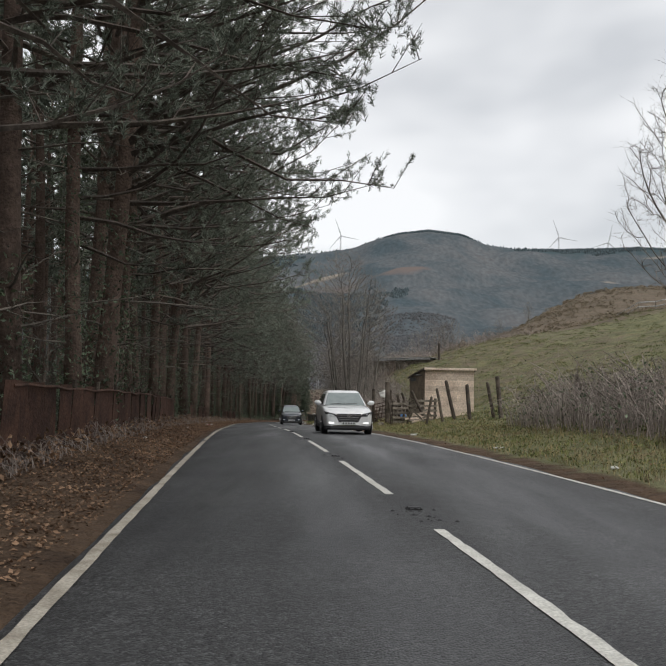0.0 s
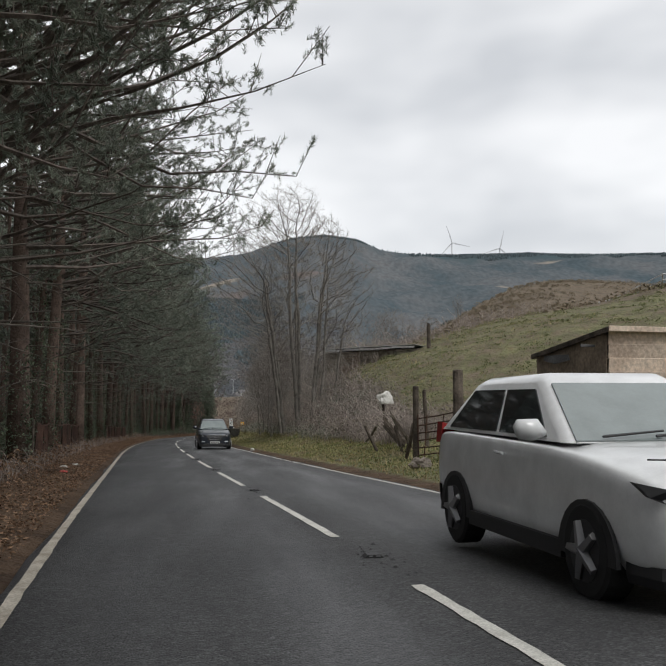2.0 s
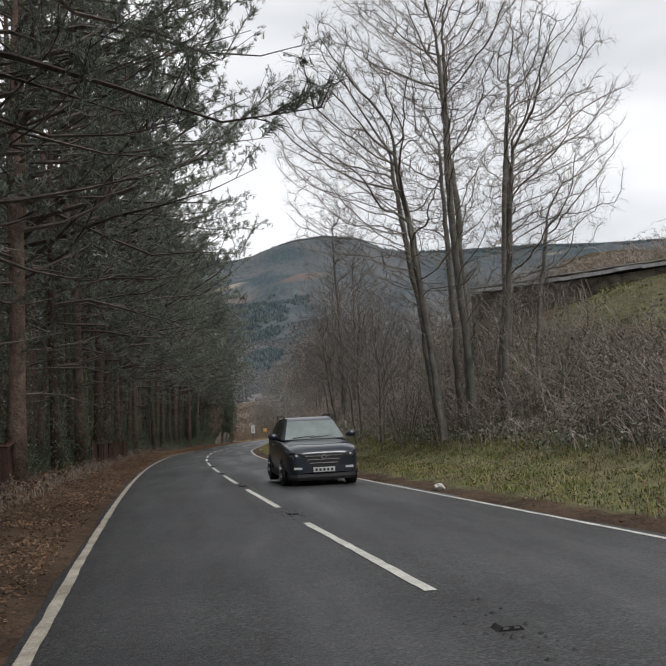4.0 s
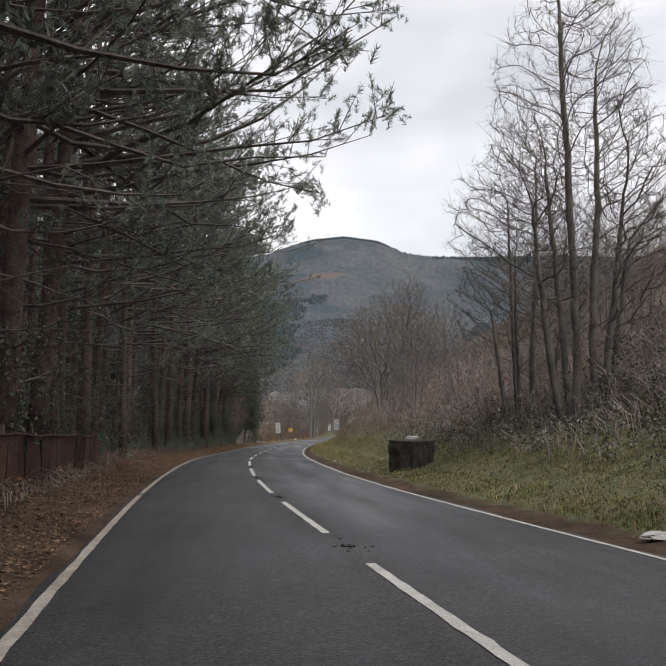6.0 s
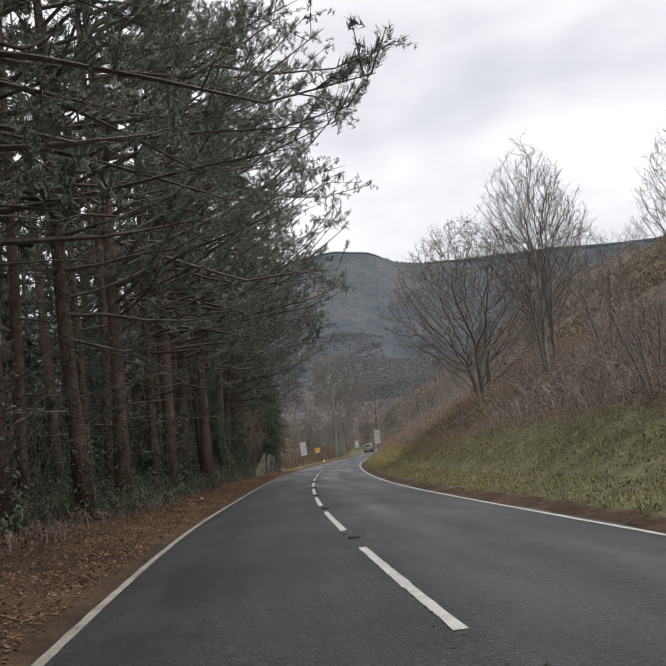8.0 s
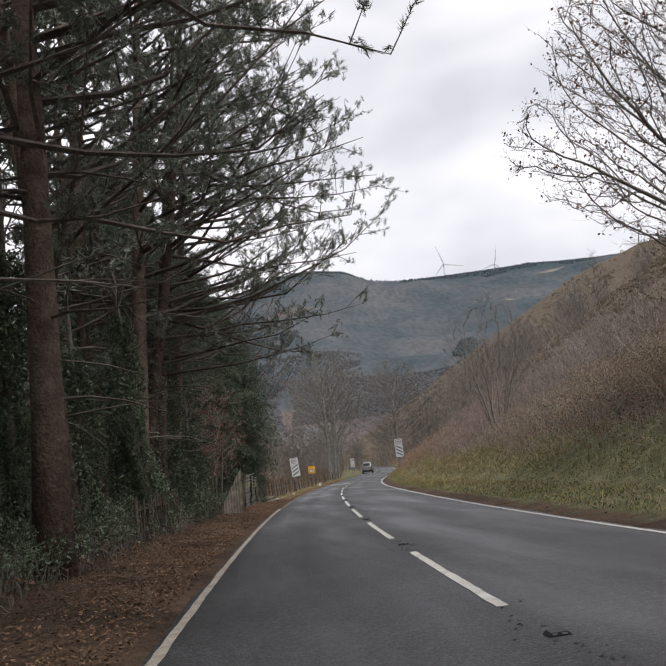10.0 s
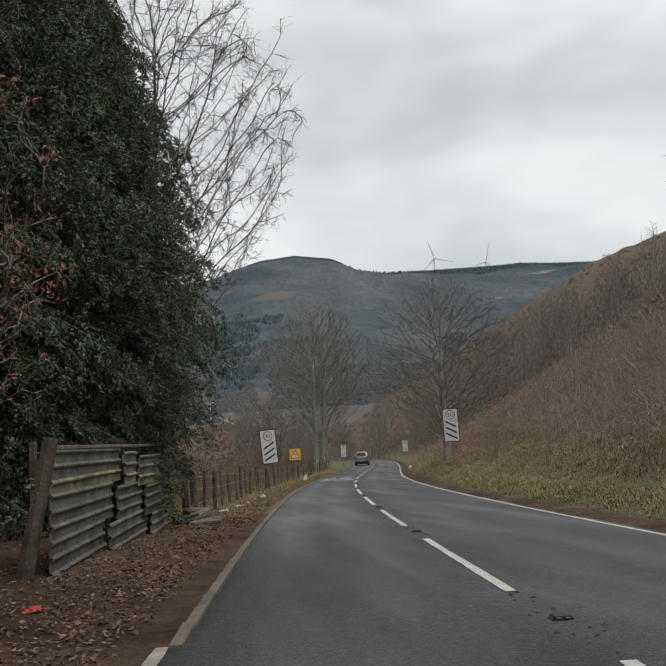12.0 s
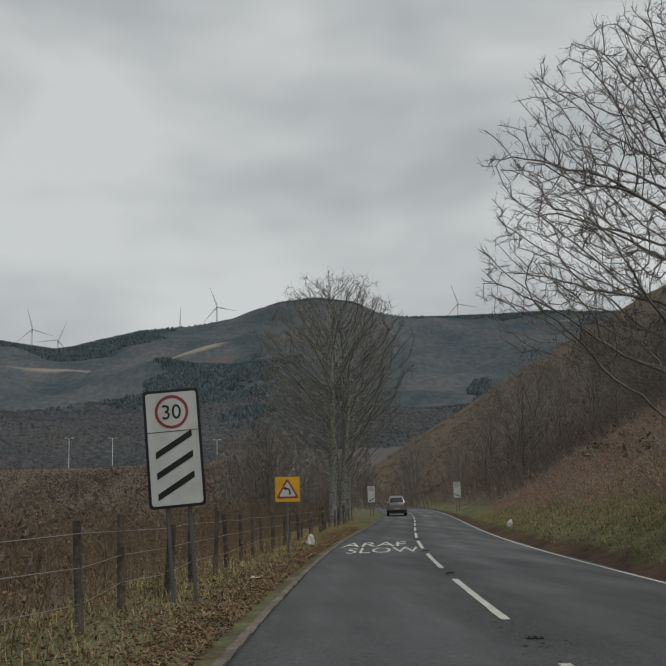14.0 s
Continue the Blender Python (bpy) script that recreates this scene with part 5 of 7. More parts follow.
copy_thing(YEW_TREE, stand(215.2, -7.0, 250, 0, 0.80))
copy_thing(YEW_TREE, stand(212.6, -9.9, 40, 0, 1.2))


def build_end_woods():
    """The leafless wood at the bend ahead and along the foot of the hill."""
    rng = np.random.default_rng(31)
    for k in range(95):
        s = rng.uniform(300, 420)
        off = rng.choice([-0.35, 1, 1]) * rng.uniform(9, 45) if s < 350 else rng.uniform(-22, 45)
        if abs(off) < 5.5 and s < 365:
            continue
        BIRCH.plant(3, stand(s, off, rng.uniform(0, 360), -0.2, rng.uniform(0.65, 1.1)), "leafless tree in the wood at the bend")
    for k in range(34):
        BIRCH.plant((4, 3, 3)[k % 3], stand(rng.uniform(238, 330), rng.uniform(13, 48), rng.uniform(0, 360), -0.2, rng.uniform(0.35, 0.7)), "small leafless tree on the hillside")


build_end_woods()


def build_slope_scrub():
    """Low gorse, bramble and heather mounds over the open hillside."""
    rng = np.random.default_rng(37)
    s = np.concatenate([rng.uniform(185, 300, 2600), rng.uniform(260, 470, 3000), rng.uniform(95, 160, 700)])
    off = np.concatenate([17 + np.abs(rng.normal(0, 40, 2600)), 8 + np.abs(rng.normal(0, 60, 3000)), rng.uniform(14, 60, 700)])
    keep = (off < 240) & (lump(s, off, 14.0, 6) > rng.uniform(-0.9, 0.7, len(s)))
    p = spots(s[keep], off[keep], -0.1)
    h = rng.uniform(0.35, 1.0, len(p))
    pts, faces = leaf_clouds(p, h, h * rng.uniform(1.8, 3.2, len(p)), 40, 0.15, 38)
    mat = surface("hillside_scrub", (0.165, 0.145, 0.105), (0.245, 0.195, 0.140), 6, 1.0, 3.0, 0.0, wander=0.15, third=(0.17, 0.172, 0.11), spec=0.0)
    tagged(new("hillside_scrub", soup("hillside_scrub", pts, faces, mat)), "brown heather, gorse and bramble mounds over the hillside", "scrub", kind="stuff")

    # reddish leafless clumps over the low valley field
    s, off = rng.uniform(222, 450, 2200), -12 - np.abs(rng.normal(0, 90, 2200))
    keep = off > -230
    p = spots(s[keep], off[keep], -0.2)
    h = rng.uniform(1.2, 3.2, len(p))
    pts, faces = leaf_clouds(p, h, h * rng.uniform(1.4, 2.4, len(p)), 44, 0.22, 39)
    # dark holly and shrub clumps between the trunks of the wood
    s, off = rng.uniform(-6, 202, 330), -7.2 - np.abs(rng.normal(0, 3.2, 330))
    s, off = np.concatenate([s, rng.uniform(156, 204, 130)]), np.concatenate([off, -8.5 - np.abs(rng.normal(0, 4.0, 130))])
    p2 = spots(s, off, -0.1)
    h2 = np.concatenate([rng.uniform(0.7, 3.0, 330), rng.uniform(1.8, 4.4, 130)])
    pts2, faces2 = leaf_clouds(p2, h2, h2 * rng.uniform(0.8, 1.6, len(p2)), 260, 0.052, 44)
    tagged(new("wood_shrubs", soup("wood_shrubs", pts2, faces2, IVY)), "dark holly and ivy shrubs between the trunks", "undergrowth", kind="stuff")
    mat = surface("leafless_field_thicket", (0.115, 0.090, 0.078), (0.195, 0.155, 0.132), 6, 1.0, 3.0, 0.0, wander=0.25, spec=0.0)
    tagged(new("field_thicket", soup("field_thicket", pts, faces, mat)), "reddish-brown leafless thickets over the valley field", "scrub", kind="stuff")


build_slope_scrub()


# ---- undergrowth ----
def scatter(rng, n, s0, s1, o0, o1):
    return rng.uniform(s0, s1, n), rng.uniform(o0, o1, n)


def thicket(name, label, regions, height, stem_mat, leaf_mat, seed, leaf_size=0.05, leaves_per=3, arch=0.8, thick=0.010, category="undergrowth", sprigs=0, clumps=2.2):
    """Tangled stems with side sprigs and small leaves, over regions (s0, s1, off0, off1, stems); arch over 1: long runners that fall back to the ground; one mass of kind stuff."""
    rng = np.random.default_rng(seed)
    rows = []
    for s0, s1, o0, o1, n in regions:
        s, o = scatter(rng, n, s0, s1, o0, o1)
        mound = np.clip(0.5 + 0.9 * lump(s, o, clumps, seed), 0, 1)
        rows.append((spots(s, o), 0.3 + 0.7 * mound))
    base = np.concatenate([r[0] for r in rows])
    clump = np.concatenate([r[1] for r in rows])
    n = len(base)
    h = height * clump * rng.uniform(0.4, 1.15, n)
    az = rng.uniform(0, 2 * math.pi, n)
    out = h * arch * rng.uniform(0.25, 1.3, n)
    dirv = np.stack([np.cos(az), np.sin(az), np.zeros(n)], -1)
    turn = np.stack([-np.sin(az), np.cos(az), np.zeros(n)], -1) * rng.normal(0, 0.3, (n, 1)) * out[:, None]
    shape = ((0.16, 0.62), (0.5, 1.0), (0.85, 0.8), (1.15, 0.35)) if arch > 1 else ((0.3, 0.4), (0.55, 0.75), (0.8, 0.95), (1.0, 0.98))
    pts = [base + np.array([0, 0, -0.08])]
    for f, g in shape:
        pts.append(base + dirv * (out * f)[:, None] + turn * f * f + np.array([0, 0, 1.0]) * (h * g)[:, None] + rng.normal(0, 0.055, (n, 3)) * h[:, None])
    ringp = []
    for k, p in enumerate(pts):
        r = thick * (1.2, 1.0, 0.8, 0.55, 0.25)[k]
        for a in (0, 2.1, 4.2):
            ringp.append(p + np.stack([np.full(n, r * math.cos(a)), np.full(n, r * math.sin(a)), np.full(n, r * math.sin(a * 2 + 1))], -1))
    allp = np.stack(ringp, 1).reshape(-1, 3)
    f = [(3 * k + j, 3 * k + (j + 1) % 3, 3 * k + 3 + (j + 1) % 3, 3 * k + 3 + j) for k in range(4) for j in range(3)]
    faces = (np.arange(n)[:, None, None] * 15 + np.array(f)[None]).reshape(-1, 4).tolist()

    def along_stems(k, u):
        i = np.minimum((u * 3).astype(int), 2)
        w = (u * 3 - i)[:, None]
        st = np.stack(pts[1:], 0)
        return st[i, k] * (1 - w) + st[i + 1, k] * w
    if sprigs:
        k = rng.integers(0, n, n * sprigs)
        b0 = along_stems(k, rng.uniform(0, 0.98, len(k)))
        d = rng.normal(0, 1, (len(k), 3)) + dirv[k] * 0.4
        d[:, 2] = np.abs(d[:, 2]) * 0.8 - (0.35 if arch > 1 else -0.3)
        d /= np.linalg.norm(d, axis=1, keepdims=True)
        sp, sf = spikes(b0, b0 + d * (h[k] * rng.uniform(0.12, 0.34, len(k)))[:, None], thick * 0.55, seed + 7)
        faces += (sf + len(allp)).tolist()
        allp = np.concatenate([allp, sp])
    me = bpy.data.meshes.new(name)
    me.from_pydata(allp.tolist(), [], faces)
    me.materials.append(stem_mat)
    me.update()
    tagged(new(name, me), label, category, kind="stuff")
    if leaf_mat and leaves_per:
        k = rng.integers(0, n, n * leaves_per)
        a = along_stems(k, rng.uniform(0, 1.0, len(k)))
        lp, lf = flakes(a + rng.normal(0, 0.07, a.shape), leaf_size, seed + 1)
        tagged(new(name + "_leaves", soup(name + "_leaves", lp, lf, leaf_mat)), "small leaves in the " + label, category, kind="stuff")


def blades(name, label, regions, height, material, seed, width=0.012, lean=0.5):
    """Grass blades, each a thin bent pair of faces; one mass of kind stuff."""
    rng = np.random.default_rng(seed)
    P = []
    H = []
    for s0, s1, o0, o1, n in regions:
        s, o = scatter(rng, n, s0, s1, o0, o1)
        keep = lump(s, o, 0.8, seed) > rng.uniform(-1.0, 0.5, n)
        s, o = s[keep], o[keep]
        P.append(spots(s, o))
        H.append(height * (0.55 + 0.6 * np.clip(0.5 + lump(s, o, 1.7, seed + 2), 0, 1)) * rng.uniform(0.6, 1.2, len(s)))
    base, h = np.concatenate(P), np.concatenate(H)
    n = len(base)
    az = rng.uniform(0, 2 * math.pi, n)
    d = np.stack([np.cos(az), np.sin(az), np.zeros(n)], -1)
    w = np.stack([-np.sin(az), np.cos(az), np.zeros(n)], -1) * width
    ln = (lean * h * rng.uniform(0.2, 1.2, n))[:, None]
    up = np.array([0, 0, 1.0])
    mid = base + d * ln * 0.35 + up * (h * 0.6)[:, None]
    tip = base + d * ln + up * (h * 0.92)[:, None]
    pts = np.stack([base - w - up * 0.03, base + w - up * 0.03, mid + w * 0.7, mid - w * 0.7, tip], 1).reshape(-1, 3)
    k = np.arange(n)[:, None] * 5
    me = bpy.data.meshes.new(name)
    faces = (k + [[0, 1, 2, 3]]).tolist() + (k + [[3, 2, 4]]).tolist()
    me.from_pydata(pts.tolist(), [], faces)
    me.materials.append(material)
    me.update()
    tagged(new(name, me), label, "grass", kind="stuff")


DARK_BRAMBLE = surface("winter_bramble_leaves", (0.105, 0.115, 0.088), (0.235, 0.235, 0.185), 0.8, 0.75, 7, 0.0, wander=0.4, spec=0.25)
PALE_STRAW = surface("bleached_bracken_fronds", (0.26, 0.205, 0.150), (0.44, 0.36, 0.27), 1.3, 0.95, 6, 0.0, wander=0.35, spec=0.1)
RUST_FERN = surface("rust_red_bracken", (0.25, 0.145, 0.092), (0.45, 0.275, 0.175), 1.6, 0.95, 6, 0.0, wander=0.22, spec=0.1)
HEATH_LEAF = surface("brown_heath_leaves", (0.145, 0.118, 0.090), (0.265, 0.212, 0.158), 2.2, 0.95, 6, 0.0, wander=0.22, third=(0.15, 0.15, 0.09), spec=0.1)
thicket("bramble_hedge", "overgrown bare bramble hedge on the verge", [(4, 33.5, 6.7, 10.5, 3400)], 1.75, BRAMBLE, IVY, 51, 0.045, 2, 1.25, 0.009, sprigs=4)
thicket("bank_bramble", "tangled brown brambles over the roadside bank", [(63.5, 82, 6.9, 9.8, 1900), (80, 104, 6.8, 11, 1700), (92, 165, 7.4, 15, 4200), (92, 165, 13, 26, 3600)], 1.35, BRAMBLE, DEAD_LEAF, 53, 0.05, 3, 1.5, 0.009, sprigs=4)
thicket("bank_ivy", "dark ivy and leaf tangle low on the bank", [(74, 136, 6.2, 9.8, 1900), (165, 200, 7.5, 13, 500)], 0.7, BRAMBLE, DARK_BRAMBLE, 55, 0.05, 11, 1.3)
thicket("tall_bramble", "tall grey-green bramble thicket on the bank", [(94, 118, 8.2, 14, 1700), (72, 86, 7.6, 10.5, 600)], 1.7, BRAMBLE, DARK_BRAMBLE, 56, 0.045, 12, 1.35, sprigs=5)
thicket("bank_bracken", "fallen brown bracken between the brambles", [(120, 165, 7.0, 17, 2600), (165, 200, 6.3, 17, 3400)], 0.75, BRAMBLE, BRACKEN, 64, 0.03, 11, 1.7, 0.006, sprigs=2)
thicket("pale_bracken", "bleached dead bracken hanging on the bank", [(184, 200, 8.2, 11.5, 1300), (203, 212, 8.0, 11, 260), (170, 182, 8.6, 11, 240)], 0.95, PALE_STRAW, PALE_STRAW, 66, 0.03, 14, 1.4, 0.006, sprigs=3)
thicket("slope_bracken", "rust-brown dead bracken and brambles on the slope", [(196, 262, 7.2, 17, 4200), (196, 320, 11, 21, 2400), (262, 330, 7.0, 14, 1500)], 0.95, BRAMBLE, HEATH_LEAF, 57, 0.032, 8, 1.35, 0.007, sprigs=3, clumps=3.0)
thicket("upper_heath", "olive-brown heather and rough grass high on the slope", [(190, 330, 18, 37, 3600)], 0.7, BRAMBLE, surface("heath_grass", (0.098, 0.092, 0.056), (0.215, 0.195, 0.118), 2.2, 0.95, 5, 0.0, wander=0.3, spec=0.1), 71, 0.036, 12, 1.3, 0.006, sprigs=2, clumps=3.5)
thicket("slope_bramble", "tall purple-brown bramble stems on the slope", [(198, 250, 9.5, 17, 1500), (205, 262, 15, 26, 1300)], 1.8, BRAMBLE, None, 68, 0.04, 0, 1.1, 0.009, sprigs=6, clumps=3.4)
thicket("rusty_bracken", "rust-red dead bracken over the bank above the verge", [(222, 240, 7.6, 15, 1000), (238, 290, 4.9, 15, 4200)], 0.75, BRAMBLE, RUST_FERN, 58, 0.03, 13, 1.5, 0.006, sprigs=2)
SCRUB_STEM = surface("dark_scrub_stems", (0.095, 0.078, 0.068), (0.19, 0.155, 0.135), 1.6, 0.9, 6, 0.0, wander=0.3, spec=0.1)
thicket("bend_scrub", "tall dark leafless scrub round the bend", [(296, 420, 8, 50, 2600), (288, 345, 6.5, 32, 2200), (345, 385, -10, 20, 1300), (300, 345, -16, -6.5, 700)], 3.6, SCRUB_STEM, None, 60, 0.05, 0, 0.5, 0.014, sprigs=7, clumps=4)
FIELD_STEM = surface("red_brown_stems", (0.122, 0.088, 0.058), (0.215, 0.160, 0.106), 1.6, 0.9, 6, 0.0, wander=0.3, spec=0.1)
thicket("field_scrub", "reddish-brown leafless scrub in the valley field", [(219, 330, -14, -5.9, 4600), (221, 345, -48, -11, 4200)], 2.2, FIELD_STEM, FIELD_STEM, 59, 0.012, 3, 0.5, 0.006, sprigs=11, clumps=3.2)
thicket("field_willow", "thin red-brown willow stems in the wet field", [(222, 345, -50, -15, 2400), (222, 300, -15, -8, 420)], 3.1, FIELD_STEM, None, 62, 0.03, 0, 0.4, 0.009, sprigs=8, clumps=5)
thicket("wood_edge_ivy", "ivy and holly undergrowth along the wood's edge", [(-6, 203, -9.5, -6.0, 3000), (150, 206, -7.5, -5.2, 2000), (205, 213, -9.5, -6.9, 500)], 1.1, BARK_DEAD, IVY, 61, 0.04, 19, 0.7)
thicket("wood_floor_saplings", "thin bare saplings in the dark wood", [(-6, 178, -16, -6.6, 1900)], 4.4, BARK_DEAD, NEEDLES, 63, 0.06, 6, 0.28, 0.013, sprigs=4)
thicket("wood_back_holly", "dark holly thicket deep in the wood", [(-10, 188, -46, -33, 1400), (142, 184, -24, -10, 620), (184, 208, -26, -10, 460)], 8.0, BARK_DEAD, YEW, 65, 0.26, 26, 0.5, 0.02)
thicket("verge_bramble", "low dead bramble runners on the leafy verge", [(4, 120, -5.2, -4.7, 1500), (120, 204, -6.2, -5.2, 700)], 0.5, BRAMBLE, LITTER, 67, 0.05, 3, 1.5, 0.006, sprigs=3)
thicket("wire_fence_weeds", "dry brown stalks and dock along the wire fence", [(217, 262, -6.4, -4.6, 900)], 0.85, FIELD_STEM, BRACKEN, 70, 0.03, 4, 0.9, 0.005, sprigs=6, clumps=1.1)
thicket("verge_weeds", "low leafy weeds and moss clumps in the verge", [(0, 120, 3.8, 7.0, 3000), (120, 240, 3.8, 7.6, 3000), (240, 290, 3.7, 5.2, 500)], 0.16, STRAW, surface("weed_leaves", (0.095, 0.110, 0.045), (0.190, 0.190, 0.085), 0.9, 0.8, 6, 0.0, wander=0.4, spec=0.2), 69, 0.032, 4, 1.1, 0.004)
blades("verge_grass", "short winter grass on the roadside verge", [(-2, 60, 3.95, 6.9, 34000), (60, 120, 3.95, 6.9, 46000), (120, 200, 3.85, 6.8, 40000), (200, 245, 3.8, 7.8, 52000), (245, 290, 3.6, 5.4, 8000), (20, 90, 6.5, 14, 16000), (218, 300, -6.4, -3.1, 16000), (62, 110, 3.8, 7.2, 20000)], 0.08, GRASS, 71, 0.010, 0.9)
blades("tussock_grass", "longer straw-coloured tussocks along the verge", [(0, 262, 3.8, 7.2, 16000), (18, 112, 7, 24, 16000), (219, 300, -6.8, -4.0, 9000), (165, 300, 4, 10, 11000), (196, 262, 4.4, 8.6, 12000)], 0.2, STRAW, 73, 0.006, 1.2)
blades("winter_grass", "matted straw-yellow winter grass on the verge", [(188, 262, 4.6, 8.4, 46000), (205, 262, 3.9, 5.4, 9000), (262, 292, 3.8, 5.6, 12000), (219, 292, -6.2, -3.15, 26000)], 0.10, STRAW, 77, 0.006, 2.2)
blades("field_grass", "rough grass tussocks over the sloping field", [(18, 110, 7, 22, 26000), (20, 130, 22, 52, 16000)], 0.10, GRASS, 75, 0.014, 1.8)


def build_field_tussocks():
    """Low rough tussocks and rush clumps over the sloping field."""
    rng = np.random.default_rng(85)
    s, off = rng.uniform(18, 128, 9000), 7.5 + 38 * rng.uniform(0, 1, 9000) ** 1.3
    keep = lump(s * 0.6, off * 1.6, 1.9, 9) > rng.uniform(-0.7, 0.6, len(s))
    p = spots(s[keep], off[keep], -0.03)
    h = rng.uniform(0.06, 0.2, len(p))
    pts, faces = leaf_clouds(p, h, rng.uniform(0.45, 1.1, len(p)), 22, 0.055, 86)
    mat = surface("tussock_blades", (0.125, 0.142, 0.064), (0.220, 0.225, 0.115), 2.5, 0.9, 5, 0.0, wander=0.3, third=(0.2, 0.17, 0.1), spec=0.1)
    tagged(new("field_tussocks", soup("field_tussocks", pts, faces, mat)), "rough dark tussocks over the sloping grass field", "grass", kind="stuff")


def build_leaf_litter():
    rng = np.random.default_rng(81)
    s = rng.uniform(-4, 285, 130000)
    o = -3.25 - np.abs(rng.normal(0.2, 1.25, len(s)))
    keep = (o > -6.6) & (lump(s, o, 1.3, 8) > rng.uniform(-1.7, 0.4, len(s)))
    p = spots(s[keep], o[keep], 0.025)
    pts, faces = flakes(p, 0.029, 82, 0.75)
    tagged(new("leaf_litter", soup("leaf_litter", pts, faces, LITTER)), "damp fallen brown leaves over the roadside soil", "leaf litter", kind="stuff")
    s = rng.uniform(217, 285, 30000)
    o = -3.12 - np.abs(rng.normal(0.0, 0.45, len(s)))
    keep = lump(s, o, 0.8, 11) > rng.uniform(-1.3, 0.7, len(s))
    pts, faces = flakes(spots(s[keep], o[keep], 0.03), 0.03, 84, 0.75)
    tagged(new("kerb_litter", soup("kerb_litter", pts, faces, LITTER)), "brown dead leaves banked along the kerb", "leaf litter", kind="stuff")
    s = rng.uniform(0, 290, 15000)
    o = 3.4 + 5.1 * rng.uniform(0, 1, len(s)) ** 0.8
    keep = lump(s, o, 0.9, 5) > rng.uniform(-0.7, 0.6, len(s))
    s, o = s[keep], o[keep]
    pts, faces = flakes(spots(s, o, 0.03), 0.032, 83, 0.7)
    tagged(new("verge_litter", soup("verge_litter", pts, faces, LITTER)), "scattered dead leaves in the verge grass", "leaf litter", kind="stuff")


build_field_tussocks()
build_leaf_litter()


# ---- fences, shed and clutter by the field ----
def board(w, h, d, m=None, chamfer=0.006):
    """A sawn board, x wide, z high, y thick, with eased edges."""
    c = min(chamfer, d * 0.3, h * 0.3)
    sh = Shape()
    outline = [(-d / 2 + c, 0), (d / 2 - c, 0), (d / 2, c), (d / 2, h - c), (d / 2 - c, h), (-d / 2 + c, h), (-d / 2, h - c), (-d / 2, c)]
    pts = [Vector((x, y, z)) for x in (-w / 2, w / 2) for y, z in outline]
    if m:
        pts = [m @ p for p in pts]
    n = 8
    sh.add(pts, [tuple(reversed(range(n))), tuple(range(n, 2 * n))] + [(i, (i + 1) % n, (i + 1) % n + n, i + n) for i in range(n)])
    return sh


def fence_post(s, off, height, r, lean_x, lean_y, label="leaning weathered round fence post in the verge", seed=0):
    """A rough round post that leans, chipped at the top."""
    rng = random.Random(seed)
    t = thing("fence_post", stand(s, off, rng.uniform(0, 40), -0.25), label, "fence post", "old posts along the field")
    sh = Shape()
    tip = Vector((math.tan(radians(lean_x)) * height, math.tan(radians(lean_y)) * height, height + 0.25))
    path = [tip * f + Vector((rng.uniform(-0.01, 0.01), rng.uniform(-0.01, 0.01), 0)) for f in (0, 0.35, 0.7, 0.97, 1.0)]
    sh.tube(path, [r * 1.05, r, r * 0.97, r * 0.93, r * 0.72], 9)
    part("post", sh, POSTWOOD, t)
    t.matrix_basis = stand(s, off, 0, -0.25)
    return t


def corrugated(w, h, pitch, depth, thick=0.004, bend=0.0, jag=0.0, seed=0, cut_off=0.0):
    """A corrugated sheet in the x-z plane, ridges upright, with real depth."""
    rng = random.Random(seed)
    n = max(4, int(w / pitch * 4))
    top = [h * (1 - cut_off * (1 - i / n)) + rng.uniform(-jag, jag) for i in range(n + 1)]
    front, back = [], []
    for i in range(n + 1):
        x = -w / 2 + w * i / n
        y = depth * math.sin(2 * math.pi * x / pitch) + bend * (x / w) ** 2
        front.append((x, y))
    pts = []
    for dy in (0.0, thick):
        for i, (x, y) in enumerate(front):
            pts.append((x, y + dy, 0))
            pts.append((x, y + dy, top[i]))
    sh = Shape()
    m = 2 * (n + 1)
    faces = []
    for i in range(n):
        a = 2 * i
        faces += [(a, a + 2, a + 3, a + 1), (m + a + 1, m + a + 3, m + a + 2, m + a), (a + 1, a + 3, m + a + 3, m + a + 1)]
    faces += [(0, 1, m + 1, m), (2 * n, m + 2 * n, m + 2 * n + 1, 2 * n + 1)]
    return sh.add(pts, faces)


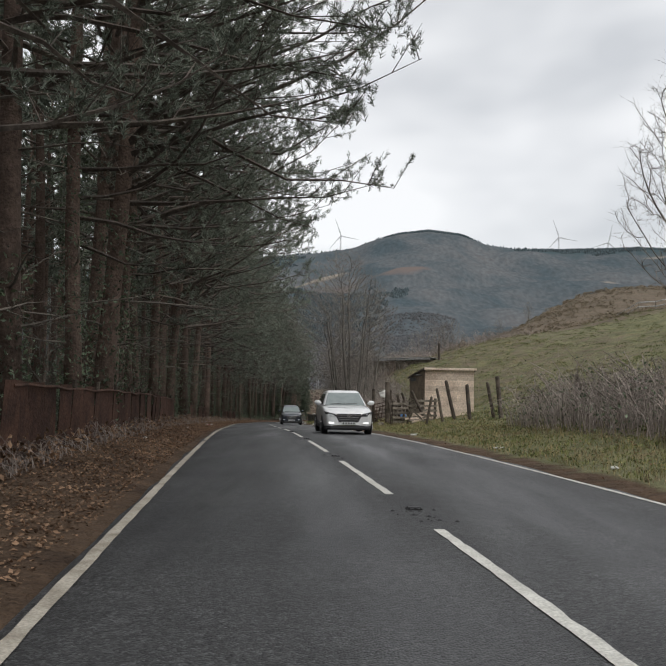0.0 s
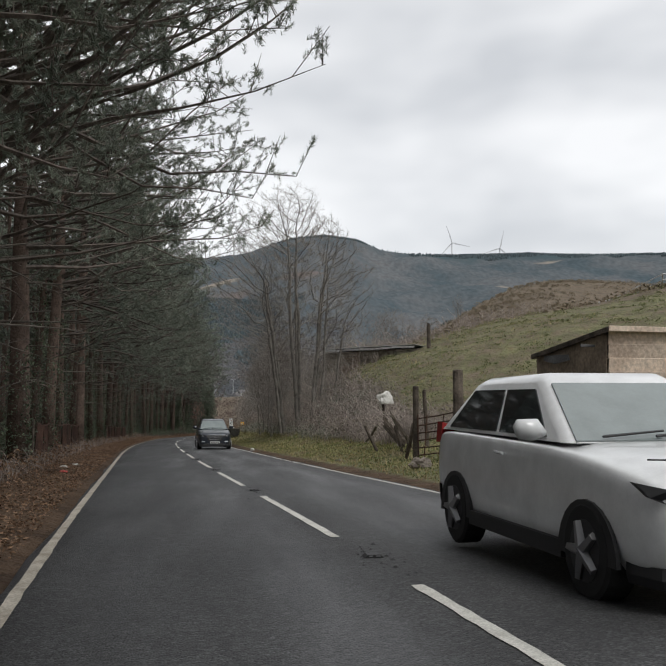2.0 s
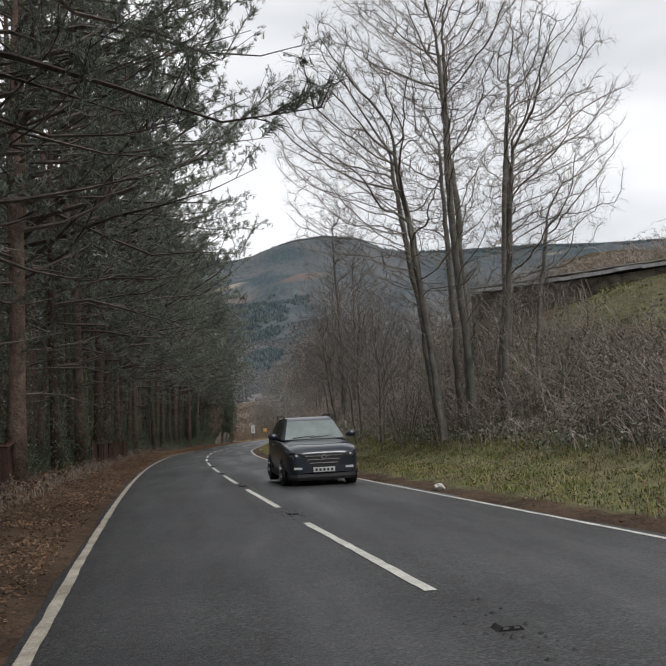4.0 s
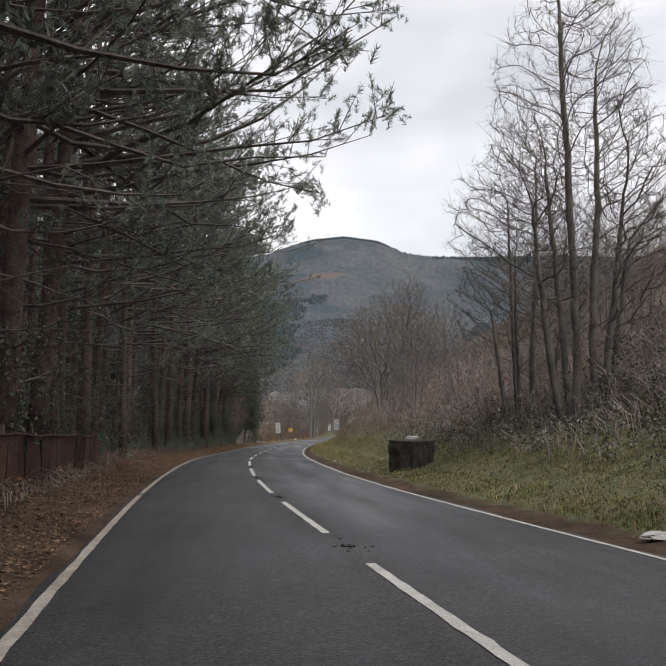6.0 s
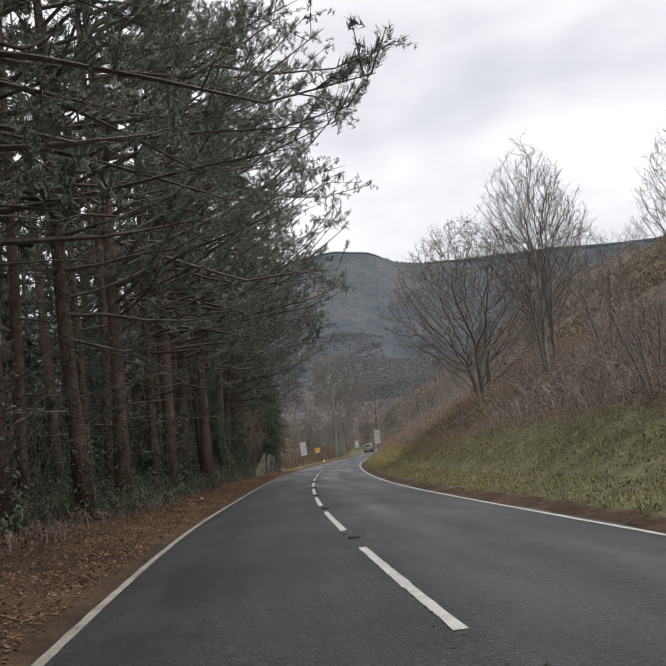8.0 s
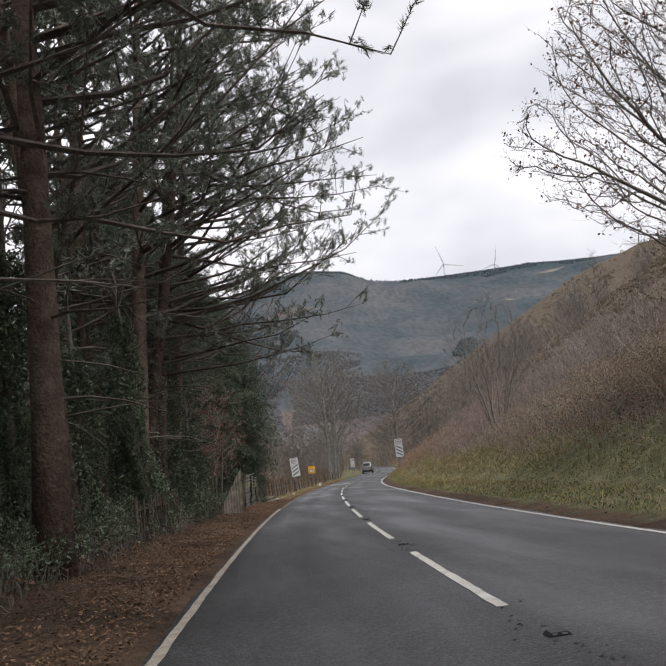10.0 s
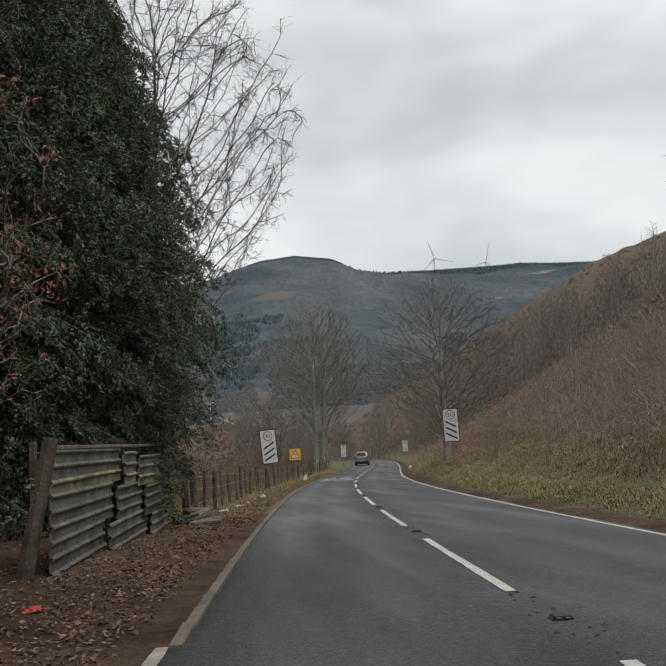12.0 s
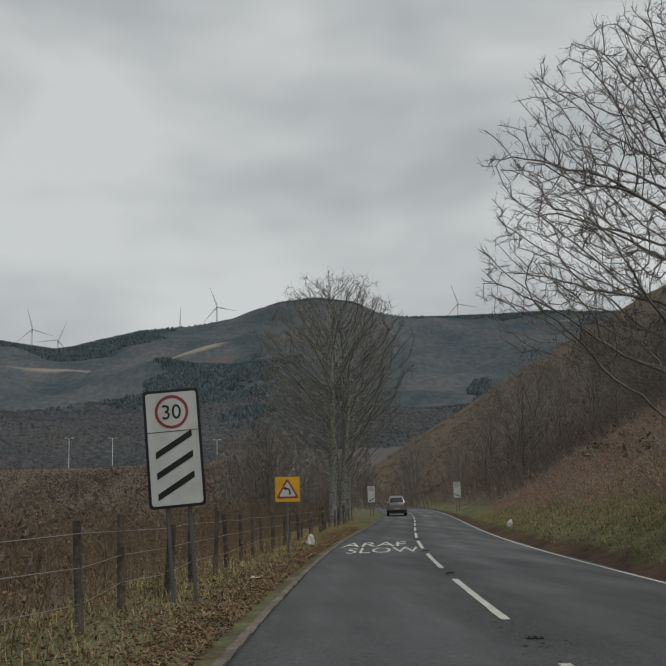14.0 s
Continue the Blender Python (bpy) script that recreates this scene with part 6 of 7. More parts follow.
def build_old_fence():
    for i, (s, off, h, r, lx, ly) in enumerate(((47.4, 6.95, 1.45, 0.065, -29, 6), (43.4, 6.05, 1.26, 0.06, 11, -4), (44.5, 7.1, 1.5, 0.065, -12, 3), (44.3, 7.6, 1.75, 0.085, -14, 4), (41.9, 7.7, 1.52, 0.085, -6, 2), (53.6, 6.7, 1.5, 0.085, -10, 2),
                                              (51.0, 6.8, 1.5, 0.06, -20, 5), (52.2, 6.4, 0.95, 0.05, -32, 4), (55.6, 6.5, 1.15, 0.05, -14, 0), (61.8, 7.4, 1.9, 0.07, -3, 0),
                                              (60.0, 6.1, 0.95, 0.05, 16, 0), (60.8, 6.3, 0.85, 0.05, -18, 8), (38.8, 8.2, 1.66, 0.09, -7, 0), (39.1, 8.0, 1.45, 0.07, -12, 0), (33.5, 9.5, 1.4, 0.085, -8, 0), (62.6, 6.0, 0.9, 0.055, -30, 12))):
        fence_post(s, off, h, r, lx, ly, seed=i)
    # slack rails thrown across
    for s0, o0, z0, s1, o1, z1 in ((62.8, 5.9, 0.9, 66.0, 6.3, 0.25), (36.8, 8.2, 0.75, 31.0, 9.0, 1.05)):
        t = thing("fallen_rail", Matrix(), "fallen grey fence rail lying across the verge", "rail")
        part("rail", Shape().tube([spot(s0, o0, z0 - 0.0), spot((s0 + s1) / 2, (o0 + o1) / 2, (z0 + z1) / 2 - 0.05), spot(s1, o1, z1)], [0.045, 0.04, 0.035], 6), WEATHERED, t)


def build_shed():
    """A field shelter: pale overlapping boards, darker gable sides, felted pent roof."""
    t = thing("field_shed", stand(48.7, 8.25, 5.8, 0.0), "timber field shed clad in pale horizontal boards with a felted roof", "shed")
    w, d, h0, h1 = 2.55, 2.7, 2.35, 1.98
    base = -0.12
    # front boards, lapped
    n = 9
    for i in range(n):
        z = base + i * (h0 - base) / n
        sh = board(w - random.uniform(0, 0.012), (h0 - base) / n + 0.018, 0.024, pose(random.uniform(-0.008, 0.008), -0.02, z, 9, 0, 0))
        part("board", sh, TIMBER, t)
    for x in (-1, 1):
        for i in range(15):
            y = d * (i + 0.5) / 15
            hh = h0 + (h1 - h0) * (i + 0.5) / 15 - base - 0.05
            part("side_board", board(d / 15 - 0.008, hh, 0.022, pose(x * (w / 2 + 0.012), y, base, 0, 0, 90)), TIMBER_DARK, t)
    for i in range(8):
        part("back_board", board(w, 0.26, 0.022, pose(0, d + 0.01, base + i * 0.255)), TIMBER_DARK, t)
    roof = Shape()
    ang = math.degrees(math.atan2(h1 - h0, d))
    roof.box(pose(0, d / 2 - 0.02, (h0 + h1) / 2 + 0.01, ang, 0, 0), w + 0.14, d + 0.35, 0.045)
    part("roof", roof, FELT, t, "grey felted roof")
    for y, z in ((-0.2, h0 + 0.03), (d + 0.16, h1 - 0.02)):
        part("fascia", board(w + 0.16, 0.11, 0.024, pose(0, y, z - 0.05)), TIMBER, t)
    for x in (-1, 1):
        part("barge_board", board(d + 0.3, 0.11, 0.02, pose(x * (w / 2 + 0.085), d / 2 - 0.02, (h0 + h1) / 2 - 0.055) @ pose(0, 0, 0, 0, 0, 90) @ pose(0, 0, 0, 0, -ang, 0)), POSTWOOD, t)
    part("lintel", board(0.5, 0.05, 0.05, pose(-w / 2 - 0.1, 0.4, h0 - 0.3)), FELT, t)
    part("torn_felt", Shape().prism(pose(-w / 2 - 0.10, d - 1.0, h1 - 0.16, 0, 0, 90), [(-0.5, 0), (0.1, -0.06), (0.55, 0.03), (0.5, 0.14), (-0.45, 0.12)], 0.012), FELT, t)
    return t


def build_pallets():
    pallet = None
    for s, off, turn, tilt in ((47.9, 6.75, 10, 4), (49.6, 6.15, 24, -3), (51.4, 5.95, 60, 5)):
        t = thing("pallet", stand(s, off, turn + 3) @ pose(0, 0, -0.02, tilt, 0, 0), "weathered wooden pallet stood on edge as a fence", "pallet", "pallets along the field")
        for k in range(5):
            part("slat", board(1.5, 0.105, 0.02, pose(0, -0.05, 0.04 + k * 0.235, 0, random.uniform(-1.2, 1.2), 0)), WEATHERED, t)
        for x in (-0.66, 0.0, 0.66):
            part("bearer", board(0.1, 1.16, 0.085, pose(x, 0.01, 0)), POSTWOOD, t)
        for k in range(3):
            part("back_slat", board(1.5, 0.105, 0.02, pose(0, 0.065, 0.06 + k * 0.46)), WEATHERED, t)
    # a pile of broken pale boards
    for k in range(7):
        t = thing("broken_board", stand(47.0 + random.uniform(-0.4, 0.4), 6.3 + random.uniform(-0.35, 0.35), random.uniform(0, 180)) @ pose(0, 0, 0.08 + 0.05 * k, random.uniform(-10, 10), random.uniform(-38, 38), 0), "broken pale board on the scrap heap", "board", "scrap boards by the shed")
        part("plank", board(random.uniform(0.6, 1.2), 0.09, 0.022), WEATHERED if k % 2 else TIMBER, t)


def build_gate():
    t = thing("field_gate", stand(55.9, 5.8, -77), "crooked rusty tubular field gate between two timber posts", "gate")
    for x, h, r in ((1.12, 2.4, 0.145), (-1.1, 2.0, 0.095)):
        part("gate_post", Shape().tube([(x, 0, -0.3), (x + 0.01, 0, h * 0.6), (x - 0.02, 0.01, h - 0.03), (x - 0.02, 0.01, h)], [r, r * 0.97, r * 0.94, r * 0.7], 10), POSTWOOD, t)
    for k in range(6):
        z = 0.12 + 0.205 * k
        part("bar", Shape().tube([(-0.98, 0, z - 0.06), (0, 0.02, z + 0.05 - 0.02 * (k % 2)), (0.95, 0, z + 0.14)], [0.019, 0.018, 0.019], 6), RUST, t)
    for x0, x1 in ((-0.95, -0.97), (-0.62, -0.45), (0.15, 0.42), (0.93, 0.95)):
        part("stile", Shape().tube([(x0, -0.015, 0.02), (x1, -0.015, 1.2)], [0.016, 0.016], 6), RUST, t)
    part("brace", Shape().tube([(1.95, 0.05, -0.1), (1.2, 0.0, 1.45)], [0.065, 0.055], 7), POSTWOOD, t)
    part("prop", Shape().tube([(-1.75, 0.05, -0.05), (-1.15, 0, 0.95)], [0.055, 0.045], 7), POSTWOOD, t)
    # a collapsed hurdle beyond it
    t = thing("broken_hurdle", stand(59.6, 6.2, 70) @ pose(0, 0, 0.25, -35, 12, 0), "collapsed dark slatted hurdle in the brambles", "hurdle")
    for k in range(6):
        part("slat", board(0.11, 1.1, 0.022, pose(-1.0 + 0.4 * k, 0, 0, 0, random.uniform(-6, 6), 0)), POSTWOOD, t)
    for z in (0.15, 0.85):
        part("rail", board(2.3, 0.08, 0.035, pose(0, 0.03, z)), WEATHERED, t)
    # a tipped pallet by the fence
    t = thing("tipped_pallet", stand(62.7, 6.9, 75) @ pose(0, 0, 0.05, -38, 14, 0), "dark old pallet tipped over on the verge", "pallet")
    for k in range(5):
        part("slat", board(1.3, 0.11, 0.022, pose(0, 0, 0.05 + 0.24 * k)), POSTWOOD, t)
    for x in (-0.55, 0.0, 0.55):
        part("bearer", board(0.09, 1.15, 0.09, pose(x, 0.06, 0)), POSTWOOD, t)


def crumpled(name, m, sx, sy, sz, material, label, category, seed, group=""):
    """A crumpled soft thing: a bag, sheet or bottle left in the grass."""
    rng = random.Random(seed)
    bm = bmesh.new()
    bmesh.ops.create_icosphere(bm, subdivisions=3, radius=0.5)
    for v in bm.verts:
        f = 1 + 0.5 * noise.noise(v.co * 3.1 + Vector((seed, 0, 0))) + 0.22 * noise.noise(v.co * 9 + Vector((0, seed, 0)))
        v.co = Vector((v.co.x * sx * f, v.co.y * sy * f, max(v.co.z * f, -0.32) * sz + sz * 0.3))
    me = bpy.data.meshes.new(name)
    bm.to_mesh(me)
    bm.free()
    me.materials.append(material)
    ob = new(name, me)
    ob.matrix_basis = m
    return tagged(ob, label, category, group)


def build_clutter():
    crumpled("white_sack", stand(69.6, 8.0, 20, 1.5), 0.8, 0.3, 0.62, PALE_LITTER, "torn white feed sack caught on a post", "sack", 3)
    fence_post(69.75, 8.1, 1.75, 0.06, -6, 0, "thin post that holds up the torn sack", 41)
    crumpled("pale_stone", stand(53.9, 4.75), 0.55, 0.4, 0.34, KERB, "pale boulder at the foot of the gate", "stone", 5)
    crumpled("pale_stone", stand(51.3, 5.2), 0.4, 0.3, 0.24, KERB, "small pale stone by the gate prop", "stone", 6)
    crumpled("blue_drum_lid", stand(52.6, 6.6, 30, 0.3) @ pose(0, 0, 0, 50, 10, 0), 0.5, 0.42, 0.10, BLUE_LITTER, "bright blue plastic lid lying in the field", "lid", 8)
    for i, (s, off, a, b, c) in enumerate(((34.7, 4.0, 0.3, 0.16, 0.07), (24.7, 4.2, 0.42, 0.12, 0.05), (18.0, 4.3, 0.22, 0.14, 0.06), (59.5, -4.2, 0.34, 0.16, 0.08), (61.5, -4.0, 0.2, 0.14, 0.09), (102.8, 3.8, 0.5, 0.28, 0.12), (79.5, 3.5, 0.24, 0.2, 0.16),
                                           (163.0, -4.5, 0.2, 0.13, 0.06), (158.5, -4.3, 0.15, 0.1, 0.05), (222.0, -4.3, 0.3, 0.2, 0.12), (225.5, -4.2, 0.34, 0.16, 0.08), (228, -4.1, 0.16, 0.1, 0.06), (232.5, -3.9, 0.3, 0.2, 0.18), (246.8, -3.7, 0.2, 0.14, 0.06), (262, -3.8, 0.3, 0.2, 0.4), (268.5, 3.9, 0.3, 0.2, 0.36), (42.0, -4.2, 0.14, 0.1, 0.05), (27.5, -4.4, 0.15, 0.1, 0.05), (135, 3.9, 0.16, 0.12, 0.06))):
        crumpled("litter_scrap", stand(s, off, 40 * i), a, b, c, PALE_LITTER, "scrap of pale plastic litter on the verge", "litter", 20 + i, "litter along the road")
    crumpled("red_packet", stand(56.8, -4.0, 10), 0.22, 0.14, 0.07, RED_LITTER, "crushed red drink packet in the leaves", "litter", 61)
    crumpled("red_packet", stand(203.5, -4.3, 60), 0.2, 0.12, 0.06, RED_LITTER, "crushed red drink packet in the leaves", "litter", 62)
    crumpled("rubble_stone", stand(61.0, 4.2), 0.2, 0.2, 0.1, KERB, "small stone at the road's edge", "stone", 64)


def build_low_barn():
    """The long low tin-roofed shelter across the field."""
    t = thing("low_barn", stand(94.0, 13.8, -58, -0.45, 0.8), "long low field barn with a weathered tin roof", "barn")
    w, d, h = 11.0, 3.0, 1.15
    for k in range(5):
        part("wall_panel", board(w / 5 - 0.06, h + 2.4, 0.04, pose(-w / 2 + (k + 0.5) * w / 5, -d / 2, -2.5)), WEATHERED if k != 1 else TIMBER_DARK, t)
    for x in (-w / 2, w / 2):
        part("end_wall", board(d, h + 2.4, 0.04, pose(x, 0, -2.5, 0, 0, 90)), POSTWOOD, t)
    part("back_wall", board(w, h + 2.2, 0.04, pose(0, d / 2, -2.5)), POSTWOOD, t)
    for k in range(8):
        sh = Shape()
        sh.box(pose(-w / 2 + (k + 0.5) * w / 8, 0, h + random.uniform(-0.02, 0.05), -7, random.uniform(-1.5, 1.5), random.uniform(-1, 1)), w / 8 + 0.06, d + 0.5, 0.03)
        part("roof_sheet", sh, TIN, t)
        part("fascia", board(w / 8 - 0.02, 0.16, 0.03, pose(-w / 2 + (k + 0.5) * w / 8, -d / 2 - 0.24, h - 0.02 + random.uniform(-0.03, 0.03), 0, random.uniform(-1.5, 1.5), 0)), TIN, t)
    for k in range(4):
        part("gate_rail", board(1.6, 0.08, 0.04, pose(-w / 2 + 3.2, -d / 2 - 0.06, 0.05 + 0.28 * k)), WEATHERED, t)
    t = thing("telegraph_post", stand(88.4, 15.6, 0), "short dark post standing in the field", "post")
    part("post", Shape().tube([(0, 0, -0.3), (0, 0, 1.55), (0.02, 0, 1.62)], [0.13, 0.12, 0.10], 8), POSTWOOD, t)
    # the fence along the crest of the field
    t = thing("crest_fence", Matrix(), "thin pale fence along the top of the field", "fence")
    ss = np.arange(20, 150, 5.0)
    for s in ss:
        part("post", Shape().tube([spot(s, 41.0, -0.2), spot(s, 41.0, 1.15)], [0.06, 0.055], 5), WEATHERED, t)
    for z in (0.55, 1.05):
        part("rail", Shape().tube([spot(s, 41.0, z) for s in ss], [0.06] * len(ss), 4), TIN, t)


build_old_fence()
build_shed()
build_pallets()
build_gate()
build_clutter()
build_low_barn()


# ---- rusty sheet fence at the wood's edge ----
def build_rusty_fence():
    sheets = [corrugated(1.0, 1.28, 0.25, 0.018, seed=k, jag=0.01) for k in range(3)]
    meshes = [s.mesh("sheet") for s in sheets]
    for me in meshes:
        me.materials.append(RUST)
    for s0, s1, line in ((16.0, 46, -5.15), (66, 88, -5.7), (104, 123.5, -5.15)):
        t = thing("rusty_fence", Matrix(), "rusty brown sheet-iron fence at the edge of the wood", "fence", "rusty fences along the wood")
        s = s0
        k = 0
        rail_a = []
        while s < s1:
            ob = part("sheet", meshes[k % 3], RUST, t)
            ob.matrix_basis = stand(s + 0.5, line + random.uniform(-0.03, 0.03), 90 + random.uniform(-2, 2), -0.12 + random.uniform(-0.05, 0.04)) @ pose(0, 0, 0, random.uniform(-4, 4), random.uniform(-1.2, 1.2), 0)
            rail_a.append(spot(s + 0.5, line + 0.05, 1.13 + random.uniform(-0.03, 0.03)))
            if k % 3 == 0:
                part("post", Shape().tube([spot(s, line - 0.07, -0.2), spot(s, line - 0.07, 1.3)], [0.05, 0.045], 6), POSTWOOD, t)
            s += 0.98
            k += 1
        part("rail", Shape().tube(rail_a, [0.028] * len(rail_a), 5), RUST, t)


def build_paling_fence():
    """Old split palings, leaning every way, along the end of the wood."""
    t = thing("paling_fence", Matrix(), "old leaning dark timber paling fence below the pines", "fence")
    meshes = []
    for k in range(4):
        h = (1.0, 1.12, 0.92, 1.05)[k]
        me = Shape().prism(pose(0, 0, 0), [(-0.04, -0.15), (0.04, -0.15), (0.037, h * 0.9), (0.012 * (k - 1), h), (-0.036, h * 0.88)], 0.022, -0.011).mesh("paling")
        me.materials.append(POSTWOOD)
        meshes.append(me)
    s, k, rows = 182.6, 0, ([], [])
    while s < 188.2:
        off = -5.62 + 0.28 * smooth_step(180, 187, s) + random.uniform(-0.03, 0.03)
        if random.random() > 0.12:
            part("paling", meshes[k % 4], POSTWOOD, t).matrix_basis = stand(s, off, 90 + random.uniform(-8, 8), random.uniform(-0.08, 0.02)) @ pose(0, 0, 0, random.uniform(-5, 5), random.gauss(0, 5), 0)
        if k % 5 == 0:
            for row, z in zip(rows, (0.3, 0.78)):
                row.append(spot(s, off - 0.04, z + random.uniform(-0.04, 0.04)))
        if k % 14 == 0:
            part("post", Shape().tube([spot(s, off - 0.1, -0.3), spot(s, off - 0.09, 1.15)], [0.06, 0.055], 7), POSTWOOD, t)
        s += random.uniform(0.13, 0.2)
        k += 1
    for row in rows:
        part("rail", Shape().tube(row, [0.032] * len(row), 5), POSTWOOD, t)


SHEET_GREY = surface("dirty_grey_sheet", (0.070, 0.066, 0.058), (0.190, 0.182, 0.160), 0.5, 0.9, 14, 0.35, third=(0.26, 0.25, 0.22), patch=0.25, spread=(0.3, 0.7), wander=0.25, spec=0.2)
LICHENED_SHEET = surface("lichened_sheet", (0.150, 0.145, 0.095), (0.32, 0.31, 0.17), 0.7, 0.95, 11, 0.35, third=(0.13, 0.125, 0.105), spread=(0.4, 0.6), wander=0.2, spec=0.1)


def build_sheet_fence():
    """Grey mossy corrugated sheets laid sideways along the verge, and the litter of them at its ends."""
    t = thing("corrugated_fence", Matrix(), "mossy grey fence of corrugated sheets laid lengthwise", "fence")
    n_rows = 9
    for row in range(n_rows):
        z = -0.08 + row * 0.180
        last = (216.45, 216.2, 216.4, 216.3, 216.1, 216.15, 215.5, 215.4, 215.45)[row]
        j1, j2 = 209.3 + 0.9 * (row // 3) - 0.06 * row, 212.9 - 0.7 * (row // 3) + 0.05 * row
        for s, s_end in ((206.0, j1), (j1, j2), (j2, last)):
            w = s_end - s + (0.05 if s_end < last else 0.0)
            # one lapped trapezoid rib
            sh = Shape()
            prof = [(0.0, 0.0), (0.0, 0.11), (0.036, 0.14), (0.04, 0.16), (0.01, 0.19), (-0.01, 0.19), (0.024, 0.155), (0.02, 0.147), (-0.018, 0.115), (-0.018, 0.0)]
            sag = random.uniform(-0.012, 0.012)
            for f0, f1 in ((0, 0.5), (0.5, 1)):
                pts = []
                for f in (f0, f1):
                    pts += [(-w / 2 + w * f, -y, zz + sag * math.sin(math.pi * f)) for y, zz in prof]
                m = len(prof)
                sh.add(pts, [(i, (i + 1) % m, (i + 1) % m + m, i + m) for i in range(m)] + [tuple(reversed(range(m))), tuple(range(m, 2 * m))])
            ob = part("sheet_rib", sh, LICHENED_SHEET if row == 6 else SHEET_GREY, t)
            ob.matrix_basis = stand(s + w / 2, -4.85 + 0.004 * (1 if s > 206 else -1) + random.uniform(-0.003, 0.003), 91.5, 0, on_ground=False) @ pose(0, 0, z + float(rise(s, -4.85)) * 0.8, 0, random.uniform(-0.25, 0.25), 0)
    for s in np.arange(206.2, 217, 2.1):
        part("post", Shape().tube([spot(s, -5.05, -0.2), spot(s, -5.05, 1.55)], [0.06, 0.055], 6), POSTWOOD, t)
    part("cap_rail", board(9.5, 0.05, 0.09, stand(210.75, -4.92, 91.5, 1.58)), WEATHERED, t)
    # a loose sheet that leans against the end post
    t = thing("leaning_sheet", stand(198.9, -4.75, 22) @ pose(0, 0, -0.05, -12, 6, 0), "loose grey corrugated sheet leaning at the fence's end", "sheet")
    part("sheet", corrugated(0.9, 2.0, 0.12, 0.016, seed=9, jag=0.03, cut_off=0.8), WEATHERED, t)
    t = thing("leaning_post", stand(205.5, -5.0) @ pose(0, 0, -0.1, -8, 10, 0), "dark leaning corner post of the fence", "post")
    part("post", Shape().tube([(0, 0, 0), (0, 0, 1.7)], [0.10, 0.09], 7), POSTWOOD, t)
    for k in range(4):
        t = thing("broken_slab", stand(216.6 + 0.35 * k, -4.2 - 0.12 * k, 30 * k) @ pose(0, 0, 0.04 + 0.07 * k, random.uniform(-14, 14), random.uniform(-16, 10), 0), "broken grey slab dumped at the fence's end", "slab", "rubble by the fence")
        part("slab", board(0.75 - 0.1 * k, 0.06, 0.5), WEATHERED, t)
    crumpled("black_bag", stand(216.3, -4.7), 0.44, 0.36, 0.26, TRIM, "black rubbish bag by the broken slabs", "bag", 71)
    # post and wire fence along the open verge
    t = thing("wire_fence", Matrix(), "post and wire fence along the valley side of the road", "fence")
    ss = [217.6, 218.9] + list(np.arange(221.0, 300, 2.25))
    tops = []
    for k, s in enumerate(ss):
        off = -4.75 + random.uniform(-0.1, 0.1)
        h = random.uniform(1.0, 1.3)
        lean = random.uniform(-0.1, 0.1)
        a, b = spot(s, off, -0.3), spot(s + lean, off + random.uniform(-0.08, 0.08), h)
        r = random.choice((0.05, 0.055, 0.07)) if k > 1 else 0.095
        part("post", Shape().tube([a, a.lerp(b, 0.5), b], [r, r * 0.97, r * 0.9], 7), POSTWOOD, t)
        tops.append((s, off))
    for z in (0.35, 0.72, 1.04):
        part("wire", Shape().tube([spot(s, o, z + random.uniform(-0.04, 0.03)) for s, o in tops], [0.006] * len(tops), 3), WIRE, t)


def build_block():
    t = thing("concrete_block", stand(121.8, 5.0, 40, -0.28), "dark mossy concrete block half buried in the bank", "block")
    bm = bmesh.new()
    bmesh.ops.create_cube(bm, size=1.0)
    bmesh.ops.subdivide_edges(bm, edges=bm.edges[:], cuts=5, use_grid_fill=True)
    for v in bm.verts:
        v.co = Vector((v.co.x * 1.1, v.co.y * 1.0, v.co.z * 1.3 + 0.5)) + v.co.normalized() * 0.05 * noise.noise(v.co * 4)
    me = bpy.data.meshes.new("block")
    bm.to_mesh(me)
    bm.free()
    part("block", me, CONCRETE, t)
    cap = Shape().box(pose(0.02, 0, 1.12, 1, -1, 0), 1.13, 1.04, 0.07)
    part("cap", cap, CONCRETE, t)
    crumpled("litter_scrap", stand(121.8, 5.0, 0, 0.94), 0.4, 0.2, 0.14, PALE_LITTER, "white litter lying on top of the concrete block", "litter", 77, "litter along the road")


build_rusty_fence()
build_paling_fence()
build_sheet_fence()
build_block()


# ---- traffic signs ----
def ring(m, r0, r1, depth, back, n=36):
    sh = Shape()
    pts = []
    for y in (back, back + depth):
        for r in (r0, r1):
            pts += [m @ Vector((r * math.cos(2 * math.pi * i / n), y, r * math.sin(2 * math.pi * i / n))) for i in range(n)]
    f = []
    for i in range(n):
        j = (i + 1) % n
        f += [(i, j, n + j, n + i), (2 * n + i, 3 * n + i, 3 * n + j, 2 * n + j), (n + i, n + j, 3 * n + j, 3 * n + i), (i, 2 * n + i, 2 * n + j, j)]
    return sh.add(pts, f)


def rounded(w, h, r, n=4):
    out = []
    for cx, cz, a0 in ((w / 2 - r, r, -90), (w / 2 - r, h - r, 0), (-w / 2 + r, h - r, 90), (-w / 2 + r, r, 180)):
        for k in range(n + 1):
            a = radians(a0 + 90 * k / n)
            out.append((cx + r * math.cos(a), cz + r * math.sin(a)))
    return out


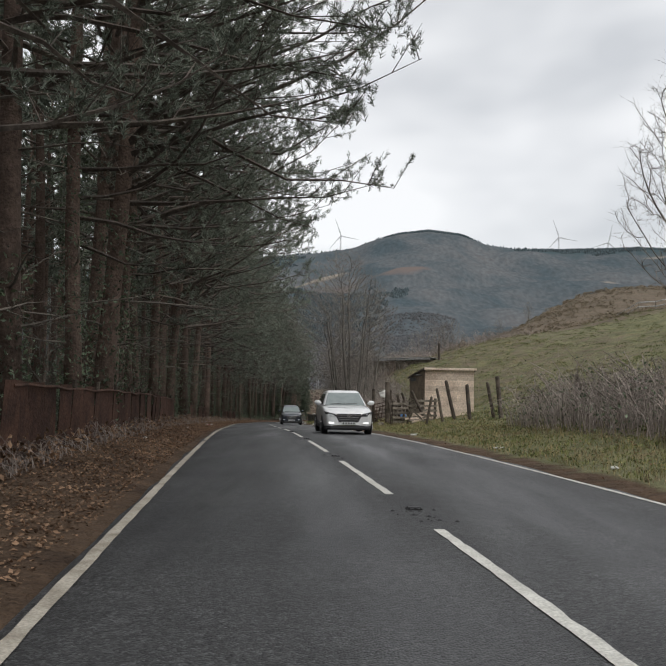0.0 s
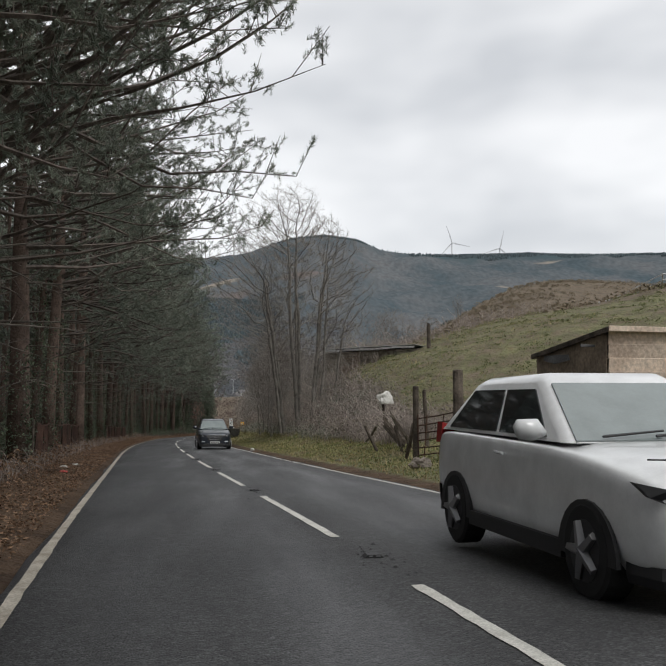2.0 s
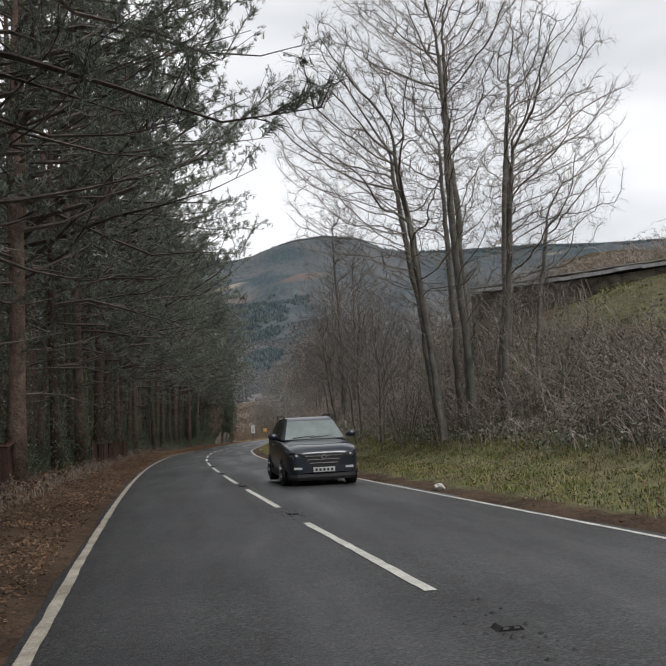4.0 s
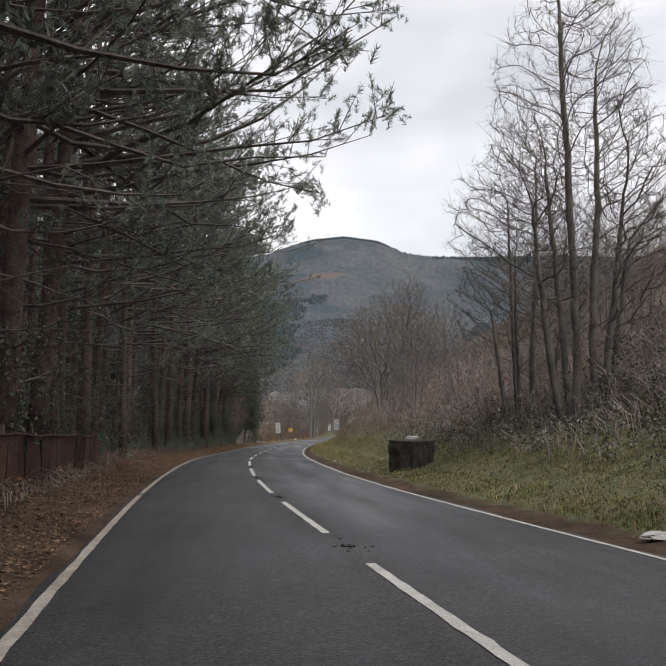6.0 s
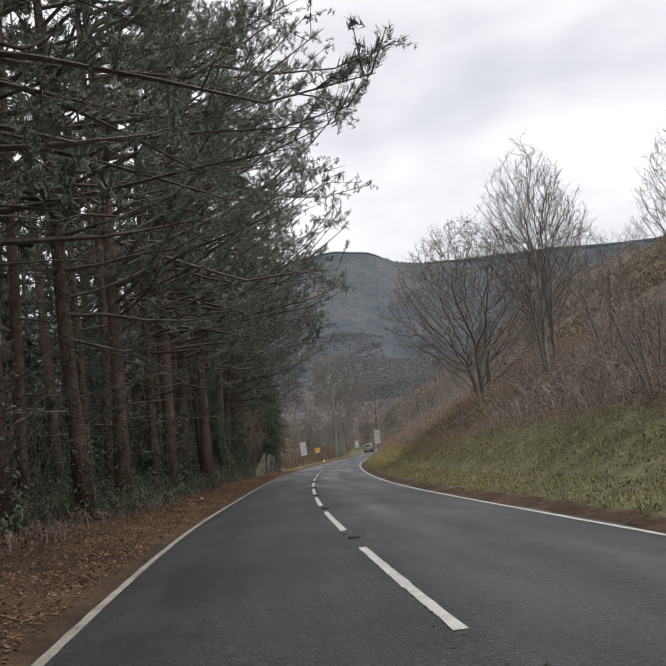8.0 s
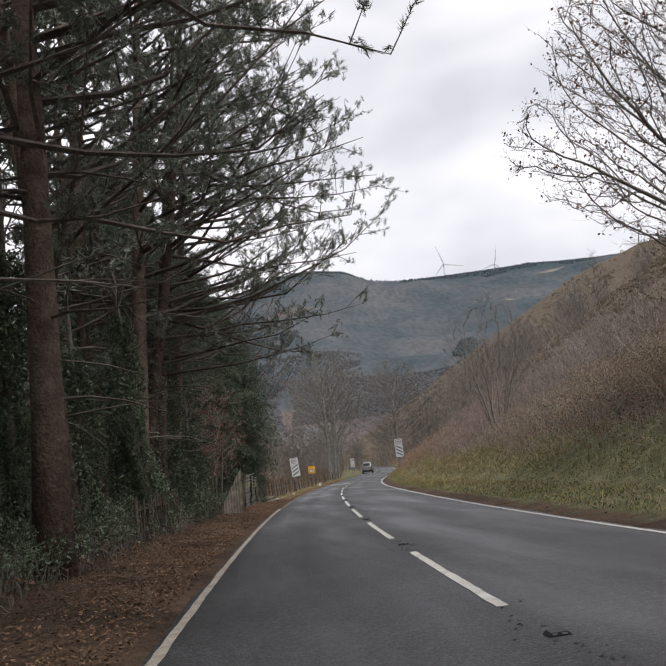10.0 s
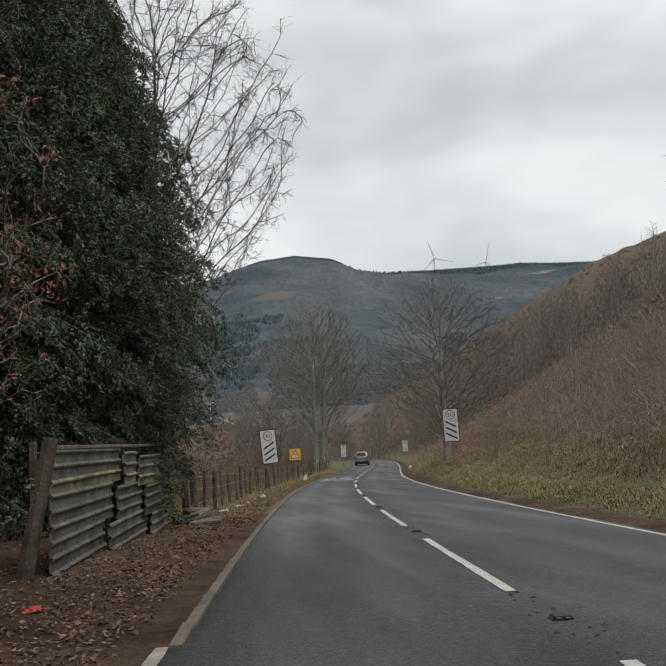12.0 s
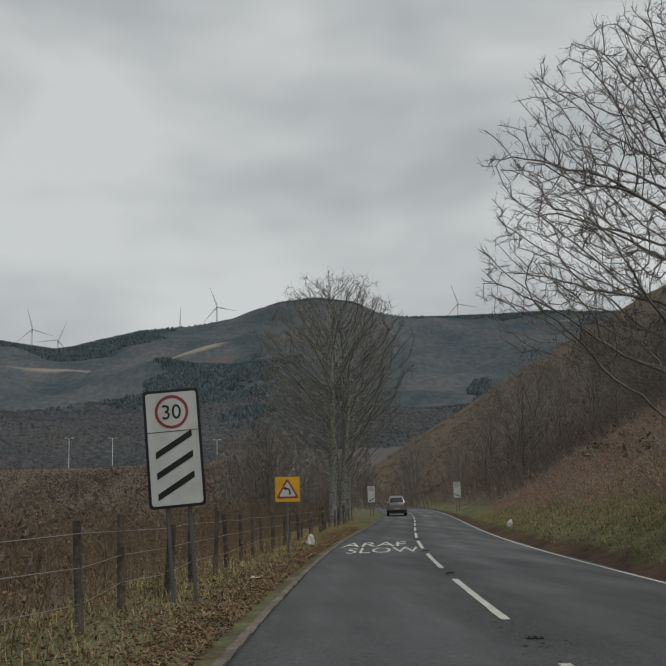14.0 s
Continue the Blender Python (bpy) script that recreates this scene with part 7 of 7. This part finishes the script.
def countdown_sign(m, bars, slope, w=0.82, h=1.72, foot=1.35, label="", poles=(-0.16, 0.16)):
    """A speed-limit countdown marker: white board, black rim, red ring, number and sloping bars."""
    t = thing("countdown_sign", m, label, "road sign", "countdown markers beside the road")
    for x in poles:
        part("pole", Shape().tube([(x, 0.06, -0.8), (x, 0.06, foot + h - 0.25)], [0.032, 0.032], 8), STEEL, t)
    z = foot
    part("rim", Shape().prism(pose(0, 0, z), rounded(w, h, 0.06), 0.03), SIGN_BLACK, t)
    part("board", Shape().prism(pose(0, 0, z + 0.04), rounded(w - 0.08, h - 0.08, 0.045), 0.006, -0.006), SIGN_WHITE, t)
    part("seam", Shape().prism(pose(0, 0, z + h * 0.64), [(-w / 2 + 0.03, 0), (w / 2 - 0.03, 0), (w / 2 - 0.03, 0.012), (-w / 2 + 0.03, 0.012)], 0.003, -0.0095), STEEL, t)
    part("red_ring", ring(pose(0, 0, z + h * 0.81), 0.205, 0.245, 0.004, -0.0105), SIGN_RED, t)
    me = letter_mesh("30", 0.30, 0.002, SIGN_BLACK, "number")
    ob = new("number", me)
    ob.parent = t
    v = np.array([q.co for q in me.vertices])
    ob.matrix_basis = pose(-(v[:, 0].max() + v[:, 0].min()) / 2, -0.0105, z + h * 0.81 - (v[:, 1].max() + v[:, 1].min()) / 2, 90, 0, 0)
    for k in range(bars):
        zc = z + h * 0.16 + k * 0.30
        dx, dz = 0.27, 0.15 * slope
        part("bar", Shape().prism(pose(0, 0, zc + 0.04), [(-dx, -dz - 0.048), (dx, dz - 0.048), (dx, dz + 0.048), (-dx, -dz + 0.048)], 0.004, -0.0105), SIGN_BLACK, t)
    return t


def warning_sign(m):
    t = thing("bend_sign", m, "yellow-backed triangular bend warning sign on a grey pole", "road sign")
    w, z = 0.98, 1.55
    part("pole", Shape().tube([(0, 0.05, -0.9), (0, 0.05, z + 0.85)], [0.038, 0.038], 8), STEEL, t)
    part("backing", Shape().prism(pose(0, 0, z), rounded(w, w, 0.04), 0.02), SIGN_YELLOW, t)

    def tri(k, r):
        out = []
        for cx, cz, a0 in ((0.36 * k, -0.27 * k, -90), (0, 0.36 * k, 30), (-0.36 * k, -0.27 * k, 150)):
            for q in range(5):
                a = radians(a0 + 120 * q / 4)
                out.append((cx + r * math.cos(a), cz + r * math.sin(a)))
        return out
    part("red_triangle", Shape().prism(pose(0, 0, z + 0.46), tri(1.0, 0.06), 0.005, -0.005), SIGN_RED, t)
    part("white_triangle", Shape().prism(pose(0, 0, z + 0.45), tri(0.78, 0.035), 0.004, -0.009), SIGN_WHITE, t)
    part("arrow", Shape().prism(pose(0.0, 0, z + 0.27), [(0.06, 0), (0.12, 0), (0.12, 0.16), (0.06, 0.25), (-0.05, 0.28), (-0.05, 0.34), (-0.17, 0.25), (-0.05, 0.16), (-0.05, 0.22), (0.03, 0.20), (0.06, 0.14)], 0.003, -0.0125), SIGN_BLACK, t)
    return t


countdown_sign(stand(242.3, -4.15, 6, 0, 1.0, -4.0), 3, 1, label="white 30 countdown sign with three black bars, leaning by the fence")
countdown_sign(stand(243.0, 5.1, -14, -0.30, 1.0, -1.0), 3, -1, label="white 30 countdown sign with three black bars on the verge", poles=(0.0,))
countdown_sign(stand(316.0, -3.75, 4, 0, 0.92), 1, 1, label="distant 30 countdown sign with one black bar")
countdown_sign(stand(318.0, 4.3, -8, 0, 0.92), 1, -1, label="distant 30 countdown sign with one black bar")
warning_sign(stand(256.2, -3.95, 0, 0.35, 0.74))


# ---- vehicles ----
def loft(stations, close=True):
    """A skin over cross-sections: each a list of points (x, y, z) with the same count."""
    sh = Shape()
    n = len(stations[0])
    pts = [p for st in stations for p in st]
    f = []
    for i in range(len(stations) - 1):
        for j in range(n - 1):
            f.append((i * n + j, i * n + j + 1, (i + 1) * n + j + 1, (i + 1) * n + j))
    if close:
        f.append(tuple(reversed(range(n))))
        f.append(tuple(range((len(stations) - 1) * n, len(stations) * n)))
    return sh.add(pts, f)


def wheel(parent, x, y, r, width):
    w = part("wheel", Shape().tube([(x - width / 2, y, r), (x - width * 0.42, y, r), (x + width * 0.42, y, r), (x + width / 2, y, r)], [r * 0.9, r, r, r * 0.9], 24), RUBBER, parent, "black rubber tyre")
    side = 1 if x > 0 else -1
    xo = x + side * (width / 2 + 0.004)
    rim = Shape()
    rim.tube([(xo - side * 0.05, y, r), (xo, y, r)], [r * 0.66, r * 0.63], 20)
    part("rim", rim, TRIM, w)
    for k in range(5):
        a = 2 * math.pi * k / 5
        sp = Shape().tube([(xo + side * 0.012, y, r), (xo + side * 0.012, y + math.cos(a) * r * 0.6, r + math.sin(a) * r * 0.6)], [0.05, 0.032], 5)
        part("spoke", sp, ALLOY, w)


def skirt(front, hw):
    """The low dark apron under a front bumper."""
    plan = [(-0.94, 0.42), (-0.87, 0.09), (-0.72, -0.012), (0.72, -0.012), (0.87, 0.09), (0.94, 0.42)]
    low = [(u * hw * 0.96, front + v + 0.03, 0.20) for u, v in plan]
    mid = [(u * hw, front + v, 0.27) for u, v in plan]
    top = [(u * hw * 0.99, front + v + 0.01, 0.345) for u, v in plan]
    faces = [tuple(range(5, -1, -1)), tuple(range(12, 18))]
    for r in (0, 6):
        faces += [(r + k, r + (k + 1) % 6, r + 6 + (k + 1) % 6, r + 6 + k) for k in range(6)]
    return Shape().add(low + mid + top, faces)


def car(name, label, m, paint, L, W, H, bonnet, screen_z, roof_a, roof_b, rear, trim_low=0.32, kind="suv", rails=False):
    """A car that looks along -y: body skin, glasshouse, windows, lamps, grille, wheels. Sizes in metres."""
    t = thing(name, m, label, "car")
    belt = screen_z

    def section(y, half, sill, shoulder, top, tuck=0.93, roof_half=None):
        rh = roof_half or half * 0.8
        side = [(half * 0.86, y, sill), (half * 0.97, y, sill + 0.10), (half, y, sill + 0.32), (half * 0.985, y, shoulder - 0.08), (half * tuck, y, shoulder), (rh, y, top - 0.05), (rh * 0.82, y, top - 0.008), (rh * 0.45, y, top)]
        return side + [(-p[0], p[1], p[2]) for p in reversed(side)]
    hw = W / 2
    front = -L / 2
    nose_z = bonnet - 0.10
    st = [section(front - 0.01, hw * 0.74, 0.38, nose_z - 0.20, nose_z - 0.14, 0.95, hw * 0.62),
          section(front, hw * 0.82, 0.34, nose_z - 0.16, nose_z - 0.10, 0.95, hw * 0.68),
          section(front + 0.10, hw * 0.92, 0.26, nose_z - 0.05, nose_z + 0.0, 0.95, hw * 0.76),
          section(front + 0.35, hw * 0.985, 0.24, nose_z + 0.01, bonnet - 0.02, 0.95, hw * 0.80),
          section(front + 0.75, hw, 0.24, bonnet - 0.04, bonnet + 0.02, 0.95, hw * 0.82),
          section(front + bonnet_len(kind), hw, 0.24, belt - 0.02, belt + 0.03, 0.95, hw * 0.86),
          section(front + 2.4, hw, 0.24, belt, belt + 0.02, 0.95, hw * 0.86),
          section(L / 2 - 0.75, hw, 0.24, belt + 0.03, belt + 0.05, 0.95, hw * 0.85),
          section(L / 2 - 0.2, hw * 0.97, 0.28, belt + 0.02, belt + 0.05, 0.94, hw * 0.82),
          section(L / 2, hw * 0.88, 0.36, belt - 0.05, belt - 0.01, 0.93, hw * 0.76),
          section(L / 2 + 0.01, hw * 0.78, 0.42, belt - 0.12, belt - 0.08, 0.93, hw * 0.68)]
    body = part("body", loft(st), paint, t, smooth=False)
    body.data.polygons.foreach_set("use_smooth", [True] * len(body.data.polygons))
    body.modifiers.new("rounded", "SUBSURF").levels = 2
    body.modifiers["rounded"].render_levels = 2
    # glasshouse: base ring, roof ring
    a0, a1, b1, b0 = front + bonnet_len(kind) - 0.06, front + roof_a, front + roof_b, front + rear
    wb, wr = hw * 0.90, hw * 0.70
    zb, zr = belt, H - 0.06
    base = [(-wb, a0, zb), (wb, a0, zb), (wb, b0, zb + 0.03), (-wb, b0, zb + 0.03)]
    top = [(-wr, a1, zr - 0.03), (wr, a1, zr - 0.03), (wr, b1, zr - 0.03), (-wr, b1, zr - 0.03)]
    cap = [(-wr * 0.9, a1 + 0.22, H), (wr * 0.9, a1 + 0.22, H), (wr * 0.9, b1 - 0.2, H - 0.015), (-wr * 0.9, b1 - 0.2, H - 0.015)]
    g = Shape().add(base + top + cap, [(0, 1, 5, 4), (1, 2, 6, 5), (2, 3, 7, 6), (3, 0, 4, 7), (4, 5, 9, 8), (5, 6, 10, 9), (6, 7, 11, 10), (7, 4, 8, 11), (8, 9, 10, 11)])
    roof = part("roof", g, paint, t)
    bev = roof.modifiers.new("soft", "BEVEL")
    bev.width, bev.segments = 0.09, 4
    roof.data.polygons.foreach_set("use_smooth", [True] * len(roof.data.polygons))

    def pane(nm, quad, fa, fb, fc, fd, out, lab="", mat=None):
        """A window set in the quad (four corners, counter-clockwise), shrunk by fractions, pushed out."""
        q = [Vector(p) for p in quad]
        at_uv = lambda u, v: (q[0].lerp(q[1], u)).lerp(q[3].lerp(q[2], u), v)
        c = [at_uv(fa, fc), at_uv(1 - fb, fc), at_uv(1 - fb, 1 - fd), at_uv(fa, 1 - fd)]
        nrm = (c[1] - c[0]).cross(c[3] - c[0]).normalized()
        o = [p + nrm * out for p in c]
        i = [p - nrm * 0.02 for p in c]
        part(nm, Shape().add(o + i, [(0, 1, 2, 3), (7, 6, 5, 4), (0, 4, 5, 1), (1, 5, 6, 2), (2, 6, 7, 3), (3, 7, 4, 0)]), mat or GLASS, t, lab)
    pane("windscreen", [base[0], base[1], top[1], top[0]], 0.04, 0.04, 0.02, 0.03, 0.014, "pale windscreen, sky reflection painted into its colour", SCREEN)
    pane("rear_window", [base[2], base[3], top[3], top[2]], 0.10, 0.10, 0.14, 0.10, 0.012)
    pane("side_window", [base[1], base[2], top[2], top[1]], 0.12, 0.55, 0.06, 0.12, 0.012)
    pane("side_window", [base[1], base[2], top[2], top[1]], 0.48, 0.10, 0.06, 0.12, 0.012)
    pane("side_window", [base[3], base[0], top[0], top[3]], 0.55, 0.12, 0.06, 0.12, 0.012)
    pane("side_window", [base[3], base[0], top[0], top[3]], 0.10, 0.48, 0.06, 0.12, 0.012)
    # lower trim, arches and wheels
    for y0 in (front + 0.86, L / 2 - 0.86):
        for x in (-1, 1):
            r = 0.35
            arch = []
            for k in range(13):
                a = math.pi * k / 12
                arch.append((math.cos(a) * (r + 0.09), r - 0.06 + math.sin(a) * (r + 0.07)))
            part("wheel_arch", Shape().prism(Matrix.Translation((x * (hw - 0.005), y0, 0)) @ pose(0, 0, 0, 0, 0, 90), arch, 0.03, -0.015), TRIM, t)
            wheel(t, x * (hw - 0.10), y0, r, 0.23)
    part("front_skirt", skirt(front, hw), TRIM, t)
    part("rear_skirt", loft([section(L / 2 - 0.3, hw * 0.985, 0.22, trim_low + 0.12, trim_low + 0.16, 0.97, hw * 0.9), section(L / 2 + 0.03, hw * 0.84, 0.24, trim_low + 0.12, trim_low + 0.18, 0.97, hw * 0.75)]), TRIM, t)
    for x in (-1, 1):
        part("sill", Shape().box(pose(x * (hw - 0.02), 0, 0.24), 0.06, L - 2.5, 0.13), TRIM, t)
        part("door_handle", Shape().tube([(x * (hw + 0.012), 0.12, belt - 0.13), (x * (hw + 0.02), 0.22, belt - 0.125), (x * (hw + 0.012), 0.32, belt - 0.12)], [0.012, 0.014, 0.012], 5), paint, t)
        mir = part("mirror", Shape().tube([(x * (hw - 0.03), a0 + 0.30, belt + 0.07), (x * (hw + 0.06), a0 + 0.28, belt + 0.10), (x * (hw + 0.19), a0 + 0.30, belt + 0.10), (x * (hw + 0.22), a0 + 0.31, belt + 0.09)], [0.03, 0.09, 0.085, 0.04], 9), paint, t, smooth=True)
        # lamps
        hl = [(0.47, 0.0, nose_z - 0.235), (0.74, 0.0, nose_z - 0.215), (0.94, 0.12, nose_z - 0.13), (0.975, 0.24, nose_z - 0.045), (0.84, 0.04, nose_z - 0.075), (0.54, 0.0, nose_z - 0.135)]
        a6 = [(x * hw * u, front + v - 0.022, z) for u, v, z in hl]
        b6 = [(p[0] * 0.97, p[1] + 0.12, p[2]) for p in a6]
        faces = [tuple(range(6)), tuple(range(11, 5, -1))] + [(k, 6 + k, 6 + (k + 1) % 6, (k + 1) % 6) for k in range(6)]
        lamp = part("headlamp", Shape().add(a6 + b6, faces if x > 0 else [f[::-1] for f in faces]), TRIM, t, "dark smoked headlamp")
        part("lamp_lens", Shape().tube([(x * hw * 0.72, front - 0.027, nose_z - 0.155), (x * hw * 0.72, front + 0.03, nose_z - 0.155)], [0.028, 0.034], 10), LENS, lamp)
        part("lamp_glow_strip", Shape().prism(pose(0, 0, 0), [(x * hw * 0.58, nose_z - 0.49), (x * hw * 0.79, nose_z - 0.49), (x * hw * 0.79, nose_z - 0.43), (x * hw * 0.58, nose_z - 0.445)][::(1 if x > 0 else -1)], 0.22, front - 0.012), LIT_LENS if kind == "suv" and not rails else LENS, t, "bright fog lamp")
        part("tail_lamp", Shape().prism(pose(0, 0, 0), [(x * hw * 0.72, belt - 0.14), (x * hw * 0.90, belt - 0.12), (x * hw * 0.88, belt + 0.10), (x * hw * 0.74, belt + 0.06)][::(1 if x > 0 else -1)], 0.16, L / 2 - 0.13), RED_LENS, t, "red tail lamp")
        if rails:
            part("roof_rail", Shape().tube([(x * wr * 0.97, a1 + 0.15, H - 0.05), (x * wr, a1 + 0.35, H + 0.035), (x * wr, b1 - 0.3, H + 0.03), (x * wr * 0.97, b1 - 0.1, H - 0.05)], [0.018] * 4, 6), TRIM, t)
    gw = hw * 0.52
    part("grille", Shape().prism(pose(0, 0, 0), [(-gw, nose_z - 0.20), (-gw * 0.74, nose_z - 0.44), (gw * 0.74, nose_z - 0.44), (gw, nose_z - 0.20), (gw * 0.9, nose_z - 0.13), (-gw * 0.9, nose_z - 0.13)], 0.15, front - 0.010), TRIM, t, "dark grille")
    for k in range(3):
        z = nose_z - 0.19 - 0.085 * k
        part("grille_bar", Shape().box(pose(0, front - 0.012, z), gw * (1.84 - 0.22 * k), 0.02, 0.022), CHROME, t)
    part("emblem", ring(pose(0, front, nose_z - 0.20), 0.035, 0.062, 0.012, -0.035, 16), CHROME, t)
    for y, yy in ((front - 0.03, -1), (L / 2 + 0.02, 1)):
        z = trim_low + (0.07 if yy < 0 else 0.28)
        pl = part("number_plate", Shape().box(pose(0, y, z), 0.52, 0.02, 0.11), SIGN_WHITE, t)
        for k in range(5):
            part("plate_bar", Shape().box(pose(-0.19 + 0.095 * k, y + yy * 0.012, z + 0.025), 0.055, 0.005, 0.06), SIGN_BLACK, pl)
    part("bonnet_line", Shape().tube([(-hw * 0.8, front + 0.34, bonnet - 0.005), (0, front + 0.2, bonnet - 0.02), (hw * 0.8, front + 0.34, bonnet - 0.005)], [0.006] * 3, 4), TRIM, t)
    for x in (-0.25, 0.2):
        part("wiper", Shape().tube([(x - 0.3, a0 + 0.0, zb + 0.05), (x + 0.25, a0 + 0.06, zb + 0.09)], [0.012, 0.008], 4), TRIM, t)
    return t


def bonnet_len(kind):
    return 1.35 if kind == "suv" else 1.05


car("white_car", "white compact sport utility car with dark glass on the road", stand(39.2, 1.95, 0, 0.02, 1.0, on_ground=False), WHITE_PAINT, 4.48, 1.85, 1.65, 1.02, 1.08, 2.1, 3.8, 4.38, rails=False)
car("dark_car", "dark blue sport utility car with roof rails on the road", stand(85.6, 1.85, 0, 0.02, 1.0, on_ground=False), DARK_PAINT, 4.31, 1.82, 1.68, 1.05, 1.12, 1.95, 3.75, 4.15, rails=True)
car("silver_van", "silver-grey people carrier driving ahead on the road", stand(318.0, -1.45, 180, 0.02, 1.0, on_ground=False), SILVER_PAINT, 4.4, 1.82, 1.80, 1.05, 1.12, 1.75, 4.05, 4.35, kind="van")


# ---- houses and lamps down in the valley ----
def house(m, w, d, h, label):
    t = thing("house", m, label, "house", "houses in the valley")
    part("wall", Shape().box(pose(0, 0, -1.5), w, d, h + 1.5), RENDERED, t)
    o = 0.3
    pts = [(-w / 2 - o, -d / 2 - o, h - 0.1), (w / 2 + o, -d / 2 - o, h - 0.1), (w / 2 + o, d / 2 + o, h - 0.1), (-w / 2 - o, d / 2 + o, h - 0.1), (-w / 2 - o, 0, h + d * 0.42), (w / 2 + o, 0, h + d * 0.42)]
    roof = part("roof", Shape().add(pts, [(0, 1, 5, 4), (2, 3, 4, 5), (0, 4, 3), (1, 2, 5), (3, 2, 1, 0)]), SLATE, t, "grey slate roof")
    part("chimney", Shape().box(pose(w * 0.3, 0, h + d * 0.2), 0.8, 0.7, d * 0.32), RENDERED, roof)
    for x in (-0.28, 0.28):
        for z in ((0.9, 3.4) if h > 4.5 else (0.9,)):
            win = part("window", Shape().box(pose(x * w, -d / 2 - 0.02, z), 1.3, 0.08, 1.25), TRIM, t)
            part("frame", Shape().box(pose(x * w, -d / 2 - 0.05, z - 0.06), 1.45, 0.05, 0.08), SIGN_WHITE, win)
    part("door", Shape().box(pose(0, -d / 2 - 0.03, 0), 0.95, 0.08, 2.05), TIMBER_DARK, t)
    return t


for k, (az, r, turn, w, h) in enumerate(((2.6, 226, 15, 9, 3.0), (1.6, 236, -30, 8, 5.2), (3.4, 240, 60, 10, 3.2), (0.6, 246, 10, 8, 5.0), (2.2, 262, -10, 12, 5.2), (0.0, 262, 30, 9, 5.0), (-0.8, 250, 70, 7, 4.8), (4.0, 258, 0, 9, 5.0))):
    x, y = VALLEY_X + r * math.sin(radians(az + 0.9)), VALLEY_Y + r * math.cos(radians(az + 0.9))
    house(pose(x, y, -0.6 + 0.4 * (k % 3) + (r - 226) * 0.05, 0, 0, turn) @ Matrix.Scale(0.62, 4), w, 6.5, h, "pale rendered house with a slate roof in the valley")


def street_lamp(m):
    t = thing("street_lamp", m, "tall grey twin-headed lamp column in the valley", "street lamp", "lamps in the valley")
    part("column", Shape().tube([(0, 0, -4), (0, 0, 6), (0, 0, 12)], [0.16, 0.13, 0.09], 8), TURBINE, t)
    for x in (-1, 1):
        arm = part("arm", Shape().tube([(0, 0, 11.9), (x * 0.9, 0, 12.1)], [0.06, 0.05], 5), TURBINE, t)
        part("lamp_head", Shape().box(pose(x * 1.1, 0, 12.0), 0.8, 0.35, 0.18), TURBINE, arm)
    return t


lamp_proto = None
for az, r in ((-8.9, 305), (-6.4, 308), (-4.0, 312), (-2.1, 300), (-1.9, 316), (-0.2, 330)):
    p = valley_point(az, r)
    m = pose(p.x, p.y, 13.2 - 12 + 0.0, 0, 0, 8)
    lamp_proto = street_lamp(m) if lamp_proto is None else lamp_proto
    if (az, r) != (-8.9, 305):
        copy_thing(lamp_proto, m)
